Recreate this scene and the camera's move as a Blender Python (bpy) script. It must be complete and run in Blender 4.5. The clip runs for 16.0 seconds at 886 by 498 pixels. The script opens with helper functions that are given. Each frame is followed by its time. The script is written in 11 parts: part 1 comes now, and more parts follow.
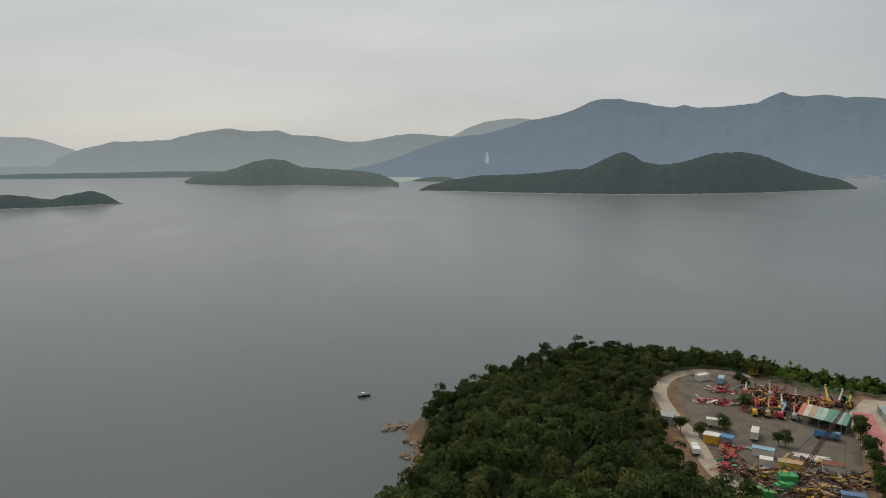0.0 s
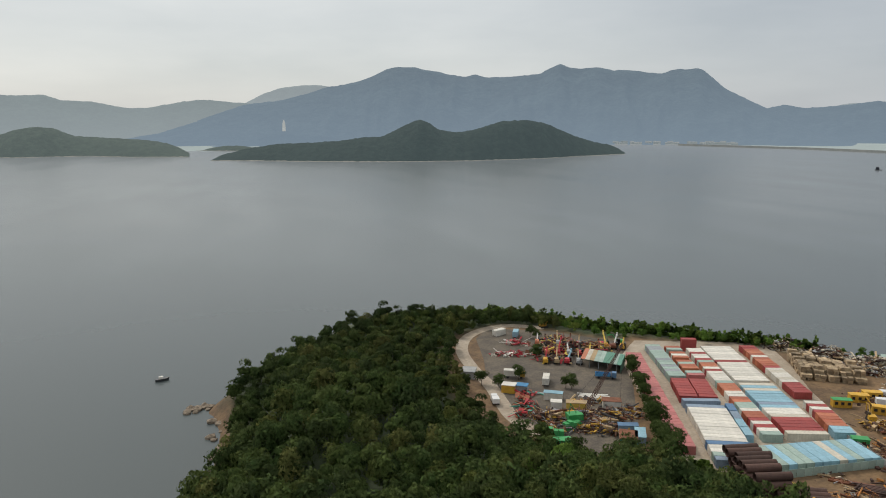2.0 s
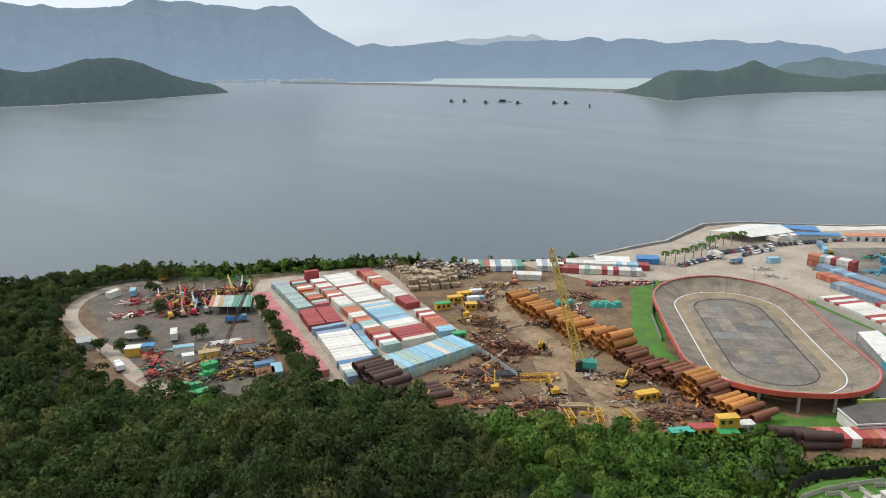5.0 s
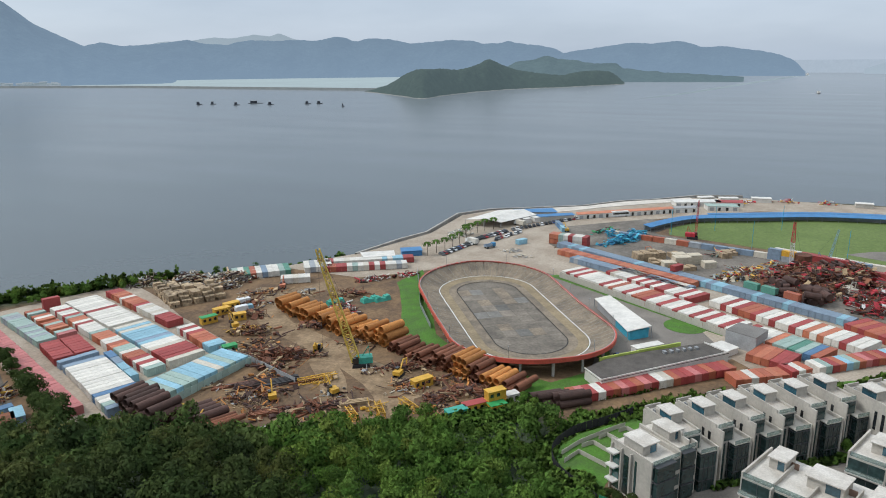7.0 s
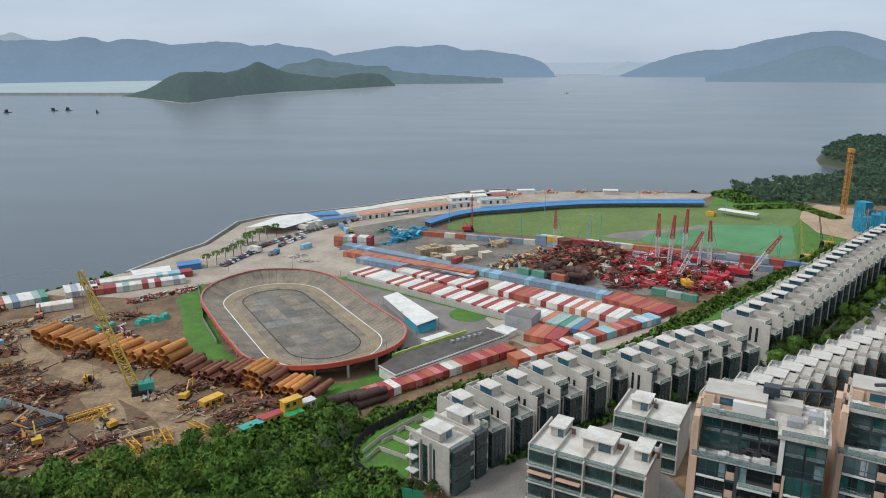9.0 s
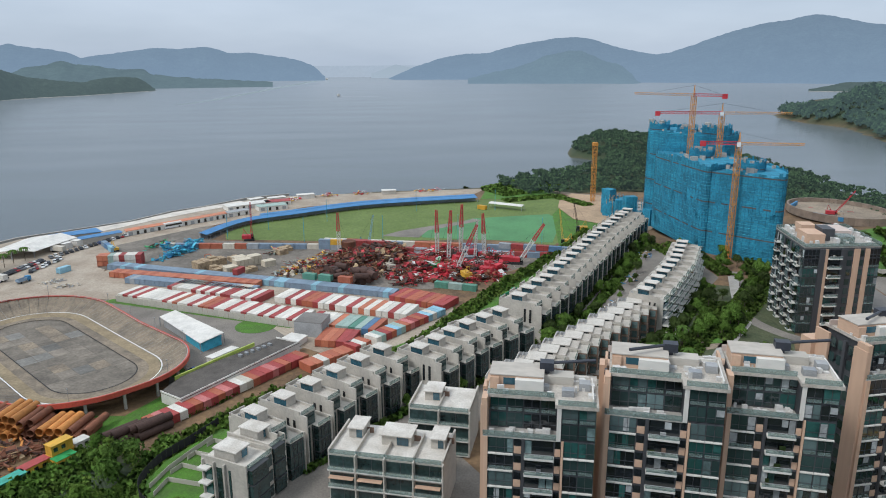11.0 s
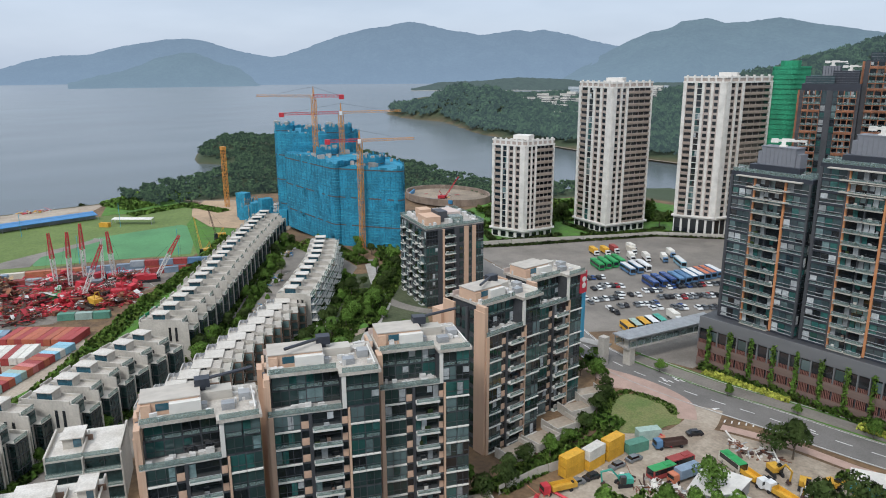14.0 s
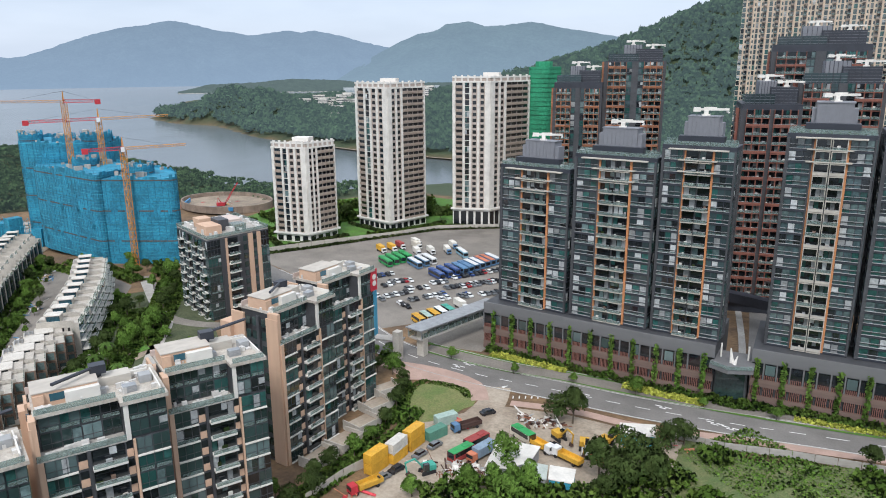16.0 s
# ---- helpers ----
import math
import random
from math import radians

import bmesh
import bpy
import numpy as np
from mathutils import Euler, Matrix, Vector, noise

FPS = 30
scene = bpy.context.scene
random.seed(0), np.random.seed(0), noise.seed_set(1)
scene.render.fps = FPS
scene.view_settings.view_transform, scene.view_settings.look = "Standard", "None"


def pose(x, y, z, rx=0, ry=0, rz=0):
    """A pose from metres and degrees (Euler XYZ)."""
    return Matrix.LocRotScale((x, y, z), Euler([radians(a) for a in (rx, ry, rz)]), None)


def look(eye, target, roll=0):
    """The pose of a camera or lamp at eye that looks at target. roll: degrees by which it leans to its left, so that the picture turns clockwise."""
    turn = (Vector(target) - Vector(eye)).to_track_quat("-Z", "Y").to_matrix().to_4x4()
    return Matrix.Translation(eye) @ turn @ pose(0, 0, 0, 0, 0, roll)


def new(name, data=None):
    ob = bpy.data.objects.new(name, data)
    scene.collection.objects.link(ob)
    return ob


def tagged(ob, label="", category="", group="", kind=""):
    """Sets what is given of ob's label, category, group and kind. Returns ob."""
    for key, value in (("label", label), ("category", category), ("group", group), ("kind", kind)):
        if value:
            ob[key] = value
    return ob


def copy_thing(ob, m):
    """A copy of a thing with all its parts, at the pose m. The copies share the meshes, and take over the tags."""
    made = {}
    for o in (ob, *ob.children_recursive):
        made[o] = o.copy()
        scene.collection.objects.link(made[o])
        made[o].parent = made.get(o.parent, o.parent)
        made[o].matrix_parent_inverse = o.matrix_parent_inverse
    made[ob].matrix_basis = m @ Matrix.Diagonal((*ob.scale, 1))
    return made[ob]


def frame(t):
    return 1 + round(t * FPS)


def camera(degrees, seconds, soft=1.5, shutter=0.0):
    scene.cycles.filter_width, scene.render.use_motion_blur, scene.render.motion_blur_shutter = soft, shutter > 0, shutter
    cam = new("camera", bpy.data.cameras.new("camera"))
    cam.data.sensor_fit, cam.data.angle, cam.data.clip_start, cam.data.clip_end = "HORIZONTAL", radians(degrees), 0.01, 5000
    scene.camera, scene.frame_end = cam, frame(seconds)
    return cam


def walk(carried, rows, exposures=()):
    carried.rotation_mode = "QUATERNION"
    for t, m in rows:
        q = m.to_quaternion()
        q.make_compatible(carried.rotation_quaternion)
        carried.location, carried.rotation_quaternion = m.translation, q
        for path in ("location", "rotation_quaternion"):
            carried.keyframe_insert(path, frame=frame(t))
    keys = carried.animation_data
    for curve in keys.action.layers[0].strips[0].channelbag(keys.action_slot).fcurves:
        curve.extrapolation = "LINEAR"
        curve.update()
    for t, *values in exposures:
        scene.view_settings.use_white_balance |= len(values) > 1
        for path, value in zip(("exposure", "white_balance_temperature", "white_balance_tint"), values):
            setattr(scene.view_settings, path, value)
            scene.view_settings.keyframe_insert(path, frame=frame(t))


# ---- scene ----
cam = camera(63.56, 16.0, 1.0)
EYE = (0.0, 0.0, 100.0)
PATH = [
    (0.0, pose(*EYE, 82.63, 0.13, -0.10)),
    (0.5, pose(*EYE, 82.45, 0.11, -3.15)),
    (1.0, pose(*EYE, 81.74, 0.00, -6.88)),
    (1.5, pose(*EYE, 80.85, 0.10, -11.29)),
    (2.0, pose(*EYE, 80.07, 0.11, -15.97)),
    (2.5, pose(*EYE, 79.27, 0.13, -20.91)),
    (3.0, pose(*EYE, 78.50, 0.19, -26.05)),
    (3.5, pose(*EYE, 77.66, 0.24, -31.23)),
    (4.0, pose(*EYE, 76.71, 0.27, -36.43)),
    (4.5, pose(*EYE, 75.74, 0.23, -41.37)),
    (5.0, pose(*EYE, 75.22, 0.25, -46.50)),
    (7.5, pose(*EYE, 75.14, 0.48, -70.09)),
    (8.0, pose(*EYE, 75.14, 0.41, -74.22)),
    (8.5, pose(*EYE, 75.12, 0.43, -78.40)),
    (9.0, pose(*EYE, 75.14, 0.36, -83.36)),
    (11.5, pose(*EYE, 75.29, 0.23, -105.59)),
    (12.0, pose(*EYE, 75.30, 0.18, -110.46)),
    (12.5, pose(*EYE, 75.32, 0.16, -115.53)),
    (13.0, pose(*EYE, 75.32, 0.17, -120.61)),
    (13.5, pose(*EYE, 75.33, 0.25, -125.58)),
    (14.0, pose(*EYE, 75.34, 0.23, -130.11)),
    (14.5, pose(*EYE, 75.36, 0.28, -134.51)),
    (15.0, pose(*EYE, 75.37, 0.30, -138.61)),
    (15.5, pose(*EYE, 75.36, 0.31, -143.14)),
    (16.0, pose(*EYE, 75.34, 0.33, -147.55)),
]
EXPOSURES = [(0.0, -0.38, 7000, 11), (2.0, -0.12, 6850, 10), (3.5, 0.10, 6390, 10), (5.0, 0.33, 6300, 10), (7.5, 0.11, 6010, 9), (9.0, 0.11, 5980, 9), (12.5, 0.14, 5940, 10), (14.5, 0.32, 6000, 11), (16.0, 0.51, 6040, 12)]
walk(cam, PATH, EXPOSURES)

# ---- world and sun: a bright overcast sky ----
SUN_AZ, SUN_EL = -24.0, 50.0        # degrees clockwise from +y, and above the horizon
world = bpy.data.worlds.new("overcast_sky")
scene.world = world
world.use_nodes = True
wn, wl = world.node_tree.nodes, world.node_tree.links
wn.clear()
w_out = wn.new("ShaderNodeOutputWorld")
w_bg = wn.new("ShaderNodeBackground")
w_sky = wn.new("ShaderNodeTexSky")
w_sky.sky_type, w_sky.sun_disc = "NISHITA", False
w_sky.sun_elevation, w_sky.sun_rotation = radians(SUN_EL), radians(SUN_AZ)
w_sky.air_density, w_sky.dust_density, w_sky.ozone_density = 1.0, 1.6, 1.0
w_scale = wn.new("ShaderNodeVectorMath")
w_scale.operation = "SCALE"
w_scale.inputs["Scale"].default_value = 0.09
w_co = wn.new("ShaderNodeTexCoord")
w_map = wn.new("ShaderNodeMapping")
w_map.inputs["Scale"].default_value = (1.6, 1.6, 6.5)
w_noise = wn.new("ShaderNodeTexNoise")
w_noise.inputs["Scale"].default_value, w_noise.inputs["Detail"].default_value, w_noise.inputs["Roughness"].default_value = 1.5, 5.0, 0.52
w_ramp = wn.new("ShaderNodeValToRGB")
w_ramp.color_ramp.elements[0].position, w_ramp.color_ramp.elements[1].position = 0.30, 0.68
w_ramp.color_ramp.elements[0].color, w_ramp.color_ramp.elements[1].color = (0.475, 0.535, 0.61, 1), (0.61, 0.665, 0.735, 1)
w_mix = wn.new("ShaderNodeMix")
w_mix.data_type = "RGBA"
w_mix.inputs["Factor"].default_value = 0.82
wl.new(w_sky.outputs[0], w_scale.inputs[0])
wl.new(w_co.outputs["Generated"], w_map.inputs[0])
wl.new(w_map.outputs[0], w_noise.inputs["Vector"])
wl.new(w_noise.outputs["Fac"], w_ramp.inputs[0])
wl.new(w_scale.outputs[0], w_mix.inputs["A"])
wl.new(w_ramp.outputs[0], w_mix.inputs["B"])
# the sun behind thin cloud: the sky is whiter and brighter towards it
w_dot = wn.new("ShaderNodeVectorMath")
w_dot.operation = "DOT_PRODUCT"
w_dot.inputs[1].default_value = (math.sin(radians(SUN_AZ + 14)) * 0.93, math.cos(radians(SUN_AZ + 14)) * 0.93, 0.36)
w_near = wn.new("ShaderNodeMapRange")
w_near.interpolation_type = "SMOOTHSTEP"
w_near.inputs["From Min"].default_value, w_near.inputs["From Max"].default_value = 0.45, 1.0
w_glow = wn.new("ShaderNodeMix")
w_glow.data_type, w_glow.blend_type = "RGBA", "MULTIPLY"
w_glow.inputs["B"].default_value = (1.30, 1.265, 1.195, 1)
wl.new(w_co.outputs["Generated"], w_dot.inputs[0])
wl.new(w_dot.outputs["Value"], w_near.inputs["Value"])
wl.new(w_near.outputs[0], w_glow.inputs["Factor"])
wl.new(w_mix.outputs["Result"], w_glow.inputs["A"])
w_sep = wn.new("ShaderNodeSeparateXYZ")
w_up = wn.new("ShaderNodeMapRange")                     # an overcast sky is brightest overhead
w_up.inputs["From Min"].default_value, w_up.inputs["From Max"].default_value = 0.20, 0.85
w_up.inputs["To Min"].default_value, w_up.inputs["To Max"].default_value = 1.0, 1.66
wl.new(w_co.outputs["Generated"], w_sep.inputs[0])
wl.new(w_sep.outputs["Z"], w_up.inputs["Value"])
wl.new(w_up.outputs[0], w_bg.inputs["Strength"])
w_high = wn.new("ShaderNodeMapRange")                   # and its cloud is whiter there than the haze low down
w_high.inputs["From Min"].default_value, w_high.inputs["From Max"].default_value = 0.20, 0.70
w_white = wn.new("ShaderNodeMix")
w_white.data_type, w_white.blend_type = "RGBA", "MULTIPLY"
w_white.inputs["B"].default_value = (1.05, 1.0, 0.91, 1)
wl.new(w_sep.outputs["Z"], w_high.inputs["Value"])
wl.new(w_high.outputs[0], w_white.inputs["Factor"])
wl.new(w_glow.outputs["Result"], w_white.inputs["A"])
wl.new(w_white.outputs["Result"], w_bg.inputs["Color"])
wl.new(w_bg.outputs[0], w_out.inputs[0])

sun = new("sun", bpy.data.lights.new("sun", "SUN"))
sun.data.energy, sun.data.angle, sun.data.color = 1.7, radians(12), (1.0, 0.96, 0.90)
sd_x, sd_y = math.sin(radians(SUN_AZ)), math.cos(radians(SUN_AZ))
sun.matrix_world = look((sd_x * 300, sd_y * 300, 300 * math.tan(radians(SUN_EL))), (0, 0, 0))

# ---- materials ----
def mat(name, color, rough=0.7, metal=0.0, var=0.25, scale=0.6, fine=6.0, bump=0.0, bump_scale=8.0, bump_dist=0.3, tint=None, per_object=0.0, spec=0.5, per_island=0.0):
    """A surface with stains at one scale and grain at a finer one; tint is a second colour for the stains."""
    m = bpy.data.materials.new(name)
    m.use_nodes = True
    nt = m.node_tree
    n, l = nt.nodes, nt.links
    p = n["Principled BSDF"]
    p.inputs["Roughness"].default_value, p.inputs["Metallic"].default_value = rough, metal
    p.inputs["Specular IOR Level"].default_value = spec
    co = n.new("ShaderNodeTexCoord")
    big = n.new("ShaderNodeTexNoise")
    big.inputs["Scale"].default_value, big.inputs["Detail"].default_value, big.inputs["Roughness"].default_value = scale, 5, 0.62
    small = n.new("ShaderNodeTexNoise")
    small.inputs["Scale"].default_value, small.inputs["Detail"].default_value = fine, 3
    l.new(co.outputs["Object"], big.inputs["Vector"])
    l.new(co.outputs["Object"], small.inputs["Vector"])
    stain = n.new("ShaderNodeMapRange")
    stain.inputs["From Min"].default_value, stain.inputs["From Max"].default_value = 0.38, 0.66
    l.new(big.outputs["Fac"], stain.inputs["Value"])
    mix = n.new("ShaderNodeMix")
    mix.data_type = "RGBA"
    b = tint if tint else tuple(c * (1 - var) for c in color)
    mix.inputs["A"].default_value, mix.inputs["B"].default_value = (*color, 1), (*b, 1)
    l.new(stain.outputs[0], mix.inputs["Factor"])
    grain = n.new("ShaderNodeMapRange")
    grain.inputs["From Min"].default_value, grain.inputs["From Max"].default_value = 0.3, 0.7
    grain.inputs["To Min"].default_value, grain.inputs["To Max"].default_value = 1 - var * 0.5, 1 + var * 0.4
    l.new(small.outputs["Fac"], grain.inputs["Value"])
    last = grain.outputs[0]
    for amount, kind, out in ((per_object, "ShaderNodeObjectInfo", "Random"), (per_island, "ShaderNodeNewGeometry", "Random Per Island")):
        if amount:
            info = n.new(kind)
            r = n.new("ShaderNodeMapRange")
            r.inputs["To Min"].default_value, r.inputs["To Max"].default_value = 1 - amount, 1 + amount
            l.new(info.outputs[out], r.inputs["Value"])
            mul = n.new("ShaderNodeMath")
            mul.operation = "MULTIPLY"
            l.new(last, mul.inputs[0])
            l.new(r.outputs[0], mul.inputs[1])
            last = mul.outputs[0]
    sc = n.new("ShaderNodeVectorMath")
    sc.operation = "SCALE"
    l.new(mix.outputs["Result"], sc.inputs[0])
    l.new(last, sc.inputs["Scale"])
    l.new(sc.outputs[0], p.inputs["Base Color"])
    if bump:
        bt = n.new("ShaderNodeTexNoise")
        bt.inputs["Scale"].default_value, bt.inputs["Detail"].default_value = bump_scale, 4
        l.new(co.outputs["Object"], bt.inputs["Vector"])
        bp = n.new("ShaderNodeBump")
        bp.inputs["Strength"].default_value, bp.inputs["Distance"].default_value = min(1.0, bump), bump_dist
        l.new(bt.outputs["Fac"], bp.inputs["Height"])
        l.new(bp.outputs[0], p.inputs["Normal"])
    return m


def leaf_mat(name, color, tint, per_island=0.3):
    """Leaves: lit as rounded masses by the direction out of their clump, each tree with a tone of its own."""
    m = mat(name, color, 0.85, 0, 0.35, 0.10, 1.2, tint=tint, per_object=0.2, per_island=per_island, spec=0.12)
    n, l = m.node_tree.nodes, m.node_tree.links
    p = n["Principled BSDF"]
    src = p.inputs["Base Color"].links[0].from_socket
    tone = n.new("ShaderNodeAttribute")
    tone.attribute_name = "tone"
    hue = n.new("ShaderNodeValToRGB")
    e = hue.color_ramp.elements
    e[0].position, e[0].color = 0.0, (0.62, 0.66, 0.70, 1)
    e[1].position, e[1].color = 1.0, (1.50, 1.32, 1.05, 1)
    for pos, c in ((0.35, (0.86, 0.92, 0.90, 1)), (0.62, (1.0, 1.04, 0.92, 1)), (0.82, (1.42, 1.12, 1.12, 1))):
        k = e.new(pos)
        k.color = c
    mul = n.new("ShaderNodeMix")
    mul.data_type, mul.blend_type = "RGBA", "MULTIPLY"
    mul.inputs["Factor"].default_value = 1.0
    l.new(tone.outputs["Fac"], hue.inputs[0])
    l.new(src, mul.inputs["A"])
    l.new(hue.outputs[0], mul.inputs["B"])
    l.new(mul.outputs["Result"], p.inputs["Base Color"])
    lobe = n.new("ShaderNodeAttribute")
    lobe.attribute_name = "lobe"
    turn = n.new("ShaderNodeVectorTransform")
    turn.vector_type, turn.convert_from, turn.convert_to = "VECTOR", "OBJECT", "WORLD"
    size = n.new("ShaderNodeVectorMath")
    size.operation = "LENGTH"
    left = n.new("ShaderNodeMath")
    left.operation = "SUBTRACT"
    left.use_clamp = True
    left.inputs[0].default_value = 1.0
    geo = n.new("ShaderNodeNewGeometry")
    own = n.new("ShaderNodeVectorMath")
    own.operation = "SCALE"
    both = n.new("ShaderNodeVectorMath")
    both.operation = "ADD"
    unit_n = n.new("ShaderNodeVectorMath")
    unit_n.operation = "NORMALIZE"
    l.new(lobe.outputs["Vector"], turn.inputs[0])
    l.new(lobe.outputs["Vector"], size.inputs[0])
    l.new(size.outputs["Value"], left.inputs[1])
    l.new(geo.outputs["Normal"], own.inputs[0])
    l.new(left.outputs[0], own.inputs["Scale"])
    l.new(turn.outputs[0], both.inputs[0])
    l.new(own.outputs[0], both.inputs[1])
    l.new(both.outputs[0], unit_n.inputs[0])
    l.new(unit_n.outputs[0], p.inputs["Normal"])
    thin_l = n.new("ShaderNodeBsdfTranslucent")            # light comes through the leaves
    ms = n.new("ShaderNodeMixShader")
    ms.inputs[0].default_value = 0.34
    l.new(mul.outputs["Result"], thin_l.inputs["Color"])
    l.new(unit_n.outputs[0], thin_l.inputs["Normal"])
    l.new(p.outputs[0], ms.inputs[1])
    l.new(thin_l.outputs[0], ms.inputs[2])
    l.new(ms.outputs[0], n["Material Output"].inputs[0])
    return m


def hazed_mat(name, color, haze, amount, scale=0.004, thin=0.0):
    """Distant land, kilometres off: haze painted as emission in the air's colour, mixed in."""
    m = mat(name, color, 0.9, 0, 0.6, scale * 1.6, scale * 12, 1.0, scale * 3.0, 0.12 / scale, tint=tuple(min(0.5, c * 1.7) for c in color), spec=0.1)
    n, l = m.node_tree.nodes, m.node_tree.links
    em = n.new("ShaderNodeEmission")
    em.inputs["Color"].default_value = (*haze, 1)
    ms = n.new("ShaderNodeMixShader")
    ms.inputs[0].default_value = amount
    # painted haze is thicker low down and thinner towards the crests
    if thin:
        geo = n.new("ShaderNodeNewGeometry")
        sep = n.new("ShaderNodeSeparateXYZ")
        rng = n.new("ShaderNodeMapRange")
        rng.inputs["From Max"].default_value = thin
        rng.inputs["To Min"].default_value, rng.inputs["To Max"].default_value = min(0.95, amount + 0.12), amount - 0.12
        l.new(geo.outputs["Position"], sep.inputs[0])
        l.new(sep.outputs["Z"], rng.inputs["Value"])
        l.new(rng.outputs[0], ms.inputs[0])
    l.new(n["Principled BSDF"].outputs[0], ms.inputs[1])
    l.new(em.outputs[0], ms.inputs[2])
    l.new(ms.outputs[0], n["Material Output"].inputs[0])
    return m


def glass_mat(name, color, rough=0.06, spec=0.5):
    m = mat(name, color, rough, 0.0, 0.5, 0.35, 1.5, per_object=0.35, spec=spec)
    m.node_tree.nodes["Principled BSDF"].inputs["IOR"].default_value = 1.72      # a reflective coating
    return m


def clear_mat(name, color, clear):
    """Thin tinted sheet glass: part of the light passes straight through."""
    m = mat(name, color, 0.12, 0, 0.2, 0.5, 2.0)
    n, l = m.node_tree.nodes, m.node_tree.links
    tr, ms = n.new("ShaderNodeBsdfTransparent"), n.new("ShaderNodeMixShader")
    tr.inputs["Color"].default_value = (0.86, 0.93, 0.91, 1)
    ms.inputs[0].default_value = clear
    l.new(n["Principled BSDF"].outputs[0], ms.inputs[1])
    l.new(tr.outputs[0], ms.inputs[2])
    l.new(ms.outputs[0], n["Material Output"].inputs[0])
    return m


def water_mat():
    m = bpy.data.materials.new("sea_water")
    m.use_nodes = True
    n, l = m.node_tree.nodes, m.node_tree.links
    p = n["Principled BSDF"]
    p.inputs["Base Color"].default_value = (0.076, 0.091, 0.094, 1)
    p.inputs["Roughness"].default_value, p.inputs["IOR"].default_value = 0.22, 1.33
    co = n.new("ShaderNodeTexCoord")
    heights = []
    for sx, sy, rot, det, dist in ((0.22, 0.07, 25, 3, 0.55), (0.012, 0.0035, -12, 4, 6.0)):
        mp = n.new("ShaderNodeMapping")
        mp.inputs["Scale"].default_value = (sx, sy, 1)
        mp.inputs["Rotation"].default_value = (0, 0, radians(rot))
        t = n.new("ShaderNodeTexNoise")
        t.inputs["Scale"].default_value, t.inputs["Detail"].default_value = 1.0, det
        l.new(co.outputs["Object"], mp.inputs[0])
        l.new(mp.outputs[0], t.inputs["Vector"])
        heights.append((t, dist))
    bp = n.new("ShaderNodeBump")
    bp.inputs["Strength"].default_value, bp.inputs["Distance"].default_value = 0.14, 0.4
    l.new(heights[0][0].outputs["Fac"], bp.inputs["Height"])
    l.new(bp.outputs[0], p.inputs["Normal"])
    # wind lanes: smoother and rougher water
    r = n.new("ShaderNodeMapRange")
    r.inputs["From Min"].default_value, r.inputs["From Max"].default_value = 0.35, 0.65
    r.inputs["To Min"].default_value, r.inputs["To Max"].default_value = 0.19, 0.23
    l.new(heights[1][0].outputs["Fac"], r.inputs["Value"])
    l.new(r.outputs[0], p.inputs["Roughness"])
    # haze painted on far water, as on the hills: emission grows with distance
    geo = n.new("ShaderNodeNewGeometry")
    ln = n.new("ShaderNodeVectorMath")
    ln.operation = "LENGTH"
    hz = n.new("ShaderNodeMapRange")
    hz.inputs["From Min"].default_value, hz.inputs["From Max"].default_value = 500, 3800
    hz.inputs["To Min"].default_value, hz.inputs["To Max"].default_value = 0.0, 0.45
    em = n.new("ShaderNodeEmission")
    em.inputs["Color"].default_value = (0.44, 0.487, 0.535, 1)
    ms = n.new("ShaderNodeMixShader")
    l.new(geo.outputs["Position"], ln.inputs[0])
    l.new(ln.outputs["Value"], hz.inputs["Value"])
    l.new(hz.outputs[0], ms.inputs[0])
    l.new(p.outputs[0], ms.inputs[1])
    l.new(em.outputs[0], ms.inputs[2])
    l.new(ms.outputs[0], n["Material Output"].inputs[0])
    return m


M = {}
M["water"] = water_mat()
M["dirt"] = mat("packed_dirt", (0.30, 0.24, 0.175), 0.9, 0, 0.45, 0.06, 1.3, 0.5, 2.0, tint=(0.17, 0.135, 0.10))
M["earth"] = mat("hill_earth", (0.075, 0.085, 0.04), 0.95, 0, 0.5, 0.12, 1.2, 0.8, 1.0, tint=(0.045, 0.06, 0.025))
M["grass"] = mat("grass", (0.072, 0.185, 0.014), 0.9, 0, 0.4, 0.2, 2.0, 0.5, 4.0, tint=(0.060, 0.120, 0.02))
M["turf"] = mat("range_turf", (0.13, 0.18, 0.045), 0.9, 0, 0.35, 0.03, 0.6, 0.3, 3.0, tint=(0.095, 0.14, 0.03))
M["mat_green"] = mat("green_matting", (0.09, 0.24, 0.095), 0.85, 0, 0.25, 0.05, 0.8)
M["concrete"] = mat("concrete", (0.40, 0.375, 0.34), 0.85, 0, 0.3, 0.12, 2.0, 0.2, 4.0)
M["paving"] = mat("yard_paving", (0.385, 0.325, 0.255), 0.85, 0, 0.35, 0.08, 1.2, 0.2, 3.0, tint=(0.27, 0.215, 0.16))
M["asphalt"] = mat("asphalt", (0.195, 0.182, 0.168), 0.85, 0, 0.3, 0.07, 3.0, 0.2, 12.0)
M["asphalt_old"] = mat("worn_asphalt", (0.225, 0.20, 0.172), 0.88, 0, 0.35, 0.07, 2.0, 0.2, 9.0)
M["brickpave"] = mat("pink_brick_paving", (0.42, 0.29, 0.235), 0.85, 0, 0.2, 0.3, 5.0)
M["whiteline"] = mat("road_paint", (0.72, 0.71, 0.68), 0.7, 0, 0.2, 1.0, 6.0)
M["rock"] = mat("shore_rock", (0.22, 0.175, 0.13), 0.9, 0, 0.5, 0.5, 3.0, 0.7, 3.0, per_island=0.3)
M["leaf"] = leaf_mat("leaves", (0.046, 0.076, 0.022), (0.094, 0.118, 0.038))
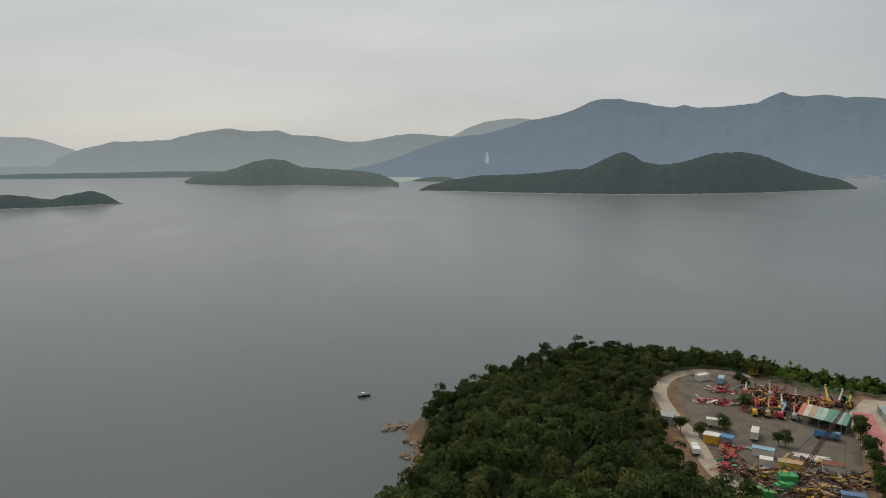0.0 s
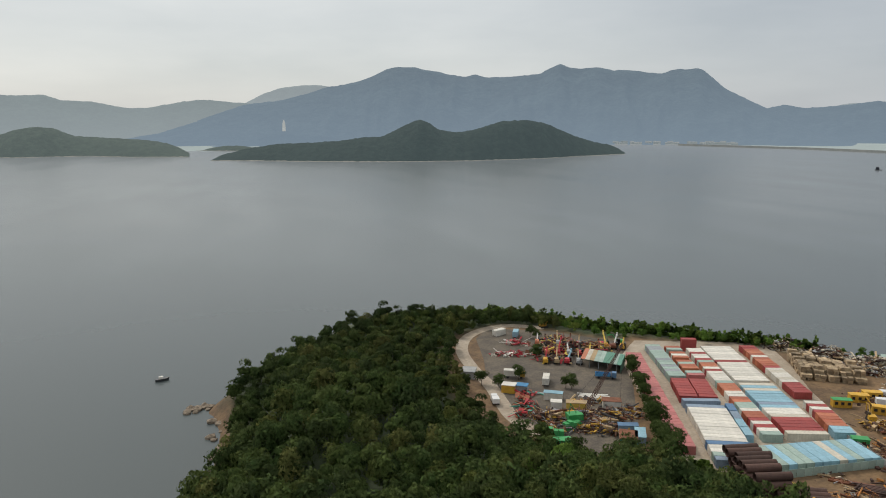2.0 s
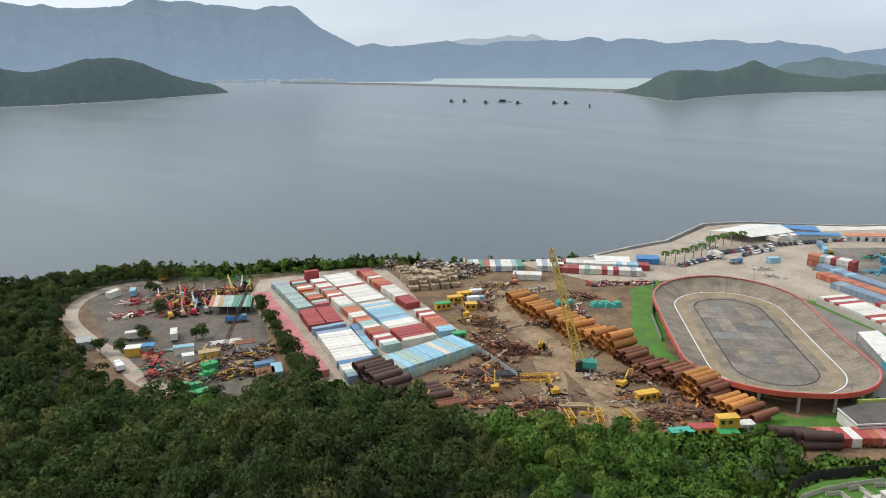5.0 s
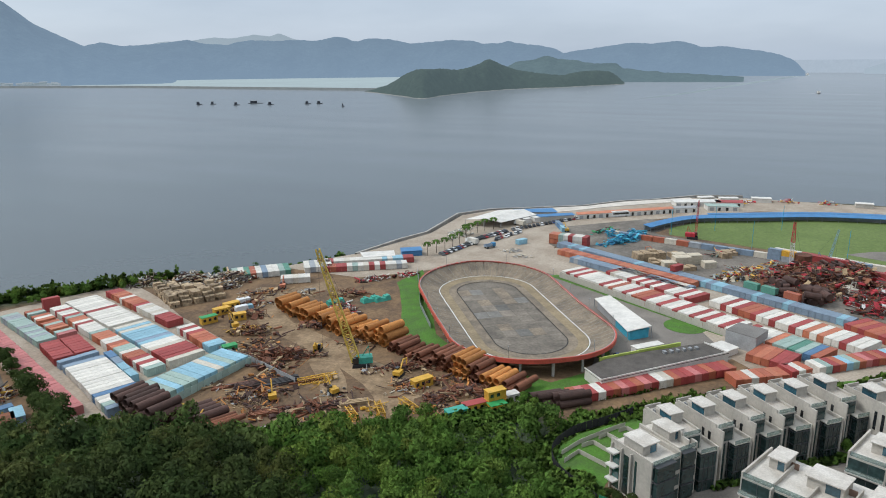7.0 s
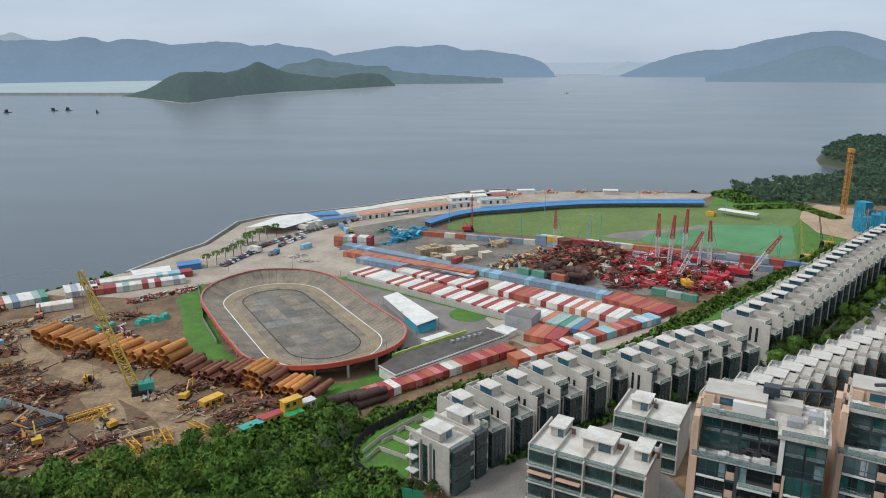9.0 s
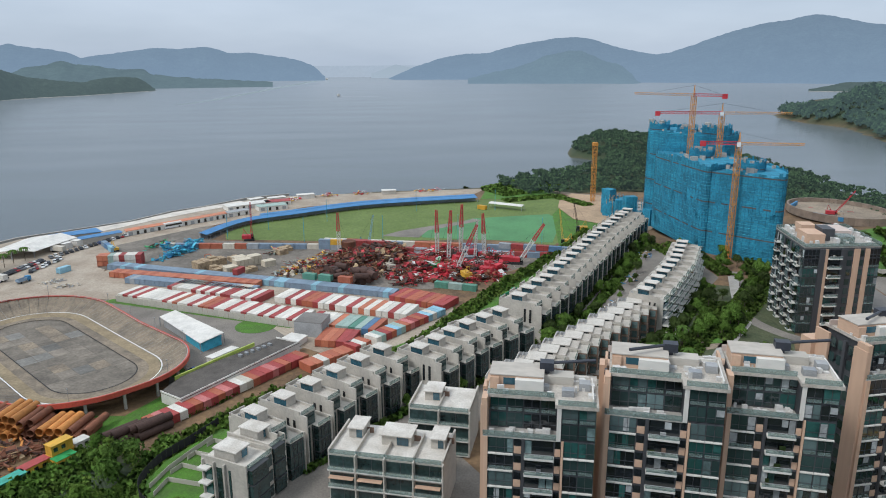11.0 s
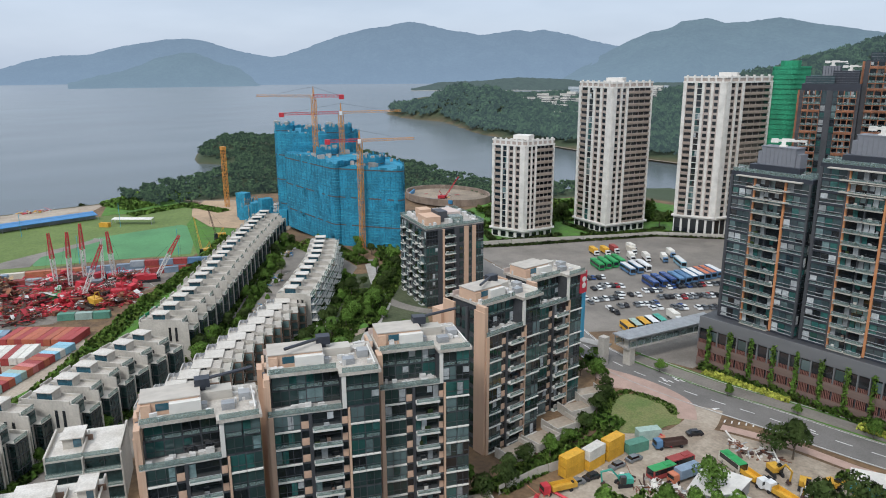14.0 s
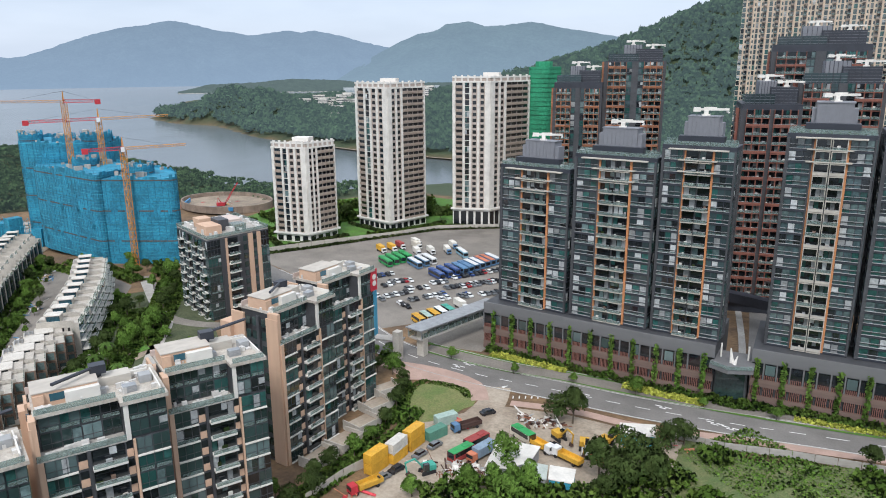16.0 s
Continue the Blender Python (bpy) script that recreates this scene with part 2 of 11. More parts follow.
M["leaf_fresh"] = leaf_mat("fresh_green_leaves", (0.078, 0.155, 0.026), (0.145, 0.225, 0.046))
M["leaf_mid"] = leaf_mat("mid_green_leaves", (0.074, 0.135, 0.023), (0.132, 0.184, 0.040))
M["leaf_light"] = leaf_mat("light_leaves", (0.115, 0.205, 0.038), (0.165, 0.250, 0.056), 0.35)
M["bark"] = mat("bark", (0.11, 0.085, 0.06), 0.9, 0, 0.3, 2.0, 9.0, 0.5)
M["white"] = mat("white_paint", (0.69, 0.66, 0.605), 0.6, 0, 0.22, 0.25, 2.0)
M["render"] = mat("pale_render", (0.485, 0.448, 0.39), 0.8, 0, 0.22, 0.22, 2.0, per_object=0.05)
M["grey"] = mat("grey_paint", (0.33, 0.335, 0.335), 0.75, 0, 0.2, 0.3, 2.0)
M["dark"] = mat("dark_cladding", (0.062, 0.064, 0.070), 0.55, 0, 0.3, 0.3, 2.0)
M["slate"] = mat("slate_cladding", (0.034, 0.038, 0.050), 0.45, 0, 0.25, 0.2, 1.5)
M["peach"] = mat("peach_stone", (0.56, 0.375, 0.26), 0.75, 0, 0.14, 0.25, 2.5)
M["glass"] = glass_mat("green_glass", (0.034, 0.062, 0.060))
M["glass_blue"] = glass_mat("blue_glass", (0.045, 0.13, 0.175))
M["glass_dark"] = glass_mat("dark_glass", (0.018, 0.022, 0.026))
M["rail"] = clear_mat("balustrade_glass", (0.24, 0.30, 0.285), 0.55)
M["pale_roof"] = mat("pale_green_sheet", (0.42, 0.46, 0.42), 0.5, 0, 0.25, 0.4, 2.0)
M["steel"] = mat("galvanised_steel", (0.38, 0.39, 0.40), 0.5, 0.5, 0.25, 0.6, 4.0)
M["redrim"] = mat("red_rim_paint", (0.50, 0.085, 0.052), 0.65, 0, 0.25, 0.15, 2.0)
M["black"] = mat("black_rubber", (0.018, 0.018, 0.02), 0.8, 0, 0.2, 1.0, 5.0)
# ranges: their bluish paleness is painted haze, stronger on the farther ones
M["mountain"] = hazed_mat("far_mountain", (0.042, 0.056, 0.056), (0.238, 0.322, 0.418), 0.68, thin=420.0)
M["mountain_hazed"] = hazed_mat("hazed_pale_mountain", (0.05, 0.08, 0.07), (0.325, 0.385, 0.425), 0.80, thin=300.0)
M["mountain_far"] = hazed_mat("farthest_mountain", (0.06, 0.095, 0.085), (0.385, 0.445, 0.495), 0.85, thin=300.0)
M["mountain_near"] = hazed_mat("near_mountain", (0.040, 0.058, 0.050), (0.222, 0.305, 0.375), 0.64, thin=340.0)
M["mountain_mid"] = hazed_mat("nearer_mountain", (0.042, 0.060, 0.052), (0.17, 0.235, 0.265), 0.56, thin=200.0)
# island woods: half of what they show is a painted haze glow
M["island"] = hazed_mat("island_woods", (0.026, 0.037, 0.031), (0.095, 0.135, 0.150), 0.50, 0.03)
M["island_far"] = hazed_mat("far_island_woods", (0.050, 0.068, 0.048), (0.155, 0.20, 0.215), 0.50, 0.03)
M["island_green"] = hazed_mat("green_island_woods", (0.034, 0.048, 0.032), (0.125, 0.168, 0.180), 0.50, 0.03)
# headland trees: about a third is a painted haze glow
M["headland"] = hazed_mat("headland_woods", (0.036, 0.064, 0.027), (0.125, 0.18, 0.19), 0.32, 0.03)
# walls, shore, dam and statue are paled by a painted haze glow
M["village_far"] = hazed_mat("hazy_house_walls", (0.50, 0.50, 0.48), (0.34, 0.385, 0.41), 0.72, 0.02)
M["shore_far"] = hazed_mat("hazy_shore_rock", (0.24, 0.215, 0.18), (0.26, 0.29, 0.30), 0.5, 0.02)
M["dam_stone"] = hazed_mat("hazy_dam_stone", (0.16, 0.145, 0.12), (0.24, 0.275, 0.285), 0.55, 0.02)
M["statue_far"] = hazed_mat("hazy_white_stone", (0.72, 0.72, 0.70), (0.50, 0.54, 0.55), 0.55, 0.02)
# grazing sky reflection and haze, painted as a pale glow on the water
M["hazed_water"] = hazed_mat("hazed_sheen_water", (0.20, 0.26, 0.25), (0.43, 0.50, 0.515), 0.8, 0.002)
# point woods: a smaller share of painted haze
M["point_woods"] = hazed_mat("point_woods", (0.040, 0.068, 0.026), (0.10, 0.145, 0.145), 0.16, 0.03)
# almost all emission: stands for the haze over the open sea
M["seahaze"] = hazed_mat("sea_haze", (0.4, 0.45, 0.5), (0.40, 0.455, 0.51), 0.9)

CONT = {"red": (0.34, 0.055, 0.05), "rust": (0.40, 0.115, 0.06), "orange": (0.50, 0.17, 0.09), "white": (0.69, 0.655, 0.585), "cream": (0.58, 0.53, 0.44), "blue": (0.10, 0.20, 0.34),
        "sky": (0.27, 0.47, 0.57), "steelblue": (0.22, 0.29, 0.37), "green": (0.10, 0.26, 0.19), "sage": (0.33, 0.43, 0.38), "grey": (0.30, 0.32, 0.34), "pink": (0.50, 0.17, 0.16), "yellow": (0.62, 0.34, 0.03)}
for k_c, v_c in CONT.items():
    M["c_" + k_c] = mat("container_" + k_c, v_c, 0.6, 0, 0.22, 0.4, 3.0, per_object=0.12)
M["rustpipe"] = mat("rusty_steel", (0.20, 0.075, 0.038), 0.85, 0, 0.4, 0.35, 4.0, 0.2, 6.0, per_object=0.3, per_island=0.3)
M["orangepipe"] = mat("orange_rust_steel", (0.46, 0.19, 0.045), 0.8, 0, 0.35, 0.3, 4.0, 0.2, 6.0, per_object=0.28, per_island=0.25)
M["darkpipe"] = mat("dark_rust_steel", (0.085, 0.045, 0.035), 0.85, 0, 0.4, 0.35, 4.0, per_object=0.3, per_island=0.3)
M["machyellow"] = mat("machine_yellow", (0.58, 0.33, 0.035), 0.55, 0, 0.25, 0.5, 3.0, per_object=0.12, per_island=0.2)
M["machred"] = mat("machine_red", (0.45, 0.028, 0.04), 0.55, 0, 0.25, 0.5, 3.0, per_island=0.25)
M["machgreen"] = mat("machine_green", (0.035, 0.29, 0.085), 0.55, 0, 0.25, 0.5, 3.0, per_island=0.25)
M["machteal"] = mat("machine_teal", (0.06, 0.34, 0.26), 0.6, 0, 0.25, 0.5, 3.0, per_island=0.2)
M["machblue"] = mat("machine_blue", (0.05, 0.22, 0.42), 0.55, 0, 0.25, 0.5, 3.0, per_island=0.25)
M["cyan"] = mat("cyan_paint", (0.06, 0.36, 0.50), 0.6, 0, 0.25, 0.5, 3.0, per_island=0.2)
M["cranewhite"] = mat("boom_white", (0.62, 0.60, 0.57), 0.6, 0, 0.25, 0.5, 3.0)
M["craneyellow"] = mat("boom_yellow", (0.66, 0.47, 0.09), 0.6, 0, 0.25, 0.5, 3.0)
M["craneorange"] = mat("tower_crane_orange", (0.60, 0.26, 0.045), 0.6, 0, 0.25, 0.5, 3.0)
M["timber"] = mat("stacked_timber", (0.42, 0.30, 0.17), 0.85, 0, 0.3, 0.5, 4.0, per_island=0.25)
M["canvas"] = mat("pale_canvas", (0.55, 0.48, 0.37), 0.85, 0, 0.2, 0.4, 3.0, per_island=0.15)
M["blueroof"] = mat("blue_sheet_roof", (0.055, 0.20, 0.42), 0.5, 0, 0.2, 0.2, 2.0)
M["orangeroof"] = mat("orange_sheet_roof", (0.55, 0.20, 0.10), 0.6, 0, 0.25, 0.2, 2.0)
M["carwhite"] = mat("car_white", (0.70, 0.70, 0.69), 0.25, 0, 0.05, 0.5, 3.0)
M["carblack"] = mat("car_black", (0.02, 0.02, 0.024), 0.2, 0, 0.1, 0.5, 3.0)
M["cargrey"] = mat("car_grey", (0.20, 0.21, 0.22), 0.25, 0.3, 0.1, 0.5, 3.0)
M["carblue"] = mat("car_blue", (0.03, 0.07, 0.22), 0.25, 0, 0.1, 0.5, 3.0)
M["carred"] = mat("car_red", (0.30, 0.02, 0.025), 0.25, 0, 0.1, 0.5, 3.0)
M["track"] = mat("stained_track_concrete", (0.255, 0.205, 0.145), 0.85, 0, 0.45, 0.16, 1.4, 0.15, 2.0, tint=(0.135, 0.11, 0.085), per_object=0.06)
M["infield"] = mat("infield_concrete", (0.20, 0.172, 0.138), 0.88, 0, 0.4, 0.14, 1.0, 0.15, 2.0, per_object=0.26)
M["tanband"] = mat("tan_track_band", (0.29, 0.225, 0.135), 0.85, 0, 0.35, 0.12, 1.2)
M["bluenet"] = mat("blue_scaffold_net", (0.030, 0.255, 0.39), 0.85, 0, 0.5, 0.16, 1.1, 0.9, 0.6, tint=(0.018, 0.150, 0.235), per_island=0.14)
M["greennet"] = mat("green_scaffold_net", (0.03, 0.28, 0.14), 0.8, 0, 0.3, 0.12, 0.8, 0.4, 0.8)
M["netgreen_dark"] = mat("dark_green_ledger", (0.02, 0.17, 0.09), 0.8, 0, 0.3, 0.12, 0.8)
M["signred"] = mat("sign_red", (0.50, 0.03, 0.05), 0.5, 0, 0.1, 0.5, 3.0)
M["bannerblue"] = mat("banner_blue", (0.08, 0.36, 0.55), 0.6, 0, 0.3, 0.5, 3.0)
M["yard_dark"] = mat("oily_yard_earth", (0.135, 0.11, 0.083), 0.9, 0, 0.5, 0.14, 1.3, 0.3, 2.0, tint=(0.075, 0.064, 0.053))
M["yard_grey"] = mat("stained_yard_concrete", (0.20, 0.175, 0.145), 0.9, 0, 0.5, 0.07, 0.9, 0.2, 3.0, tint=(0.105, 0.092, 0.077))
M["concrete_pale"] = mat("pale_concrete", (0.62, 0.57, 0.50), 0.85, 0, 0.25, 0.1, 1.5)
M["palebale"] = mat("weathered_timber", (0.40, 0.30, 0.185), 0.85, 0, 0.35, 0.6, 5.0, 0.4, 8.0, per_island=0.4, tint=(0.19, 0.135, 0.085))
M["haul"] = mat("tan_haul_dirt", (0.29, 0.203, 0.118), 0.92, 0, 0.5, 0.14, 0.9, 0.5, 1.5, tint=(0.16, 0.104, 0.056))
M["site_sand"] = mat("sandy_site_ground", (0.37, 0.31, 0.24), 0.9, 0, 0.4, 0.12, 1.3, 0.3, 2.0, tint=(0.25, 0.20, 0.15))
M["rough_turf"] = mat("rough_pale_grass", (0.175, 0.18, 0.065), 0.9, 0, 0.5, 0.2, 2.0, 0.5, 3.0, tint=(0.11, 0.155, 0.04))
M["scrub_ground"] = mat("weedy_ground", (0.085, 0.125, 0.038), 0.95, 0, 0.5, 0.25, 2.5, 0.8, 2.0, tint=(0.14, 0.145, 0.06))
M["louvre_red"] = mat("brown_red_louvre", (0.20, 0.085, 0.065), 0.75, 0, 0.25, 0.4, 3.0)
M["podium_grey"] = mat("podium_grey", (0.15, 0.15, 0.152), 0.7, 0, 0.2, 0.25, 2.0)
M["rock_pale"] = mat("pale_shore_rock", (0.36, 0.29, 0.22), 0.9, 0, 0.5, 0.15, 1.0, 0.5, 1.0, tint=(0.16, 0.13, 0.10))
M["sand"] = mat("orange_sand", (0.42, 0.295, 0.185), 0.9, 0, 0.35, 0.08, 1.0, 0.4, 1.5, tint=(0.31, 0.22, 0.14))

# ---- builders ----
class Shape:
    """Collects boxes, prisms, tubes and sheets into one mesh."""

    def __init__(self):
        self.v, self.f = [], []

    def add(self, verts, faces):
        k = len(self.v)
        self.v += verts
        self.f += [tuple(i + k for i in f) for f in faces]
        return self

    def box(self, cx, cy, z0, sx, sy, sz, rz=0.0, top=1.0):
        """A box on z0; top below 1 narrows its upper face."""
        c, s = math.cos(radians(rz)), math.sin(radians(rz))
        vs = []
        for z, k in ((z0, 1.0), (z0 + sz, top)):
            for a, b in ((-1, -1), (1, -1), (1, 1), (-1, 1)):
                x, y = a * sx * k / 2, b * sy * k / 2
                vs.append((cx + x * c - y * s, cy + x * s + y * c, z))
        return self.add(vs, [(3, 2, 1, 0), (4, 5, 6, 7), (0, 1, 5, 4), (1, 2, 6, 5), (2, 3, 7, 6), (3, 0, 4, 7)])

    def prism(self, poly, z0, z1):
        n = len(poly)
        area = sum(poly[i][0] * poly[(i + 1) % n][1] - poly[(i + 1) % n][0] * poly[i][1] for i in range(n))
        if area < 0:
            poly = poly[::-1]
        vs = [(x, y, z0) for x, y in poly] + [(x, y, z1) for x, y in poly]
        fs = [tuple(range(n))[::-1], tuple(range(n, 2 * n))] + [(i, (i + 1) % n, n + (i + 1) % n, n + i) for i in range(n)]
        return self.add(vs, fs)

    def tube(self, a, b, r, n=8, r2=None, cap=True, hollow=0.0):
        a, b = Vector(a), Vector(b)
        d = (b - a).normalized()
        u = d.orthogonal().normalized()
        w = d.cross(u)
        r2 = r if r2 is None else r2
        rings = [(a, r), (b, r2)]
        if hollow:
            rings += [(b, r2 - hollow), (a, r - hollow)]
        vs = []
        for p, q in rings:
            vs += [tuple(p + (u * math.cos(t) + w * math.sin(t)) * q) for t in (2 * math.pi * i / n for i in range(n))]
        fs = []
        m = len(rings)
        for k in range(m if hollow else 1):
            k2 = (k + 1) % m
            fs += [(k * n + i, k * n + (i + 1) % n, k2 * n + (i + 1) % n, k2 * n + i) for i in range(n)]
        if cap and not hollow:
            fs += [tuple(range(n))[::-1], tuple(range(n, 2 * n))]
        return self.add(vs, fs)

    def beam(self, a, b, w=0.15):
        return self.tube(a, b, w * 0.6, 4)

    def lattice(self, a, b, w0, w1, bays, r=0.08, tri=False):
        """A lattice boom from a to b, square in section, w0 to w1 wide."""
        a, b = Vector(a), Vector(b)
        d = (b - a).normalized()
        u = d.cross(Vector((0, 0, 1)))
        u = u.normalized() if u.length > 0.1 else Vector((1, 0, 0))
        w = d.cross(u).normalized()
        offs = [(-1, -1), (1, -1), (1, 1), (-1, 1)] if not tri else [(-1, -0.6), (1, -0.6), (0, 1)]
        pts = []
        for i in range(bays + 1):
            t = i / bays
            h = (w0 + (w1 - w0) * t) / 2
            pts.append([a + (b - a) * t + u * (h * p) + w * (h * q) for p, q in offs])
        m = len(offs)
        for j in range(m):
            self.tube(pts[0][j], pts[-1][j], r, 4)
        for i in range(bays):
            for j in range(m):
                self.tube(pts[i][j], pts[i + 1][(j + 1) % m] if i % 2 else pts[i + 1][j - 1], r * 0.6, 3, cap=False)
                self.tube(pts[i][j], pts[i][(j + 1) % m], r * 0.6, 3, cap=False)
        return self

    def sheet(self, poly, z):
        n = len(poly)
        area = sum(poly[i][0] * poly[(i + 1) % n][1] - poly[(i + 1) % n][0] * poly[i][1] for i in range(n))
        if area < 0:
            poly = poly[::-1]
        return self.add([(x, y, z) for x, y in poly], [tuple(range(n))])

    def mesh(self, name, material, smooth=False):
        me = bpy.data.meshes.new(name)
        me.from_pydata(self.v, [], self.f)
        me.materials.append(material)
        if smooth:
            me.polygons.foreach_set("use_smooth", [True] * len(me.polygons))
        me.update()
        return me


def part(name, shape, material, parent, label="", smooth=False):
    """One mesh object under a thing or a part."""
    ob = new(name, shape.mesh(name, material, smooth) if isinstance(shape, Shape) else shape)
    ob.parent = parent
    return tagged(ob, label)


def thing(name, label, category, m=None, group="", kind=""):
    """An empty at the base of a thing that has parts."""
    ob = new(name)
    ob.empty_display_size = 0.5
    if m is not None:
        ob.matrix_basis = m
    return tagged(ob, label, category, group, kind)


def solid(name, shape, material, label, category, m=None, group="", kind="", smooth=False):
    """A thing that is one mesh."""
    ob = new(name, shape.mesh(name, material, smooth) if isinstance(shape, Shape) else shape)
    if m is not None:
        ob.matrix_basis = m
    return tagged(ob, label, category, group, kind)


def raw_mesh(name, verts, quads, material, smooth=False):
    me = bpy.data.meshes.new(name)
    nv, nf = len(verts), len(quads)
    k = quads.shape[1]
    me.vertices.add(nv)
    me.vertices.foreach_set("co", np.ascontiguousarray(verts, dtype=np.float32).ravel())
    me.loops.add(nf * k)
    me.loops.foreach_set("vertex_index", np.ascontiguousarray(quads, dtype=np.int32).ravel())
    me.polygons.add(nf)
    me.polygons.foreach_set("loop_start", np.arange(0, nf * k, k, dtype=np.int32))
    me.materials.append(material)
    if smooth:
        me.polygons.foreach_set("use_smooth", np.ones(nf, dtype=bool))
    me.update(calc_edges=True)
    me.validate()
    return me


def grid_mesh(name, X, Y, Z, material, smooth=True):
    h, w = X.shape
    v = np.stack([X.ravel(), Y.ravel(), Z.ravel()], 1)
    i = np.arange(h * w).reshape(h, w)
    q = np.stack([i[:-1, :-1], i[:-1, 1:], i[1:, 1:], i[1:, :-1]], -1).reshape(-1, 4)
    return raw_mesh(name, v, q, material, smooth)


def fbm(x, y, seed=0, octaves=5, gain=0.5):
    """Smooth value noise in numpy, -1 to 1."""
    out, amp, tot = np.zeros_like(x, dtype=float), 1.0, 0.0
    for o in range(octaves):
        g = np.random.RandomState(seed * 31 + o).rand(64, 64) * 2 - 1
        xi, yi = np.floor(x).astype(int), np.floor(y).astype(int)
        fx, fy = x - xi, y - yi
        fx, fy = fx * fx * (3 - 2 * fx), fy * fy * (3 - 2 * fy)
        a, b = g[xi % 64, yi % 64], g[(xi + 1) % 64, yi % 64]
        c, d = g[xi % 64, (yi + 1) % 64], g[(xi + 1) % 64, (yi + 1) % 64]
        out += amp * ((a * (1 - fx) + b * fx) * (1 - fy) + (c * (1 - fx) + d * fx) * fy)
        tot += amp
        amp *= gain
        x, y = x * 2.03 + 11.3, y * 2.03 + 5.7
    return out / tot


def signed_distance(px, py, poly):
    """Distance to a closed outline: positive inside."""
    best = np.full(px.shape, 1e9)
    inside = np.zeros(px.shape, bool)
    n = len(poly)
    for i in range(n):
        (ax, ay), (bx, by) = poly[i], poly[(i + 1) % n]
        ex, ey = bx - ax, by - ay
        t = np.clip(((px - ax) * ex + (py - ay) * ey) / (ex * ex + ey * ey), 0, 1)
        best = np.minimum(best, np.hypot(px - ax - t * ex, py - ay - t * ey))
        if ay != by:
            cross = ((ay > py) != (by > py)) & (px < ex * (py - ay) / ey + ax)
            inside ^= cross
    return np.where(inside, best, -best)


def smooth01(a, b, x):
    t = np.clip((x - a) / (b - a), 0, 1)
    return t * t * (3 - 2 * t)

def rounded(poly, r, n=5):
    out = []
    m = len(poly)
    for i in range(m):
        p, a, b = Vector(poly[i]), Vector(poly[i - 1]), Vector(poly[(i + 1) % m])
        u, v = (a - p).normalized() * r, (b - p).normalized() * r
        for k in range(n + 1):
            t = k / n
            q = (p + u) * (1 - t) ** 2 + p * 2 * t * (1 - t) + (p + v) * t * t
            out.append((q.x, q.y))
    return out


def drum(cx, cy, r, n=9):
    return [(cx + r * math.cos(i * 2 * math.pi / n), cy + r * math.sin(i * 2 * math.pi / n)) for i in range(n)]


# ---- sea, land and distance ----
COAST = [(-12, 190), (-9, 233), (-14, 254), (-4, 272), (14, 300), (44, 336), (80, 342), (106, 333), (136, 318), (162, 293), (188, 276), (208, 258),
         (228, 243), (254, 216), (294, 190), (332, 176), (352, 171), (402, 174), (424, 160), (440, 134), (457, 108), (482, 88), (496, 68), (521, 42),
         ]
COAST += [(531, 12), (533, -45), (533, -130), (545, -150), (572, -184), (582, -215), (598, -245), (640, -284), (684, -296), (706, -291), (724, -280), (757, -290), (802, -311), (850, -356), (885, -400), (840, -450), (700, -440),
         (525, -415), (450, -395), (408, -408), (349, -428), (303, -478), (255, -520), (240, -575), (290, -622), (393, -638), (500, -644),
         (579, -660), (666, -681), (769, -711), (880, -770), (954, -806), (1040, -802), (1160, -838), (1230, -900), (1250, -1050), (1600, -1250), (1700, -1700),
         (900, -2300), (-700, -2300), (-900, -600), (-500, -100), (-120, 60), (-30, 150)]
HILLS = [(22, 185, 34, 62, 17), (75, 92, 42, 48, 15), (30, 60, 60, 60, 22), (20, -60, 40, 60, 14), (775, -350, 90, 55, 11), (590, -235, 60, 40, 3),
         (985, -905, 105, 72, 40), (860, -868, 80, 55, 14), (560, -860, 150, 110, 12), (960, -1330, 300, 140, 14), (620, -1250, 260, 160, 34),
         (150, -1370, 300, 270, 165), (-250, -1500, 400, 300, 200), (420, -1250, 230, 200, 38)]
YARDS = [[(115, 306), (134, 292), (148, 277), (159, 267), (165, 272), (262, 200), (310, 176), (350, 166), (420, 155), (520, 20), (520, -150), (485, -158), (485, -235), (425, -300),
          (410, -352), (340, -335), (300, -420), (150, -420), (-60, -260), (-60, -150), (60, -100), (92, -60), (118, -5), (135, 25), (172, 42), (180, 62), (150, 82), (128, 108), (116, 132),
          (112, 160), (98, 168), (86, 172), (70, 192), (72, 225), (76, 255), (84, 285), (92, 296)]]


def platform(x, y):
    """The levelled ground: the yards, and two metres higher the housing and roads."""
    line = ((x - 140) * 195 + (y - 25) * 210) / 287.0
    return 6.0 + 2.0 * smooth01(14, 4, line) * smooth01(360, 330, x)


def land(x, y):
    x, y = np.asarray(x, float), np.asarray(y, float)
    sd = signed_distance(x, y, COAST)
    yard = smooth01(0, 26, -signed_distance(x, y, YARDS[0]))
    h = np.zeros_like(x)
    for cx, cy, sx, sy, amp in HILLS:
        h += amp * np.exp(-((x - cx) / sx) ** 2 - ((y - cy) / sy) ** 2)
    far = smooth01(350, 600, np.hypot(x, y))
    h = h * yard + (fbm(x / 40, y / 40, 3) * 1.2 + fbm(x / 60, y / 60, 5) * 8.0 * far) * yard * smooth01(0, 40, sd)
    base = np.where(sd > 0, np.minimum(platform(x, y), 0.2 + sd * 0.8), np.maximum(sd * 0.5, -6) - 0.2)
    return base + h * smooth01(0, 30, sd)


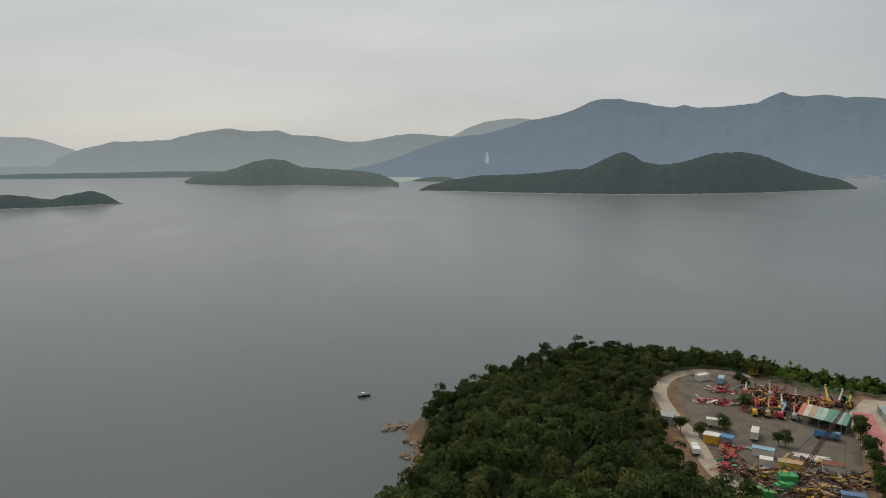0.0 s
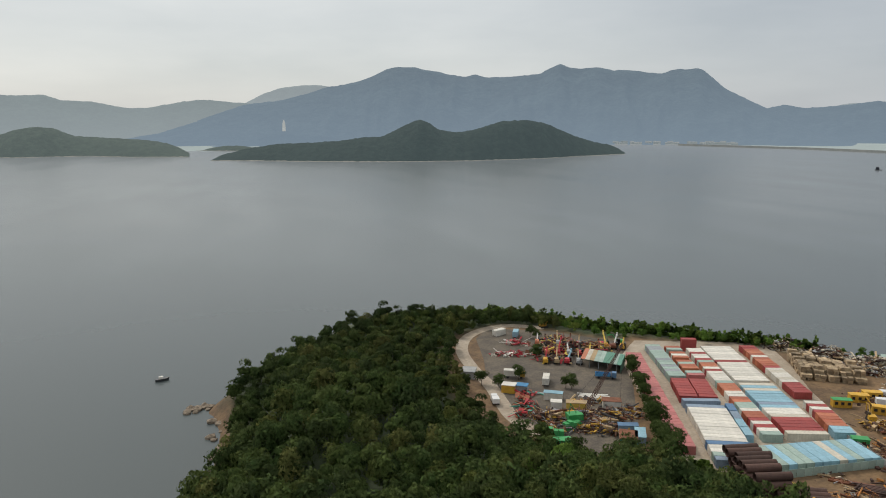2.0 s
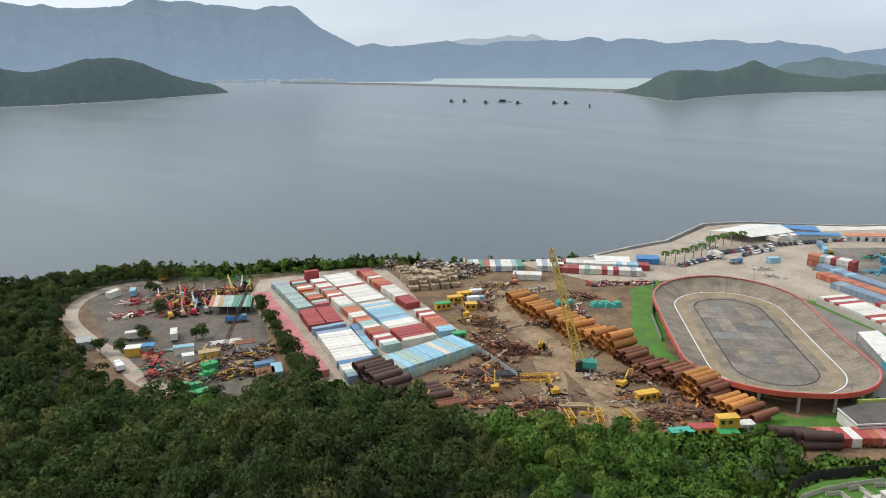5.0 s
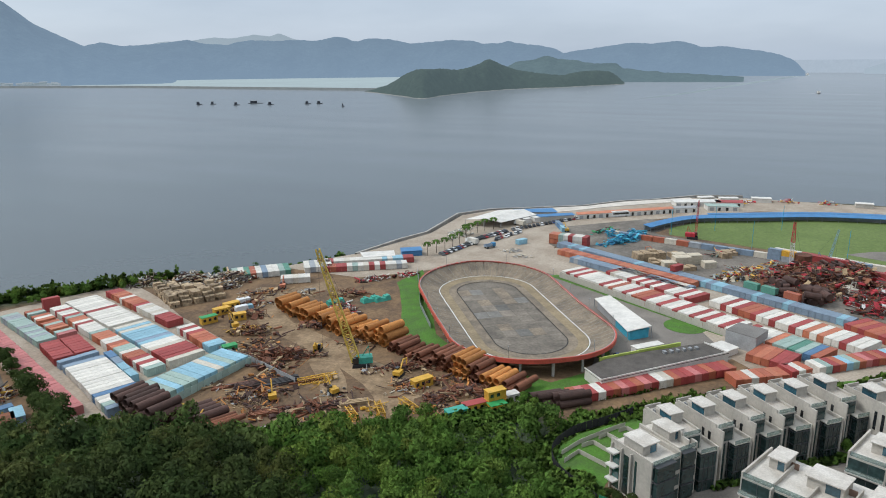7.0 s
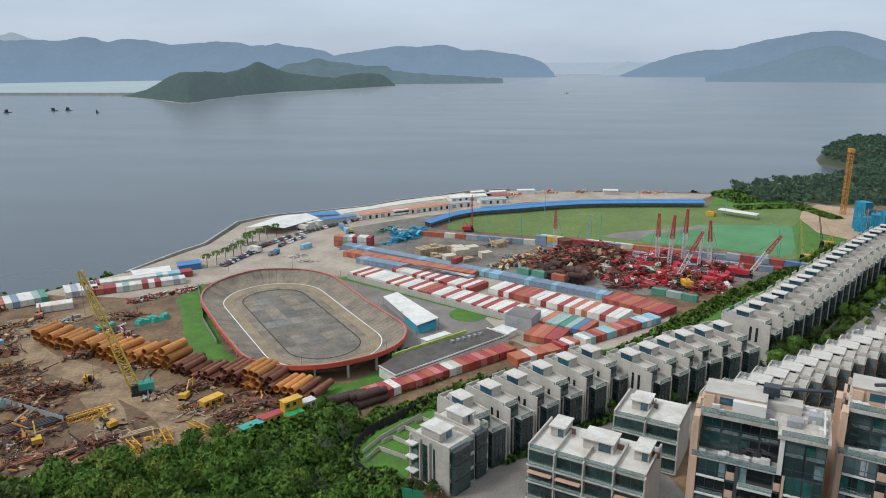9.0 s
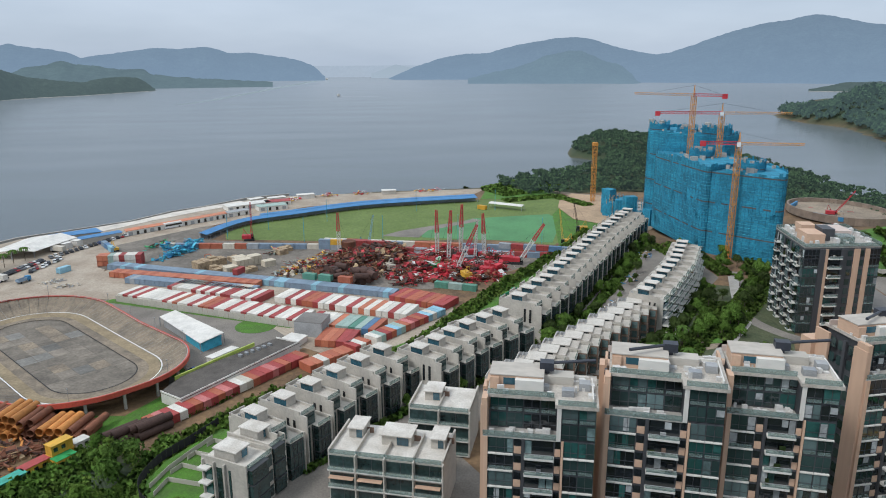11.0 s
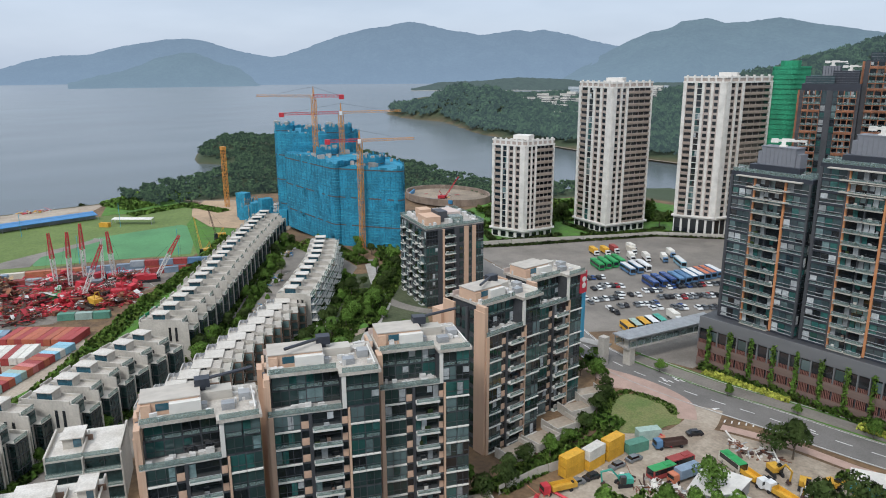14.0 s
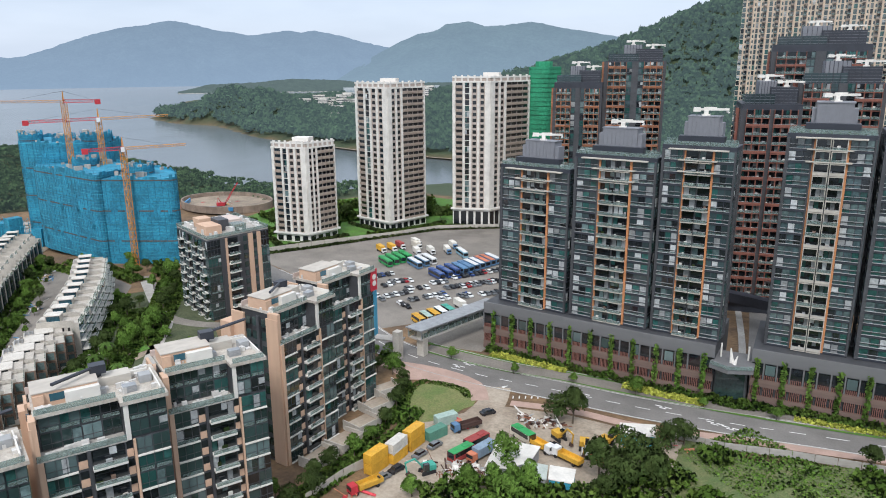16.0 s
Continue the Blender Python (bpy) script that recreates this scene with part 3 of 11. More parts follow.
def axis(lo, a, b, hi, step):
    mid = np.arange(a, b + 0.1, step)
    left = a - np.cumsum(step * 1.18 ** np.arange(1, 60))
    right = b + np.cumsum(step * 1.06 ** np.arange(1, 80))
    return np.concatenate([left[left > lo][::-1], mid, right[right < hi]])


gx, gy = axis(-900, -40, 560, 1800, 4.6), axis(-2400, -420, 350, 420, 4.6)
far_y = -420 - np.cumsum(4.0 * 1.045 ** np.arange(1, 90))
gy = np.concatenate([far_y[far_y > -2400][::-1], gy[gy >= -420]])
GX, GY = np.meshgrid(gx, gy)
GZ = land(GX, GY)


def ground_material():
    """Bare yard earth on the flat, woodland floor on the slopes."""
    m = mat("ground_earth", (0.195, 0.120, 0.060), 0.92, 0, 0.5, 0.09, 0.9, 0.5, 1.5, tint=(0.095, 0.06, 0.035))
    n, l = m.node_tree.nodes, m.node_tree.links
    p = n["Principled BSDF"]
    src = p.inputs["Base Color"].links[0].from_socket
    at = n.new("ShaderNodeAttribute")
    at.attribute_name = "wooded"
    mx = n.new("ShaderNodeMix")
    mx.data_type = "RGBA"
    mx.inputs["B"].default_value = (0.040, 0.058, 0.026, 1)
    l.new(at.outputs["Fac"], mx.inputs["Factor"])
    l.new(src, mx.inputs["A"])
    l.new(mx.outputs["Result"], p.inputs["Base Color"])
    return m


ground = solid("ground", grid_mesh("ground", GX, GY, GZ, ground_material()), None, "bare yard earth and wooded slopes beside the sea", "ground", kind="structure")
wooded = smooth01(0, 6, -signed_distance(GX, GY, YARDS[0])) * smooth01(np.where(np.hypot(GX, GY) > 600, -8, 3), np.where(np.hypot(GX, GY) > 600, 2, 9), signed_distance(GX, GY, COAST))
at_w = ground.data.attributes.new("wooded", "FLOAT", "POINT")
at_w.data.foreach_set("value", wooded.ravel().astype(np.float32))

sea_r = np.concatenate([[0], np.geomspace(60, 4900, 40)])
sa, sr = np.meshgrid(np.linspace(0, 2 * np.pi, 97), sea_r)
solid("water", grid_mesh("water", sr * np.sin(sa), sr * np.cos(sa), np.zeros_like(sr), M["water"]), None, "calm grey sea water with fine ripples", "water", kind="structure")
# upright glowing band painted as haze where sea meets sky
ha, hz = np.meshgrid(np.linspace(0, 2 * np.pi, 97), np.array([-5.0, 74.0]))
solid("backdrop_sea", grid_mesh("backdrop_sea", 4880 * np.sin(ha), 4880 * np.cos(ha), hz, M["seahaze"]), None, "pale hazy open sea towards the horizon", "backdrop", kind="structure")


def ridge(name, points, dist, depth, material, label, seed, rough=1.0):
    """A distant range: crest heights given as (bearing, elevation in degrees) at that distance, falling towards the water in spurs and gullies."""
    az = np.array([p[0] for p in points], float)
    el = np.array([p[1] for p in points], float)
    a = np.arange(az[0], az[-1] + 0.01, 0.15)
    crest = 100 + dist * np.tan(np.radians(np.interp(a, az, el)))
    crest = np.convolve(np.pad(crest, 1, mode="edge"), np.ones(3) / 3, "valid")
    crest = crest + fbm(a * 0.9, a * 0 + seed, seed, 6, 0.62) * 12 * rough + fbm(a * 3.1, a * 0 + seed, seed + 4, 5, 0.65) * 4
    s = np.linspace(0, 1, 22)
    A, S = np.meshgrid(a, s)
    C = np.broadcast_to(np.maximum(crest, 2), A.shape)
    warp = A + fbm(A * 0.3 + seed, S * 1.5, seed + 6, 3) * 1.6
    gully = 0.5 - 1.6 * np.abs(fbm(warp * 0.42 + seed, S * 0.9, seed + 1, 4, 0.5)) + 0.3 * fbm(A * 1.6, S * 4.0, seed + 2, 3)
    prof = S ** 0.85
    Z = C * np.clip(prof + gully * 0.60 * (1 - S) * np.sqrt(S), 0, 1.0) - 2
    R = dist - depth * (1 - S) + gully * 0.3 * depth * (1 - S) * S
    back = (dist + depth * 0.3, -2.0)
    A2, R2, Z2 = np.vstack([A, A[-1:]]), np.vstack([R, R[-1:] * 0 + back[0]]), np.vstack([Z, Z[-1:] * 0 + back[1]])
    rad = np.radians(A2)
    me = grid_mesh(name, R2 * np.sin(rad), R2 * np.cos(rad), Z2, material)
    return solid(name, me, None, label, "backdrop", kind="structure")


# the ranges fade with distance only by the haze painted into their materials
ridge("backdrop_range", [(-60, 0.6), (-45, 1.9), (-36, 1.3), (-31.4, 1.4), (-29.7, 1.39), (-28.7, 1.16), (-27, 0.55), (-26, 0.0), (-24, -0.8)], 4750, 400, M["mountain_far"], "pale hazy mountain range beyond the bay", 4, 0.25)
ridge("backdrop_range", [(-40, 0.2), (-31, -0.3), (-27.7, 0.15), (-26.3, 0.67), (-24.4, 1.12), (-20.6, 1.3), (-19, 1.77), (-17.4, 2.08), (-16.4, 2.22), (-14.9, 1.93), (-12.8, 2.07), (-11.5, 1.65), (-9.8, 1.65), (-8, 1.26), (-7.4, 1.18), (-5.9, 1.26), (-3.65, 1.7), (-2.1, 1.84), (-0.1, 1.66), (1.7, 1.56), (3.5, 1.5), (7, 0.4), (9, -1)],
      4620, 420, M["mountain_hazed"], "hazy grey-blue hills behind the islands", 8, 0.35)
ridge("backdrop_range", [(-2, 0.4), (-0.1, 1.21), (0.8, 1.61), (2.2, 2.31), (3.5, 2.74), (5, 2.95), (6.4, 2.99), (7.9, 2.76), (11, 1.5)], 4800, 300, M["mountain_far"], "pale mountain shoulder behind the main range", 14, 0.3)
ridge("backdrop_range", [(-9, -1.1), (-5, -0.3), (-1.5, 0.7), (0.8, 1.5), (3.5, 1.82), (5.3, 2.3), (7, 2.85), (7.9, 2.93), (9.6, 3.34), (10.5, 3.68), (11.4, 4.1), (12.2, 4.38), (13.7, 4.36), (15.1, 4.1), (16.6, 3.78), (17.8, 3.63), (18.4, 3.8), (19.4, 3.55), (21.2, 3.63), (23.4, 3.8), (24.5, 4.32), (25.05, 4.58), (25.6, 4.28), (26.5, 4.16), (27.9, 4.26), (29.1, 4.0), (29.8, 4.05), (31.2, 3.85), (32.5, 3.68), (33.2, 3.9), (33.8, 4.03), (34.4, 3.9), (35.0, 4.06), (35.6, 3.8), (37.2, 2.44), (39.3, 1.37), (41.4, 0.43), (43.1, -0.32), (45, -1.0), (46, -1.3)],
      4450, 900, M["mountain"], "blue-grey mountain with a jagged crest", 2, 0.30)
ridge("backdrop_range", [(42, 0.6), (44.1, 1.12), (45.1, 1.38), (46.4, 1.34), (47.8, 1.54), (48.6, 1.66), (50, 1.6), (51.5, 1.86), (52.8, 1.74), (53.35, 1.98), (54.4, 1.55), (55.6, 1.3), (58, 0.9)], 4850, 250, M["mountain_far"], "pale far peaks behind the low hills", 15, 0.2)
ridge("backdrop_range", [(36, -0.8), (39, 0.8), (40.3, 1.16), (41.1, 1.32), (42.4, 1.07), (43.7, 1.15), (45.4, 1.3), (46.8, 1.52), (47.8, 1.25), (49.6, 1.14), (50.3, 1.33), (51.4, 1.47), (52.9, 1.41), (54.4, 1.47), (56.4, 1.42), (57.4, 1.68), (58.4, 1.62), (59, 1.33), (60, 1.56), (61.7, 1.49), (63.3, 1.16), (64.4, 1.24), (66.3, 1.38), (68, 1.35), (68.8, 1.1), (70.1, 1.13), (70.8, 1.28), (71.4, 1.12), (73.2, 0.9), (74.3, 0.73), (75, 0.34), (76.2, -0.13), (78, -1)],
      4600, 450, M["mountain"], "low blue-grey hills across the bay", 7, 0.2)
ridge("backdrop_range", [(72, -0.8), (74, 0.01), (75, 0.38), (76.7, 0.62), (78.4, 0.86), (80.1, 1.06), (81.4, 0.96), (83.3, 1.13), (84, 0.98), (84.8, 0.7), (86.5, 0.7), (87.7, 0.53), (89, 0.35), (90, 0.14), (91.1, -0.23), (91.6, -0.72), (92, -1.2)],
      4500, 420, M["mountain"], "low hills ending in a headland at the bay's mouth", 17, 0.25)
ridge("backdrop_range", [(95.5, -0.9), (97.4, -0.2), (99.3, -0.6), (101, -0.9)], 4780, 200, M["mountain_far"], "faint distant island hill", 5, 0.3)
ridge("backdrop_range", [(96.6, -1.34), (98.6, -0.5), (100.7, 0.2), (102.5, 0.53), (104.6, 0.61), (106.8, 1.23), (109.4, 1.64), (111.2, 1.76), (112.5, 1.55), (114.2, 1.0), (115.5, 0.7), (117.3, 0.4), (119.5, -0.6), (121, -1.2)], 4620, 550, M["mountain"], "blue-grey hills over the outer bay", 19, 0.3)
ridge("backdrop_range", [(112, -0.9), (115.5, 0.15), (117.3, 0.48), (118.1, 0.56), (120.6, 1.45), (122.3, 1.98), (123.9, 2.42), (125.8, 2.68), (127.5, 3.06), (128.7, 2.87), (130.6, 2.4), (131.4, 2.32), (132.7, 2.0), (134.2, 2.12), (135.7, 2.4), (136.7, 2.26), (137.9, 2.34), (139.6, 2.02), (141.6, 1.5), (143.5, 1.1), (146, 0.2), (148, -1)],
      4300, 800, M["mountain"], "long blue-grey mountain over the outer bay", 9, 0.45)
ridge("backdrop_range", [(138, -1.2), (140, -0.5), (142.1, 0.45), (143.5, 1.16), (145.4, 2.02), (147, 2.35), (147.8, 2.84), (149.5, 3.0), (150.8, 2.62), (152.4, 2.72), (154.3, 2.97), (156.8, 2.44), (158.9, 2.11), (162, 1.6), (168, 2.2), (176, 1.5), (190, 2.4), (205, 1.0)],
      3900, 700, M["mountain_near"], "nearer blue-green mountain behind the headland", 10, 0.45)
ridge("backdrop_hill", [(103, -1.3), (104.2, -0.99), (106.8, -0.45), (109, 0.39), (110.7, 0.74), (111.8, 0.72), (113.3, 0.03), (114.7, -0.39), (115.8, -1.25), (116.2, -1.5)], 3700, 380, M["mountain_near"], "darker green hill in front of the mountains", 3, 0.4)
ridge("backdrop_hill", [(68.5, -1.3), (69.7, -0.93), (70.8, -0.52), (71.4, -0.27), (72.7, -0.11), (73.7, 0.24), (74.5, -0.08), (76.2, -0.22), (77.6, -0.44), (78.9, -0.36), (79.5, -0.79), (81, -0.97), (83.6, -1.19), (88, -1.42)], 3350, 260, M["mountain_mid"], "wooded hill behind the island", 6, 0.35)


def island(name, points, shore_at, depth, material, label, seed, shore=True):
    """A wooded island: crest as (bearing, elevation in degrees), its near shore as (bearing, distance); both slopes fall to the water, lumpy with tree crowns."""
    az = np.array([p[0] for p in points], float)
    a = np.arange(az[0], az[-1] + 0.001, 0.11)
    near = np.interp(a, [p[0] for p in shore_at], [p[1] for p in shore_at])
    near = np.convolve(np.pad(near, 6, mode="edge"), np.ones(13) / 13, "valid")
    rise = np.interp(a, az, [p[1] for p in points])
    rise = np.convolve(np.pad(rise, 2, mode="edge"), np.ones(5) / 5, "valid")
    ends = np.clip(np.minimum(a - az[0], az[-1] - a) / 0.9, 0, 1) ** 0.7
    half = depth * (0.12 + 0.88 * ends)
    mid_r = near + half
    crest = np.maximum(100 + mid_r * np.tan(np.radians(rise)), 1.0)
    s = np.linspace(-1, 1, 41)
    A, S = np.meshgrid(a, s)
    C = np.broadcast_to(crest, A.shape)
    wob = 8 * fbm(A * 1.3, A * 0 + seed, seed + 9, 3)
    R = mid_r + S * half + wob
    spur = 0.5 - 1.5 * np.abs(fbm(A * 0.5 + seed, S * 0.8, seed + 3, 4))
    lump = fbm(A * near / 700, R / 16, seed + 2, 3, 0.6) * 3.4
    body = np.clip(1 - np.abs(S) ** 1.7 + spur * 0.35 * np.abs(S) * (1 - np.abs(S)), 0, 1)
    Z = (C + lump * np.clip(C / 10, 0, 1)) * body - 0.6 * np.abs(S) - 0.3
    rad = np.radians(A)
    ob = solid(name, grid_mesh(name, R * np.sin(rad), R * np.cos(rad), Z, material), None, label, "island", kind="structure")
    if shore:
        e = np.array([[-1.0, 0.2], [-0.985, 0.9], [-0.955, 1.1], [-0.90, 0.2]])
        A3 = np.broadcast_to(a, (4, len(a)))
        R3 = mid_r + e[:, :1] * half + wob[:1] - 3
        Z3 = np.broadcast_to(e[:, 1:], R3.shape) * (1.0 + fbm(A3 * 12, A3 * 0, seed + 5, 3)) * 1.5
        r3 = np.radians(A3)
        part("shore", grid_mesh("shore", R3 * np.sin(r3), R3 * np.cos(r3), Z3, M["shore_far"]), None, ob, "pale rocky shoreline")
    return ob


# islands wear materials with haze painted in as glow
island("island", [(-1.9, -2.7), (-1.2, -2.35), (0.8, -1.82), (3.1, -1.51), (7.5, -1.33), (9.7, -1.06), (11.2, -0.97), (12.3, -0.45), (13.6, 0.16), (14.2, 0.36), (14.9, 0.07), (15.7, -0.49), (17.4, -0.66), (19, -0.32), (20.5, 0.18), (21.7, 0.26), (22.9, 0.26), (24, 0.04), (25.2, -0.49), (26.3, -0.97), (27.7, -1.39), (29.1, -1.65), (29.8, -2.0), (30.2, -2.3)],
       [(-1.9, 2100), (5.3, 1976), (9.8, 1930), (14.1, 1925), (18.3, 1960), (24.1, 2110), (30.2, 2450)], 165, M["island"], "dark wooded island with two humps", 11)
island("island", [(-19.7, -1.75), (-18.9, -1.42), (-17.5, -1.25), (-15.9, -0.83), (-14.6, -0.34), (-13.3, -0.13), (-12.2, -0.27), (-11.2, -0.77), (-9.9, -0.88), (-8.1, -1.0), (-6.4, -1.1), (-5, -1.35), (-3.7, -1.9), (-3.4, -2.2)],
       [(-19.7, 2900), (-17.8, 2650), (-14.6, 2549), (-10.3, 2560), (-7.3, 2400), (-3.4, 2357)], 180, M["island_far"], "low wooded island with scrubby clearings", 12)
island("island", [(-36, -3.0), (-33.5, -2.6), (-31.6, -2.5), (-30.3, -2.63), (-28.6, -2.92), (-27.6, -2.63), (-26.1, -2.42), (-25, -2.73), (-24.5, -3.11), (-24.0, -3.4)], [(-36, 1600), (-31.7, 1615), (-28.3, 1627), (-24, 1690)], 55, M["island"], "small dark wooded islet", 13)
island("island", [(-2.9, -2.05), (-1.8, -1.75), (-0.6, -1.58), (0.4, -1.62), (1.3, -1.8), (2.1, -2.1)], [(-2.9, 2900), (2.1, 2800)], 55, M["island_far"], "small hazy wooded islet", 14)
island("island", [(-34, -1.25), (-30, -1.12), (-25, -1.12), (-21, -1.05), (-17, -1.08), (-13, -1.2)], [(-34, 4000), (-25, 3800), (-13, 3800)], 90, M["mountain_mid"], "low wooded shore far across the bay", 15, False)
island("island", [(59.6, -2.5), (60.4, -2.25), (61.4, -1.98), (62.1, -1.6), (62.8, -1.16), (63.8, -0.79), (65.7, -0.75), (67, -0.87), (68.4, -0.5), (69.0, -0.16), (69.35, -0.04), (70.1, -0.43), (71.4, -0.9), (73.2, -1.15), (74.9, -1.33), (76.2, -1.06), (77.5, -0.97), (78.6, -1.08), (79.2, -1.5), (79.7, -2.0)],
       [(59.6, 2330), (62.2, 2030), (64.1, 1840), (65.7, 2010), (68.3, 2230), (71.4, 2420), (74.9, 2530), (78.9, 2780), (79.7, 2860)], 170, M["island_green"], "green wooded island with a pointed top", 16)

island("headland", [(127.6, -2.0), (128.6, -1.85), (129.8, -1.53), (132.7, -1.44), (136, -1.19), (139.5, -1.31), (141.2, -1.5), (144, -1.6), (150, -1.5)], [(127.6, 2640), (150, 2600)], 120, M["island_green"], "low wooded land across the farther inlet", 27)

# ---- trees ----
def leaf_cloud(seed, radius, height, count, size, lobes=8, corners=4):
    """Leaf clumps on the outside of several lobes: an uneven crown with gaps. Returns quads' corners, from z = 0 at the crown's foot."""
    rs = np.random.RandomState(seed)
    ang = rs.rand(lobes) * 2 * np.pi
    rad = radius * 0.62 * np.sqrt(rs.rand(lobes))
    cen = np.stack([rad * np.cos(ang), rad * np.sin(ang), height * (0.28 + 0.5 * rs.rand(lobes))], 1)
    cen[0] = (0, 0, height * 0.72)
    lr = radius * (0.34 + 0.24 * rs.rand(lobes))
    which = rs.randint(0, lobes, count)
    d = rs.normal(size=(count, 3))
    d /= np.linalg.norm(d, axis=1)[:, None]
    d[:, 2] = np.where(d[:, 2] < -0.3, -d[:, 2], d[:, 2])
    c = cen[which] + d * (lr[which] * (0.78 + 0.3 * rs.rand(count)))[:, None] * np.array([1, 1, 0.8])
    nrm = d + rs.normal(size=(count, 3)) * 0.5
    nrm /= np.linalg.norm(nrm, axis=1)[:, None]
    u = np.cross(nrm, rs.normal(size=(count, 3)))
    u /= np.linalg.norm(u, axis=1)[:, None]
    w = np.cross(nrm, u)
    s = size * (0.6 + 0.8 * rs.rand(count))[:, None] / 2
    ring_l = [c - u * s - w * s * 0.7, c + u * s - w * s * 0.5, c + u * s * 0.8 + w * s, c - u * s * 0.6 + w * s * 0.8][:corners]
    mid_l = cen[which] * 0.65 + np.array([0, 0, height * 0.12])        # the light rounds both the clump and the whole crown
    return np.stack(ring_l + [mid_l], 1)


def cloud_mesh(name, quads, material, tone=None):
    """Leaf chips; the last point of each is the middle of its clump, from which its shading direction comes."""
    ring_l, mid_l = quads[:, :-1], quads[:, -1:]
    k = ring_l.shape[1]
    v = ring_l.reshape(-1, 3)
    me = raw_mesh(name, v, np.arange(len(v)).reshape(-1, k), material)
    if len(me.vertices) == len(v):
        out = ring_l - mid_l
        out /= np.linalg.norm(out, axis=2)[..., None] + 1e-6
        face = np.cross(ring_l[:, 1] - ring_l[:, 0], ring_l[:, 2] - ring_l[:, 0])
        face /= np.linalg.norm(face, axis=1)[:, None] + 1e-9
        face *= np.sign((face * out.mean(1)).sum(1))[:, None]
        d = out * 0.8 + face[:, None] * 0.35
        d /= np.linalg.norm(d, axis=2)[..., None] + 1e-6
        me.attributes.new("lobe", "FLOAT_VECTOR", "POINT").data.foreach_set("vector", np.ascontiguousarray(d, dtype=np.float32).ravel())
        tone = np.full(len(quads), 0.55) if tone is None else tone
        me.attributes.new("tone", "FLOAT", "POINT").data.foreach_set("value", np.repeat(tone, k).astype(np.float32))
    return me


def trunk_shape(h, r, seed):
    rs = random.Random(seed)
    s = Shape().tube((0, 0, -0.4), (rs.uniform(-0.2, 0.2), rs.uniform(-0.2, 0.2), h), r, 7, r * 0.55)
    for i in range(4):
        a = i * 1.6 + rs.random()
        s.tube((0, 0, h * 0.75), (math.cos(a) * h * 0.4, math.sin(a) * h * 0.4, h * 1.35), r * 0.4, 5, r * 0.12)
    return s


TREE_KINDS = []
for k in range(8):
    rs_k = random.Random(100 + k)
    rad_k, hgt_k = rs_k.uniform(2.3, 3.5), rs_k.uniform(4.6, 6.4)
    leafy = M["leaf_light"] if k in (2, 6) else M["leaf"]
    TREE_KINDS.append((trunk_shape(2.4, 0.2, k).mesh("trunk", M["bark"]), cloud_mesh("crown", leaf_cloud(k, rad_k, hgt_k, 1300, 0.48, 11, 3), leafy), k in (2, 6)))


def tree(x, y, z, kind, scale=1.0, group="woodland trees", label="", turn=0.0, stretch=1.0):
    t_me, c_me, pale = TREE_KINDS[kind % 8]
    ob = thing("tree", label or ("light green leafy tree among dense woodland" if pale else "dark green broadleaf tree in dense woodland"), "tree",
               pose(x, y, z, 0, 0, turn) @ Matrix.Diagonal((scale, scale, scale * stretch, 1)), group)
    tr = part("trunk", t_me, None, ob)
    cr = part("crown", c_me, None, ob)
    cr.location = (0, 0, 0.9)
    return ob


def scatter(lo, hi, step, seed, keep):
    rs = np.random.RandomState(seed)
    x, y = np.meshgrid(np.arange(lo[0], hi[0], step), np.arange(lo[1], hi[1], step))
    x = (x + (rs.rand(*x.shape) - 0.5) * step * 0.95).ravel()
    y = (y + (rs.rand(*y.shape) - 0.5) * step * 0.95).ravel()
    k = keep(x, y)
    return x[k], y[k]


def wood(name, x, y, label, variants, seed, smin=0.8, smax=1.3, material=None, sink=0.0):
    """Many trees too many to count, as one mesh of leaf clumps on the ground."""
    rs = np.random.RandomState(seed)
    z = land(x, y)
    n = len(x)
    out = []
    pick = rs.randint(0, len(variants), n)
    ang, sc = rs.rand(n) * 2 * np.pi, smin + (smax - smin) * rs.rand(n)
    tall = sc * (0.85 + 0.5 * rs.rand(n))
    tones, tone = [], np.clip(0.45 + 0.30 * fbm(x / 22, y / 22, seed, 3) + rs.normal(size=n) * 0.24, 0, 1)
    for k, q in enumerate(variants):
        i = np.where(pick == k)[0]
        if not len(i):
            continue
        c, s = np.cos(ang[i])[:, None, None], np.sin(ang[i])[:, None, None]
        qx, qy, qz = q[None, :, :, 0], q[None, :, :, 1], q[None, :, :, 2]
        k3 = sc[i][:, None, None]
        out.append(np.stack([(qx * c - qy * s) * k3 + x[i][:, None, None], (qx * s + qy * c) * k3 + y[i][:, None, None],
                             qz * tall[i][:, None, None] + (z[i] + sink)[:, None, None]], -1).reshape(-1, q.shape[1], 3))
        tones.append(np.repeat(tone[i], q.shape[0]))
    quads = np.concatenate(out)
    return solid(name, cloud_mesh(name, quads, material or M["leaf"], np.concatenate(tones)), None, label, "woodland", kind="stuff")


GARDEN = [(124, 12), (122, 22), (127, 33), (136, 41), (147, 45), (158, 43), (179, 25), (150, 10)]


def near_wood(x, y):
    return (signed_distance(x, y, YARDS[0]) < np.where(x < 93, 1.5, -1.5)) & (signed_distance(x, y, COAST) > np.where(x < 120, np.where(y < 190, 6.0, 4.5 + 7 * smooth01(235, 275, y)), 5)) & (np.hypot(x, y) > 40) & (y > -60) & ~((np.abs((x - 150) * -0.37 + (y - 60) * 0.93) < 12) & (x > 149) & (x < 185)) & (signed_distance(x, y, GARDEN) < 0)


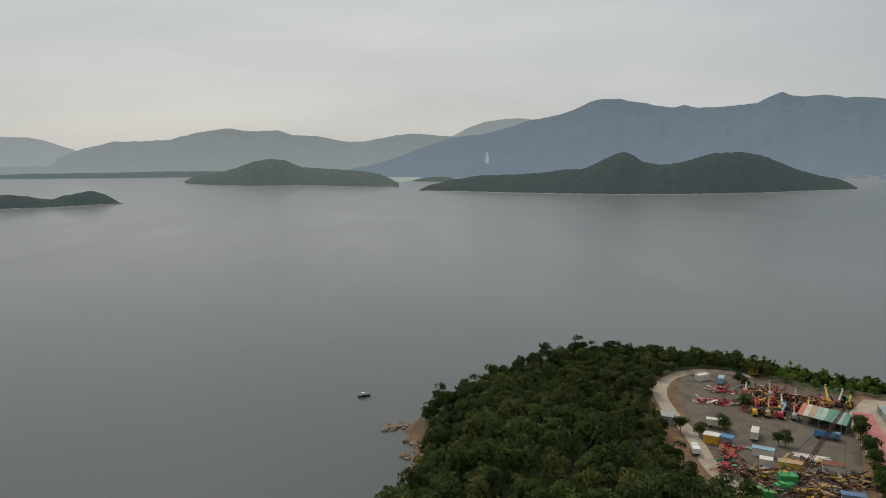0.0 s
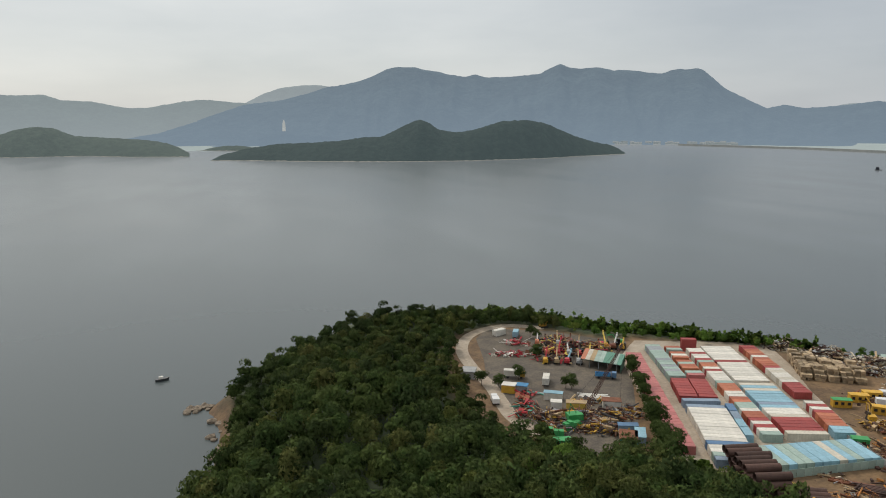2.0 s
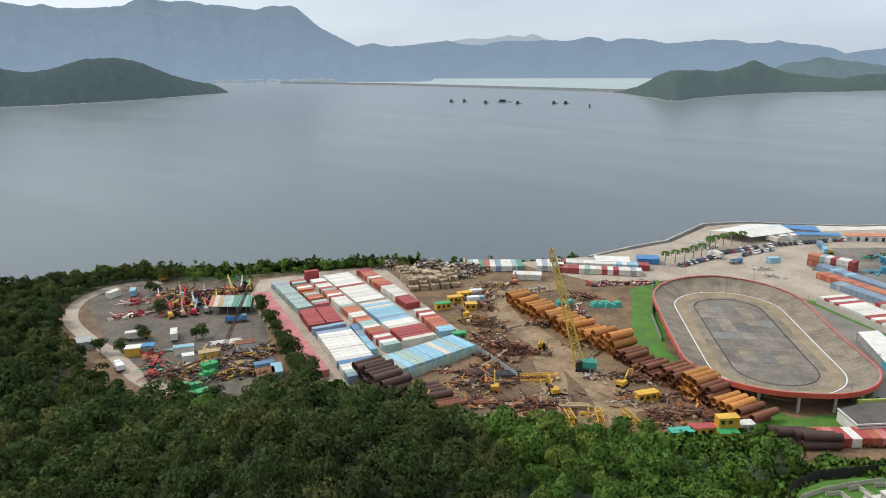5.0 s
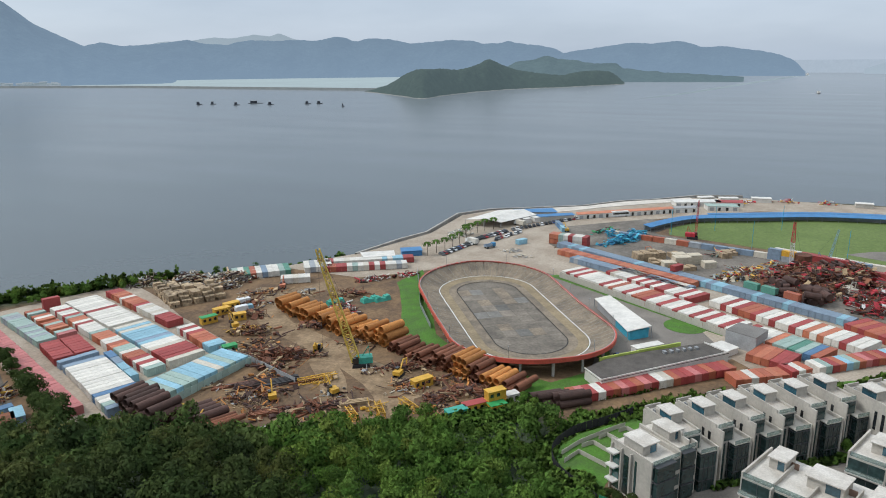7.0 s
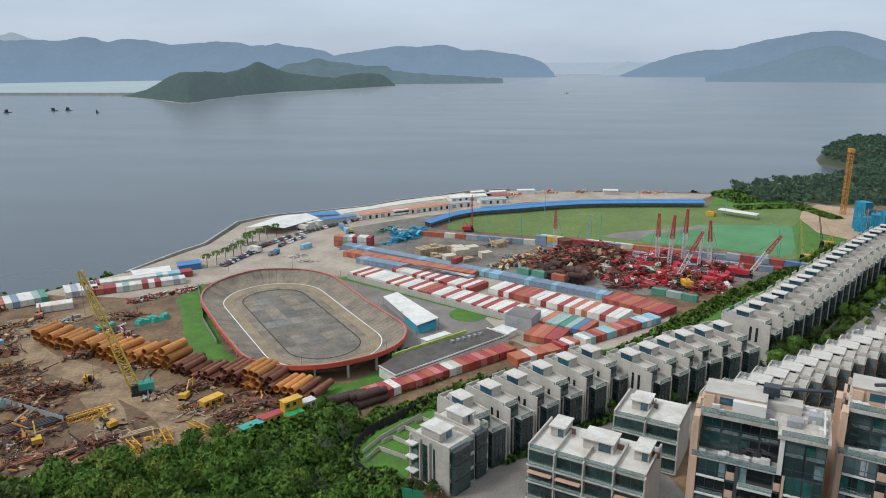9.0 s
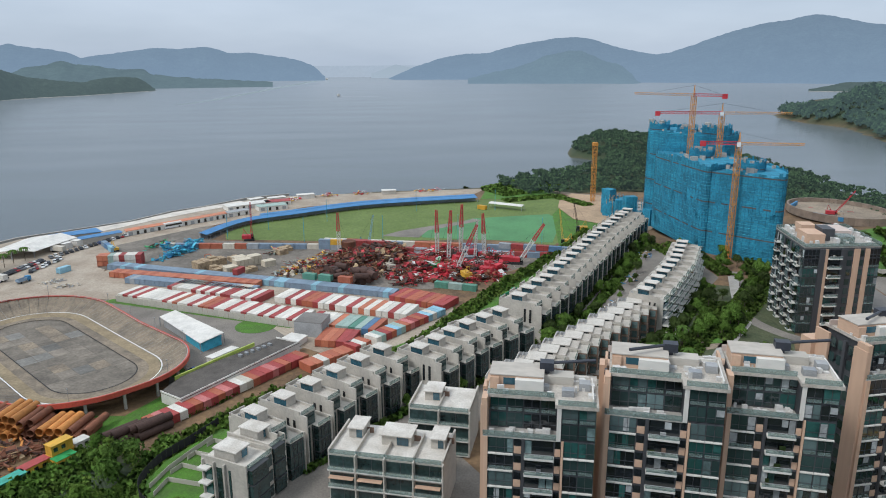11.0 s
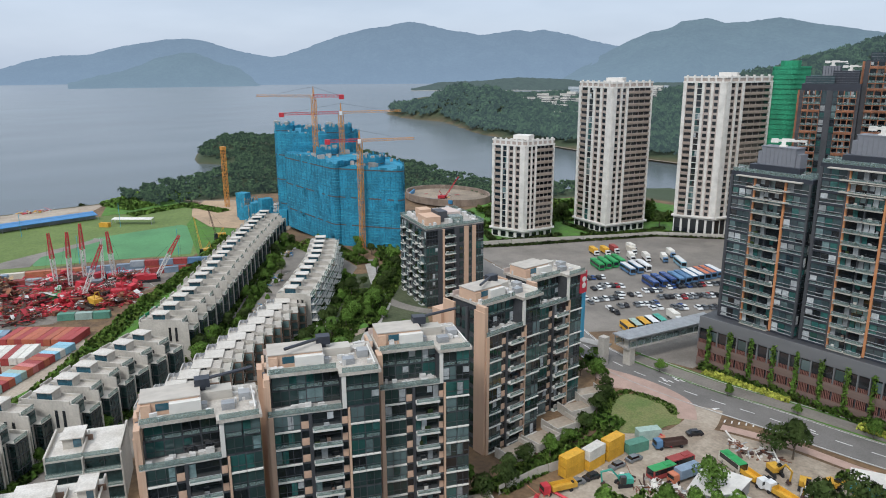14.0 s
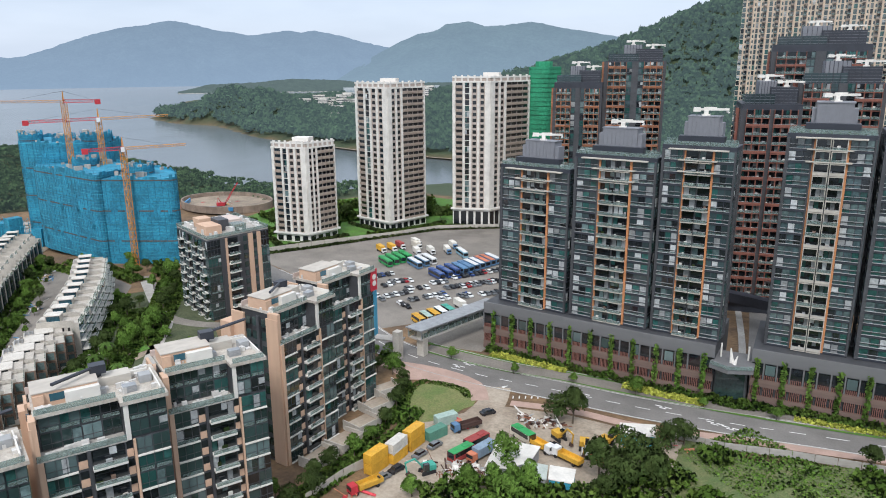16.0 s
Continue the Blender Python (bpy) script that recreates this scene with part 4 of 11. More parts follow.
wx, wy = scatter((-20, -60), (300, 345), 4.6, 7, near_wood)
order = np.argsort(np.hypot(wx - 75, wy - 150))
single = order[:20]
wz = land(wx, wy)
rs_t = random.Random(3)
for i in single:
    tree(float(wx[i]), float(wy[i]), float(wz[i]), rs_t.choice([0, 1, 3, 4, 5, 7, 0, 1, 3, 4, 2, 6]), rs_t.uniform(0.85, 1.3), turn=rs_t.uniform(0, 360), stretch=rs_t.uniform(0.85, 1.25))
rest = order[20:]
under = np.hypot(wx[rest], wy[rest]) < (92 - wz[rest]) / math.tan(radians(38.5))      # steep below the eye: plainer trees
low, rest = rest[under], rest[~under]
mid_leaf = [leaf_cloud(40 + k, random.Random(k).uniform(2.3, 3.5), random.Random(k).uniform(5.5, 8.2), 420, 0.80, 11, 3) for k in range(8)]
fine_leaf = [leaf_cloud(40 + k, random.Random(k).uniform(2.3, 3.5), random.Random(k).uniform(5.2, 7.6), 580, 0.58, 12, 3) for k in range(8)]
close_leaf = [leaf_cloud(40 + k, random.Random(k).uniform(2.3, 3.5), random.Random(k).uniform(5.2, 7.6), 1000, 0.41, 13, 3) for k in range(8)]
dist = np.hypot(wx[rest], wy[rest])
east = wy[rest] < 72 + (wx[rest] - 90) * 1.3
shore = (wx[rest] > 140) & (wy[rest] > 165)
east &= ~shore
WOODS = ((~east & ~shore & (dist >= 122) & (dist < 200), fine_leaf, None, "dense dark green woodland on the hill above the shore", 0.7, 1.45), (~east & ~shore & (dist >= 200), mid_leaf, None, "dark green woodland along the shore", 0.7, 1.15),
         (~east & ~shore & (dist < 122), close_leaf, None, "dense dark green woodland on the hilltop", 0.7, 1.4), (east & (dist < 122), close_leaf, M["leaf_fresh"], "bright green woodland on the slope below the hilltop", 0.6, 1.3),
         (east & (dist >= 122), fine_leaf, M["leaf_fresh"], "brighter green woodland on the slope above the yards", 0.7, 1.4), (shore, mid_leaf, M["leaf_fresh"], "low bright green trees and scrub along the sea wall", 0.35, 0.7))
for k, (pick_w, leaf_w, mat_w, label_w, lo_w, hi_w) in enumerate(WOODS):
    wood("woodland", wx[rest[pick_w]], wy[rest[pick_w]], label_w, leaf_w, 5 + 10 * k, lo_w, hi_w, mat_w)
wood("woodland", wx[low], wy[low], "dark green trees on the slope straight below", [leaf_cloud(50 + k, 3.0, 6.5, 40, 1.7, 7, 3) for k in range(3)], 6, 0.85, 1.3)

# these far woods glow a little: haze painted into their leaves
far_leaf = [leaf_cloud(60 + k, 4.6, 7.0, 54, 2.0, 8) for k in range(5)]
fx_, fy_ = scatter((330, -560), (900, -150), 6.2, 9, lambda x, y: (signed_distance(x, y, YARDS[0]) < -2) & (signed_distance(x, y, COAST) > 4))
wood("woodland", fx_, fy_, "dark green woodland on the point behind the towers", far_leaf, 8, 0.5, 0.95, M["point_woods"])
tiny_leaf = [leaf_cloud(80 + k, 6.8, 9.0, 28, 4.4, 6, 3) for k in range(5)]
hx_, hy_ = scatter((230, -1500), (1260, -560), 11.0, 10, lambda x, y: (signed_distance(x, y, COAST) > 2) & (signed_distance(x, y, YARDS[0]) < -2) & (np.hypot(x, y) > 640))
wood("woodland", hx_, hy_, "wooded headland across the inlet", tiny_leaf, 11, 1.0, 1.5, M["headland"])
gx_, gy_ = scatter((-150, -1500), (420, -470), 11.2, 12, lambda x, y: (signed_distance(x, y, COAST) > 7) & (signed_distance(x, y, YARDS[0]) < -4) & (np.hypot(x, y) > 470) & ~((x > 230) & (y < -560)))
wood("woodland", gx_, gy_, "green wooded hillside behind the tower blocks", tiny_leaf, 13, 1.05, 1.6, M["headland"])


def hedge(name, lines, label, seed, material=None, step=0.22, size=0.5, kind="stuff"):
    """Shrubs along lines: each (points, width, height, density)."""
    rs = np.random.RandomState(seed)
    out = []
    for pts, width, height, dens in lines:
        for i in range(len(pts) - 1):
            a, b = np.array(pts[i], float), np.array(pts[i + 1], float)
            L = np.linalg.norm(b - a)
            n = int(L * width * dens)
            if n < 1:
                continue
            d = (b - a) / max(L, 1e-6)
            nrm = np.array([-d[1], d[0]])
            t, w = rs.rand(n) * L, (rs.rand(n) - 0.5) * width
            p = a + d * t[:, None] + nrm * w[:, None]
            top = height * (0.55 + 0.45 * fbm(p[:, 0] / 2.5, p[:, 1] / 2.5, seed, 3)) * (1 - (np.abs(w) / width * 2) ** 2 * 0.5)
            z = land(p[:, 0], p[:, 1]) + np.maximum(top, 0.2) * np.sqrt(rs.rand(n))
            c = np.stack([p[:, 0], p[:, 1], z], 1)
            u = rs.normal(size=(n, 3))
            u /= np.linalg.norm(u, axis=1)[:, None]
            v = np.cross(u, rs.normal(size=(n, 3)))
            v /= np.linalg.norm(v, axis=1)[:, None]
            s = (size * (0.5 + rs.rand(n)) / 2)[:, None]
            out.append(np.stack([c - u * s - v * s, c + u * s - v * s, c + u * s + v * s, c - u * s + v * s, c + rs.normal(size=(n, 3)) * 0.9 - np.array([0, 0, 1.5])], 1))
    return solid(name, cloud_mesh(name, np.concatenate(out), material or M["leaf"]), None, label, "shrubs", kind=kind)

# ---- ground surfaces ----
def ribbon(points, width, z, offset=0.0):
    """A strip of that width along a line of points."""
    s = Shape()
    p = [Vector((x, y, 0)) for x, y in points]
    left, right = [], []
    for i in range(len(p)):
        d = (p[min(i + 1, len(p) - 1)] - p[max(i - 1, 0)]).normalized()
        n = Vector((-d.y, d.x, 0))
        a, b = p[i] + n * (offset + width / 2), p[i] + n * (offset - width / 2)
        left.append((a.x, a.y, z))
        right.append((b.x, b.y, z))
    for i in range(len(p) - 1):
        s.add([right[i], right[i + 1], left[i + 1], left[i]], [(0, 1, 2, 3)])
    return s


def curve_pts(points, n=8):
    """A smooth line through points."""
    out = []
    m = len(points)
    for i in range(m - 1):
        p0, p1, p2, p3 = (Vector(points[max(0, min(m - 1, j))]) for j in (i - 1, i, i + 1, i + 2))
        for k in range(n):
            t = k / n
            q = 0.5 * ((2 * p1) + (p2 - p0) * t + (2 * p0 - 5 * p1 + 4 * p2 - p3) * t * t + (3 * p1 - p0 - 3 * p2 + p3) * t ** 3)
            out.append(tuple(q))
    return out + [tuple(points[-1])]


def surface(name, poly, z, material, label, category="ground"):
    return solid(name, Shape().prism(poly, z - 0.25, z), material, label, category, kind="structure")


surface("pavement", [(158, 262), (164, 268), (217, 249), (206, 222), (192, 196), (178, 160), (172, 146), (137, 150), (122, 152), (113, 158), (146, 249)], 6.05, M["paving"], "pale concrete paving of the container park", "pavement")
surface("ground_yard", [(108, 304), (134, 292), (157, 268), (146, 240), (128, 207), (117, 186), (100, 172), (86, 174), (84, 200), (84, 235), (92, 262), (98, 290)], 6.03, M["yard_dark"], "worn grey yard surface with oil stains")
solid("road", ribbon(curve_pts([(134, 297), (120, 305), (107, 303), (95, 293), (87, 276), (84.5, 255), (84.5, 233), (83, 218), (82, 204), (85, 190)]), 5.2, 6.07), M["paving"], "pale dusty track round the scrap yard", "road", kind="structure")
surface("pavement_waterfront", [(262, 203), (300, 180), (350, 166), (400, 168), (420, 156), (438, 128), (455, 104), (478, 85), (510, 45), (522, 10), (522, -135), (500, -120), (480, 0), (430, 60), (395, 100), (372, 100), (350, 95), (330, 92), (300, 82), (305, 105), (295, 128), (280, 140), (262, 160)],
        6.03, M["paving"], "sandy concrete apron along the waterfront", "pavement")
surface("ground_hardstanding", [(300, 82), (262, 24), (252, 14), (240, -2), (228, 6), (206, 28), (192, 42), (215, 44), (238, 60), (256, 70), (285, 92), (296, 106)], 6.04, M["asphalt_old"], "grey concrete around the velodrome office", "pavement")
surface("ground_lot", [(345, 92), (372, 72), (394, 48), (376, -5), (334, -97), (322, -118), (306, -92), (286, -50), (300, -5), (322, 42)], 6.04, M["yard_grey"], "dark stained machinery yard", "ground")
surface("ground_lot", [(345, 92), (352, 99), (372, 100), (395, 100), (432, 60), (427, 38), (412, 46), (397, 52), (394, 48), (372, 72)], 6.07, M["yard_grey"], "grey lorry lot at the end of the machinery yard", "ground")
surface("pavement_containers", [(350, 90), (342, 95), (330, 96), (300, 82), (262, 24), (252, 14), (232, 4), (224, -4), (210, -4), (224, -28), (254, -56), (275, -52), (282, -38), (300, -5)], 6.06, M["paving"], "pale concrete between rows of containers", "pavement")
surface("grass_strip", [(262, 141), (284, 139), (272, 132), (258, 123), (236, 112), (214, 100), (200, 84), (196, 70), (192, 52), (206, 42), (212, 36), (195, 33), (184, 44), (182, 54), (188, 66), (193, 79), (197, 92), (201, 102), (212, 113), (234, 124), (255, 136)], 6.05, M["grass"], "bright green grass strip around the velodrome", "grass")
surface("grass_verge", [(297, 83), (251, 8), (253, 5), (300, 80)], 6.09, M["grass"], "thin grass verge along the fence", "grass")
surface("grass_lawn", [(240, 60), (252, 66), (236, 47), (220, 40), (214, 42)], 6.09, M["grass"], "green lawn beside the velodrome", "grass")
surface("field_turf", [(412, 46), (396, 44), (382, -6), (374, -48), (366, -98), (347, -127), (362, -140), (424, -168), (470, -180), (480, -115), (473, -55), (462, -22), (440, 30)], 6.05, M["turf"], "mown green driving range turf", "grass")
surface("field_matting", [(378, -62), (392, -62), (408, -86), (420, -100), (422, -150), (404, -152), (352, -128), (364, -98)], 6.09, M["mat_green"], "bright green matting on the range", "grass")
surface("field_bare", [(386, -40), (396, -52), (416, -98), (420, -100), (412, -104), (394, -68), (378, -60)], 6.12, M["asphalt_old"], "dark bare strip across the range", "ground")
surface("slope_grass", [(480, -120), (520, -135), (545, -165), (440, -190), (360, -172), (348, -130), (420, -152), (470, -182)], 6.10, M["grass"], "rough green grass beyond the range", "grass")
surface("ground_sand", [(470, -190), (500, -180), (470, -215), (400, -230), (366, -190), (380, -180), (430, -195)], 6.3, M["dirt"], "orange-brown cleared building ground", "ground")

for pts_t, w_t in (([(236, 186), (224, 180), (210, 170), (199, 156), (193, 140), (186, 124), (178, 108), (170, 96), (160, 88), (150, 92)], 11.0), ([(190, 134), (178, 124), (166, 112), (150, 104), (138, 112)], 8.0), ([(250, 166), (236, 172), (220, 178)], 10.0), ([(184, 118), (176, 98), (168, 84)], 9.0)):
    solid("road_haul", ribbon(curve_pts(pts_t), w_t, 6.035 + w_t * 0.002), M["haul"], "pale tan haul track worn across the pipe yard", "road", kind="structure")

# ---- containers ----
C_SHAPE = {}


def container_meshes():
    made = {}
    for length in (6.06, 12.19):
        s = Shape()
        w, h = 2.44, 2.59
        n = 8 if length < 7 else 14
        pts = []
        for i in range(n + 1):            # ribbed long sides
            x0 = -length / 2 + 0.1 + (length - 0.2) * i / n
            pts += [(x0, 0.0), (x0 + (length - 0.2) / n * 0.45, 0.0), (x0 + (length - 0.2) / n * 0.5, 0.045), (x0 + (length - 0.2) / n * 0.95, 0.045)] if i < n else [(x0, 0.0)]
        outline = [(x, -w / 2 + d) for x, d in pts] + [(x, w / 2 - d) for x, d in pts[::-1]]
        s.prism(outline, 0.15, h - 0.06)
        for y in (-1, 1):                 # frame rails and corner posts
            s.box(0, y * (w / 2 - 0.04), 0.0, length, 0.12, 0.17)
            s.box(0, y * (w / 2 - 0.04), h - 0.12, length, 0.12, 0.12)
            for x in (-1, 1):
                s.box(x * (length / 2 - 0.07), y * (w / 2 - 0.07), 0, 0.16, 0.16, h)
        s.box(0, 0, h - 0.09, length - 0.1, w - 0.1, 0.05)
        for i in range(1, n, 3):
            s.box(-length / 2 + length * i / n, 0, h - 0.05, 0.12, w - 0.3, 0.025)
        for k in CONT:
            made[(length, k)] = s.mesh("container_body", M["c_" + k])
        C_SHAPE[length] = s
    d = Shape()
    for y in (-0.6, 0.6):
        d.box(0.0, y, 0.2, 0.05, 1.12, 2.22)
        for q in (-0.3, 0.3):
            d.tube((0.045, y + q, 0.2), (0.045, y + q, 2.4), 0.03, 5)
    doors = {k: d.mesh("door", M["c_" + k]) for k in CONT}
    return made, doors


C_BODY, C_DOOR = container_meshes()
C_WORD = {"red": "dark red", "rust": "rust red", "orange": "faded orange", "white": "white", "cream": "cream", "blue": "dark blue", "sky": "pale blue", "steelblue": "grey-blue", "green": "green",
          "sage": "pale green", "grey": "grey", "pink": "pinkish red", "yellow": "yellow"}
rs_c = random.Random(21)
MANY = {}           # colour: rows too long to count, joined


def container(x, y, z, rz, color, length=6.06, group="", where="standing in a row at the depot"):
    ob = solid("shipping_container", C_BODY[(length, color)], None, f"{C_WORD[color]} steel shipping container {where}", "container", pose(x, y, z, 0, 0, rz), group)
    dr = part("door", C_DOOR[color], None, ob)
    dr.location = (-length / 2 - 0.01, 0, 0)
    dr.rotation_euler = (0, 0, math.pi)
    return ob


def container_row(p0, p1, length, colors, side, group, z=6.06, pitch=2.53, along=False, many=False):
    """Side by side from p0 to p1, each reaching to the given side (+1: right of the way); along: end to end instead."""
    a, b = Vector(p0), Vector(p1)
    d = (b - a).normalized()
    nrm = Vector((d.y, -d.x)) * side
    step = length + 0.25 if along else pitch
    n = max(1, int((b - a).length / step + 0.3))
    for i in range(n):
        if colors[i % len(colors)] is None:
            continue
        q = a + d * (step * (i + 0.5)) + (nrm * (length / 2) if not along else nrm * 1.22)
        ang = math.degrees(math.atan2(nrm.y, nrm.x)) if not along else math.degrees(math.atan2(d.y, d.x))
        if many:
            c, t = math.cos(radians(ang)), math.sin(radians(ang))
            MANY.setdefault(colors[i % len(colors)], Shape()).add([(q.x + x * c - y * t, q.y + x * t + y * c, z + w) for x, y, w in C_SHAPE[length].v], C_SHAPE[length].f)
            continue
        container(q.x + rs_c.uniform(-0.12, 0.12), q.y + rs_c.uniform(-0.12, 0.12), z, ang + rs_c.uniform(-0.5, 0.5), colors[i % len(colors)], length, group)


def mixc(seed, n, **weights):
    r = random.Random(seed)
    ks = list(weights)
    return [r.choices(ks, [weights[k] for k in ks])[0] for _ in range(n)]


DEP = "containers in the depot"
container_row((138.8, 193.6), (122.5, 155.3), 12.19, ["steelblue", "white"] + ["white"] * 9 + ["blue", "white", "white", "sage"], -1, DEP)
container_row((160.9, 254.5), (148.3, 217.0), 6.06, mixc(1, 15, sage=8, grey=2, green=1), -1, DEP)
container_row((167.5, 250.5), (155.5, 215.5), 6.06, ["rust", "sage", None, "rust", "white", "orange", None, "rust", "sage", "rust", "orange", None, "sage", "pink"], -1, DEP)
container_row((148.1, 216.6), (140.9, 199.9), 6.06, ["red"] * 8, -1, DEP)
container_row((154.1, 214.2), (146.9, 197.5), 6.06, ["red"] * 8, -1, DEP)
container_row((139.6, 195.9), (153.0, 191.5), 12.19, ["steelblue"], -1, DEP, along=True)
container_row((151.5, 190.6), (142, 169), 6.06, ["blue", "steelblue", "sky", "sky", "blue", "sky", "blue", "sky"], -1, DEP, along=True)
container_row((174.5, 245.3), (146.2, 165.2), 6.06, mixc(4, 33, white=7, red=4, rust=3, orange=3, sage=2, sky=1), -1, DEP)
container_row((181.8, 246.0), (168.5, 206.0), 12.19, ["white"] * 7 + ["red"] + ["white"] * 8, -1, DEP)
container_row((168.3, 205.4), (154.2, 164.8), 12.19, ["cream", "sky", "cream", "sky", "sky", "sky", "sky", "steelblue", "sky", "white", "white", "cream", "red", "red", "red", "red"], -1, DEP)
container(178, 249, 6.06, 158, "red", 6.06, DEP, "standing alone at the depot edge")
container(178, 249, 8.68, 158, "red", 6.06, DEP, "stacked on another container")
container_row((197.8, 242.2), (180.6, 191.6), 6.06, ["red", "red", "rust", "orange", "rust", "white", "rust", "orange", "rust", "rust", "red", "white", "cream", "white", "white", "cream", "white", "red", "red", "red"], -1, DEP)
container_row((178.2, 185.0), (168.0, 160.5), 6.06, ["white", "red", "white", "red", "orange", "rust", "rust", "orange", "sky", "sky"], -1, DEP)
container_row((136.8, 161.2), (169.0, 157.0), 12.19, ["sage", "sage", "sky", "sage", "sage", "sky", "sky", "sky", "cream", "sky", "sage", "sky", "sky"], 1, DEP)
container_row((147.6, 247.4), (116.5, 166.0), 6.06, ["pink"], -1, DEP)
VEL = "containers beside the velodrome"
container_row((298.5, 77.5), (251.0, 4.0), 12.19, ["white", "red", "white", "red", "white", "white", "white", "white", "white", "red", "white", "rust", "white", "white", "red", "white", "rust", "rust", "red", "white", "white", "red", "white", "white", "red", "white", "white", "red", "white", "red", "white", "white", "red", "white"], -1, VEL)
container_row((250.4, 3.0), (236.5, -21.0), 12.19, ["red", "white", "white", "white", "orange", "sage", "sage", "green", "sage", "blue", "rust"], -1, VEL)
container_row((305.5, 59.5), (279.5, 21.0), 12.19, mixc(6, 18, white=6, red=3, cream=2), -1, VEL)
container_row((281.5, 14.5), (249.5, -35.0), 12.19, ["white", "white", "red", "white", "red", "rust", "rust", "red", "white", "white", "red", "white", "white", "red", "white", "orange", "white", "orange", "white", "white", "red", "white", "white"], -1, VEL)
container_row((332.7, 89.0), (300.5, 21.5), 6.06, mixc(8, 30, orange=6, rust=4), -1, VEL, many=True)
container_row((321.5, 80.0), (293.0, 24.0), 6.06, mixc(18, 24, steelblue=6, grey=2, cream=1, rust=1), -1, VEL, many=True)
container_row((346.0, 93.0), (276.5, -33.0), 6.06, mixc(9, 60, steelblue=12, sky=2, rust=1), -1, VEL, many=True)
container_row((273.5, -31.0), (257.0, -50.0), 12.19, ["red", "rust", "red", "rust", "rust", "red", "rust", "rust", "red", "red"], -1, VEL)
container_row((180.5, 41.9), (219.8, 0.9), 6.06, ["rust", "pink", "red", "white", "red", "rust", "pink", "red", "rust", "pink", "red", "white", "cream", "rust", "red", "red", "pink", "red", "rust", "red", "red", "rust", "red"], -1, VEL)
container_row((231.5, -0.2), (226.4, -12.4), 12.19, ["rust", "orange", "rust", "red", "red", "red", "rust"], -1, VEL)
container_row((209.5, 1.5), (219.5, -12.5), 6.06, ["rust", "orange", "white", "rust", "rust", "orange", "rust"], -1, VEL)
container_row((222.0, -13.5), (254.0, -51.0), 6.06, ["red", "white", "rust", None, "white", "sage", "red", "rust", "sky", "sage", "rust", "pink", "red", "rust", "red", "sky", "white", "sky", "sky"], -1, VEL)
for q, (c_k, dx) in enumerate((("green", 0), ("green", 8), ("rust", 18))):
    container(303 - dx * 0.45, 0 - dx * 0.82, 8.7, 58, c_k, 6.06, VEL, "stacked on the blue row")
container(318, 31, 8.7, -30, "red", 6.06, VEL, "stacked on the orange row")
YRD = "containers round the machinery yard"
container_row((385.0, 74.0), (366.0, -6.0), 6.06, mixc(12, 12, rust=3, cream=2, steelblue=2, white=1, grey=2), 1, YRD, along=True, many=True)
container_row((366.0, -6.0), (323.5, -118.0), 6.06, mixc(13, 19, red=3, steelblue=4, grey=3, sky=1, rust=2), 1, YRD, along=True, many=True)
container_row((376.0, -8.0), (345.0, -90.0), 12.19, ["white", "red", "white", "cream", "orange", "orange", "steelblue", "blue", "steelblue"], -1, YRD, along=True, z=6.06, many=True)
container_row((345.0, -90.0), (327.0, -130.0), 12.19, ["steelblue", "rust", "steelblue", "blue"], -1, YRD, along=True, many=True)
container_row((339.0, -95.0), (322.0, -128.0), 6.06, ["grey", "red", "steelblue", "red", "blue", "steelblue"], 1, YRD, along=True, z=8.7, many=True)
container_row((366.0, -6.0), (350.0, -50.0), 6.06, ["steelblue", "yellow", "steelblue", "red", "red", "red", "steelblue"], 1, YRD, along=True, z=8.7, many=True)
container_row((352.5, 99), (351.0, 79), 6.06, ["orange", "rust", "sage", "white", "red", "white", "white", "red"], -1, YRD, many=True)
container_row((352.5, 99), (351.0, 79), 6.06, ["orange", "orange", "sage", "white", "red", "white", "white", "red"], -1, YRD, z=8.7, many=True)
container_row((396, 108), (379, 99), 6.06, ["steelblue", "blue", "sky"], -1, YRD, along=True, many=True)
container_row((288.0, -52.0), (276.0, -72.0), 6.06, ["green", "sage", "green"], -1, YRD, along=True, many=True)
COA = "containers by the shore"
container_row((236.0, 208.5), (254.5, 189.0), 12.19, ["sage", "white", "green", "rust", "white", "steelblue", "white", "white", "sage", "green"], -1, COA, many=True)
container_row((258.0, 186.0), (266.0, 176.0), 12.19, ["white", "grey", "white", "grey"], -1, COA, many=True)
container_row((268.0, 186.0), (294.0, 147.0), 6.06, ["red", "white", "red", "white", "white", "cream", "white", "white", "white", "white", "white", "white", "sky", "white", "sky", "sky", "red", "red"], -1, COA, many=True)
container_row((262.0, 178.0), (283.0, 146.0), 6.06, ["red", "rust", "red", "red", "white", "sage", "white", "cream", "red", "white", "red", "white", "white", "grey", "white"], -1, COA, many=True)
container_row((240.0, 186.0), (247.0, 176.0), 6.06, ["white", "white", "cream", "white", "white"], -1, COA, many=True)

far_rows = thing("shipping_containers", "long rows of faded shipping containers round the far yards", "containers", kind="stuff")
for k_m, s_m in MANY.items():
    part("container_row", s_m, M["c_" + k_m], far_rows)

# ---- velodrome ----
M["concrete_old"] = mat("dark_patched_concrete", (0.20, 0.19, 0.17), 0.88, 0, 0.35, 0.2, 1.2, per_object=0.3)


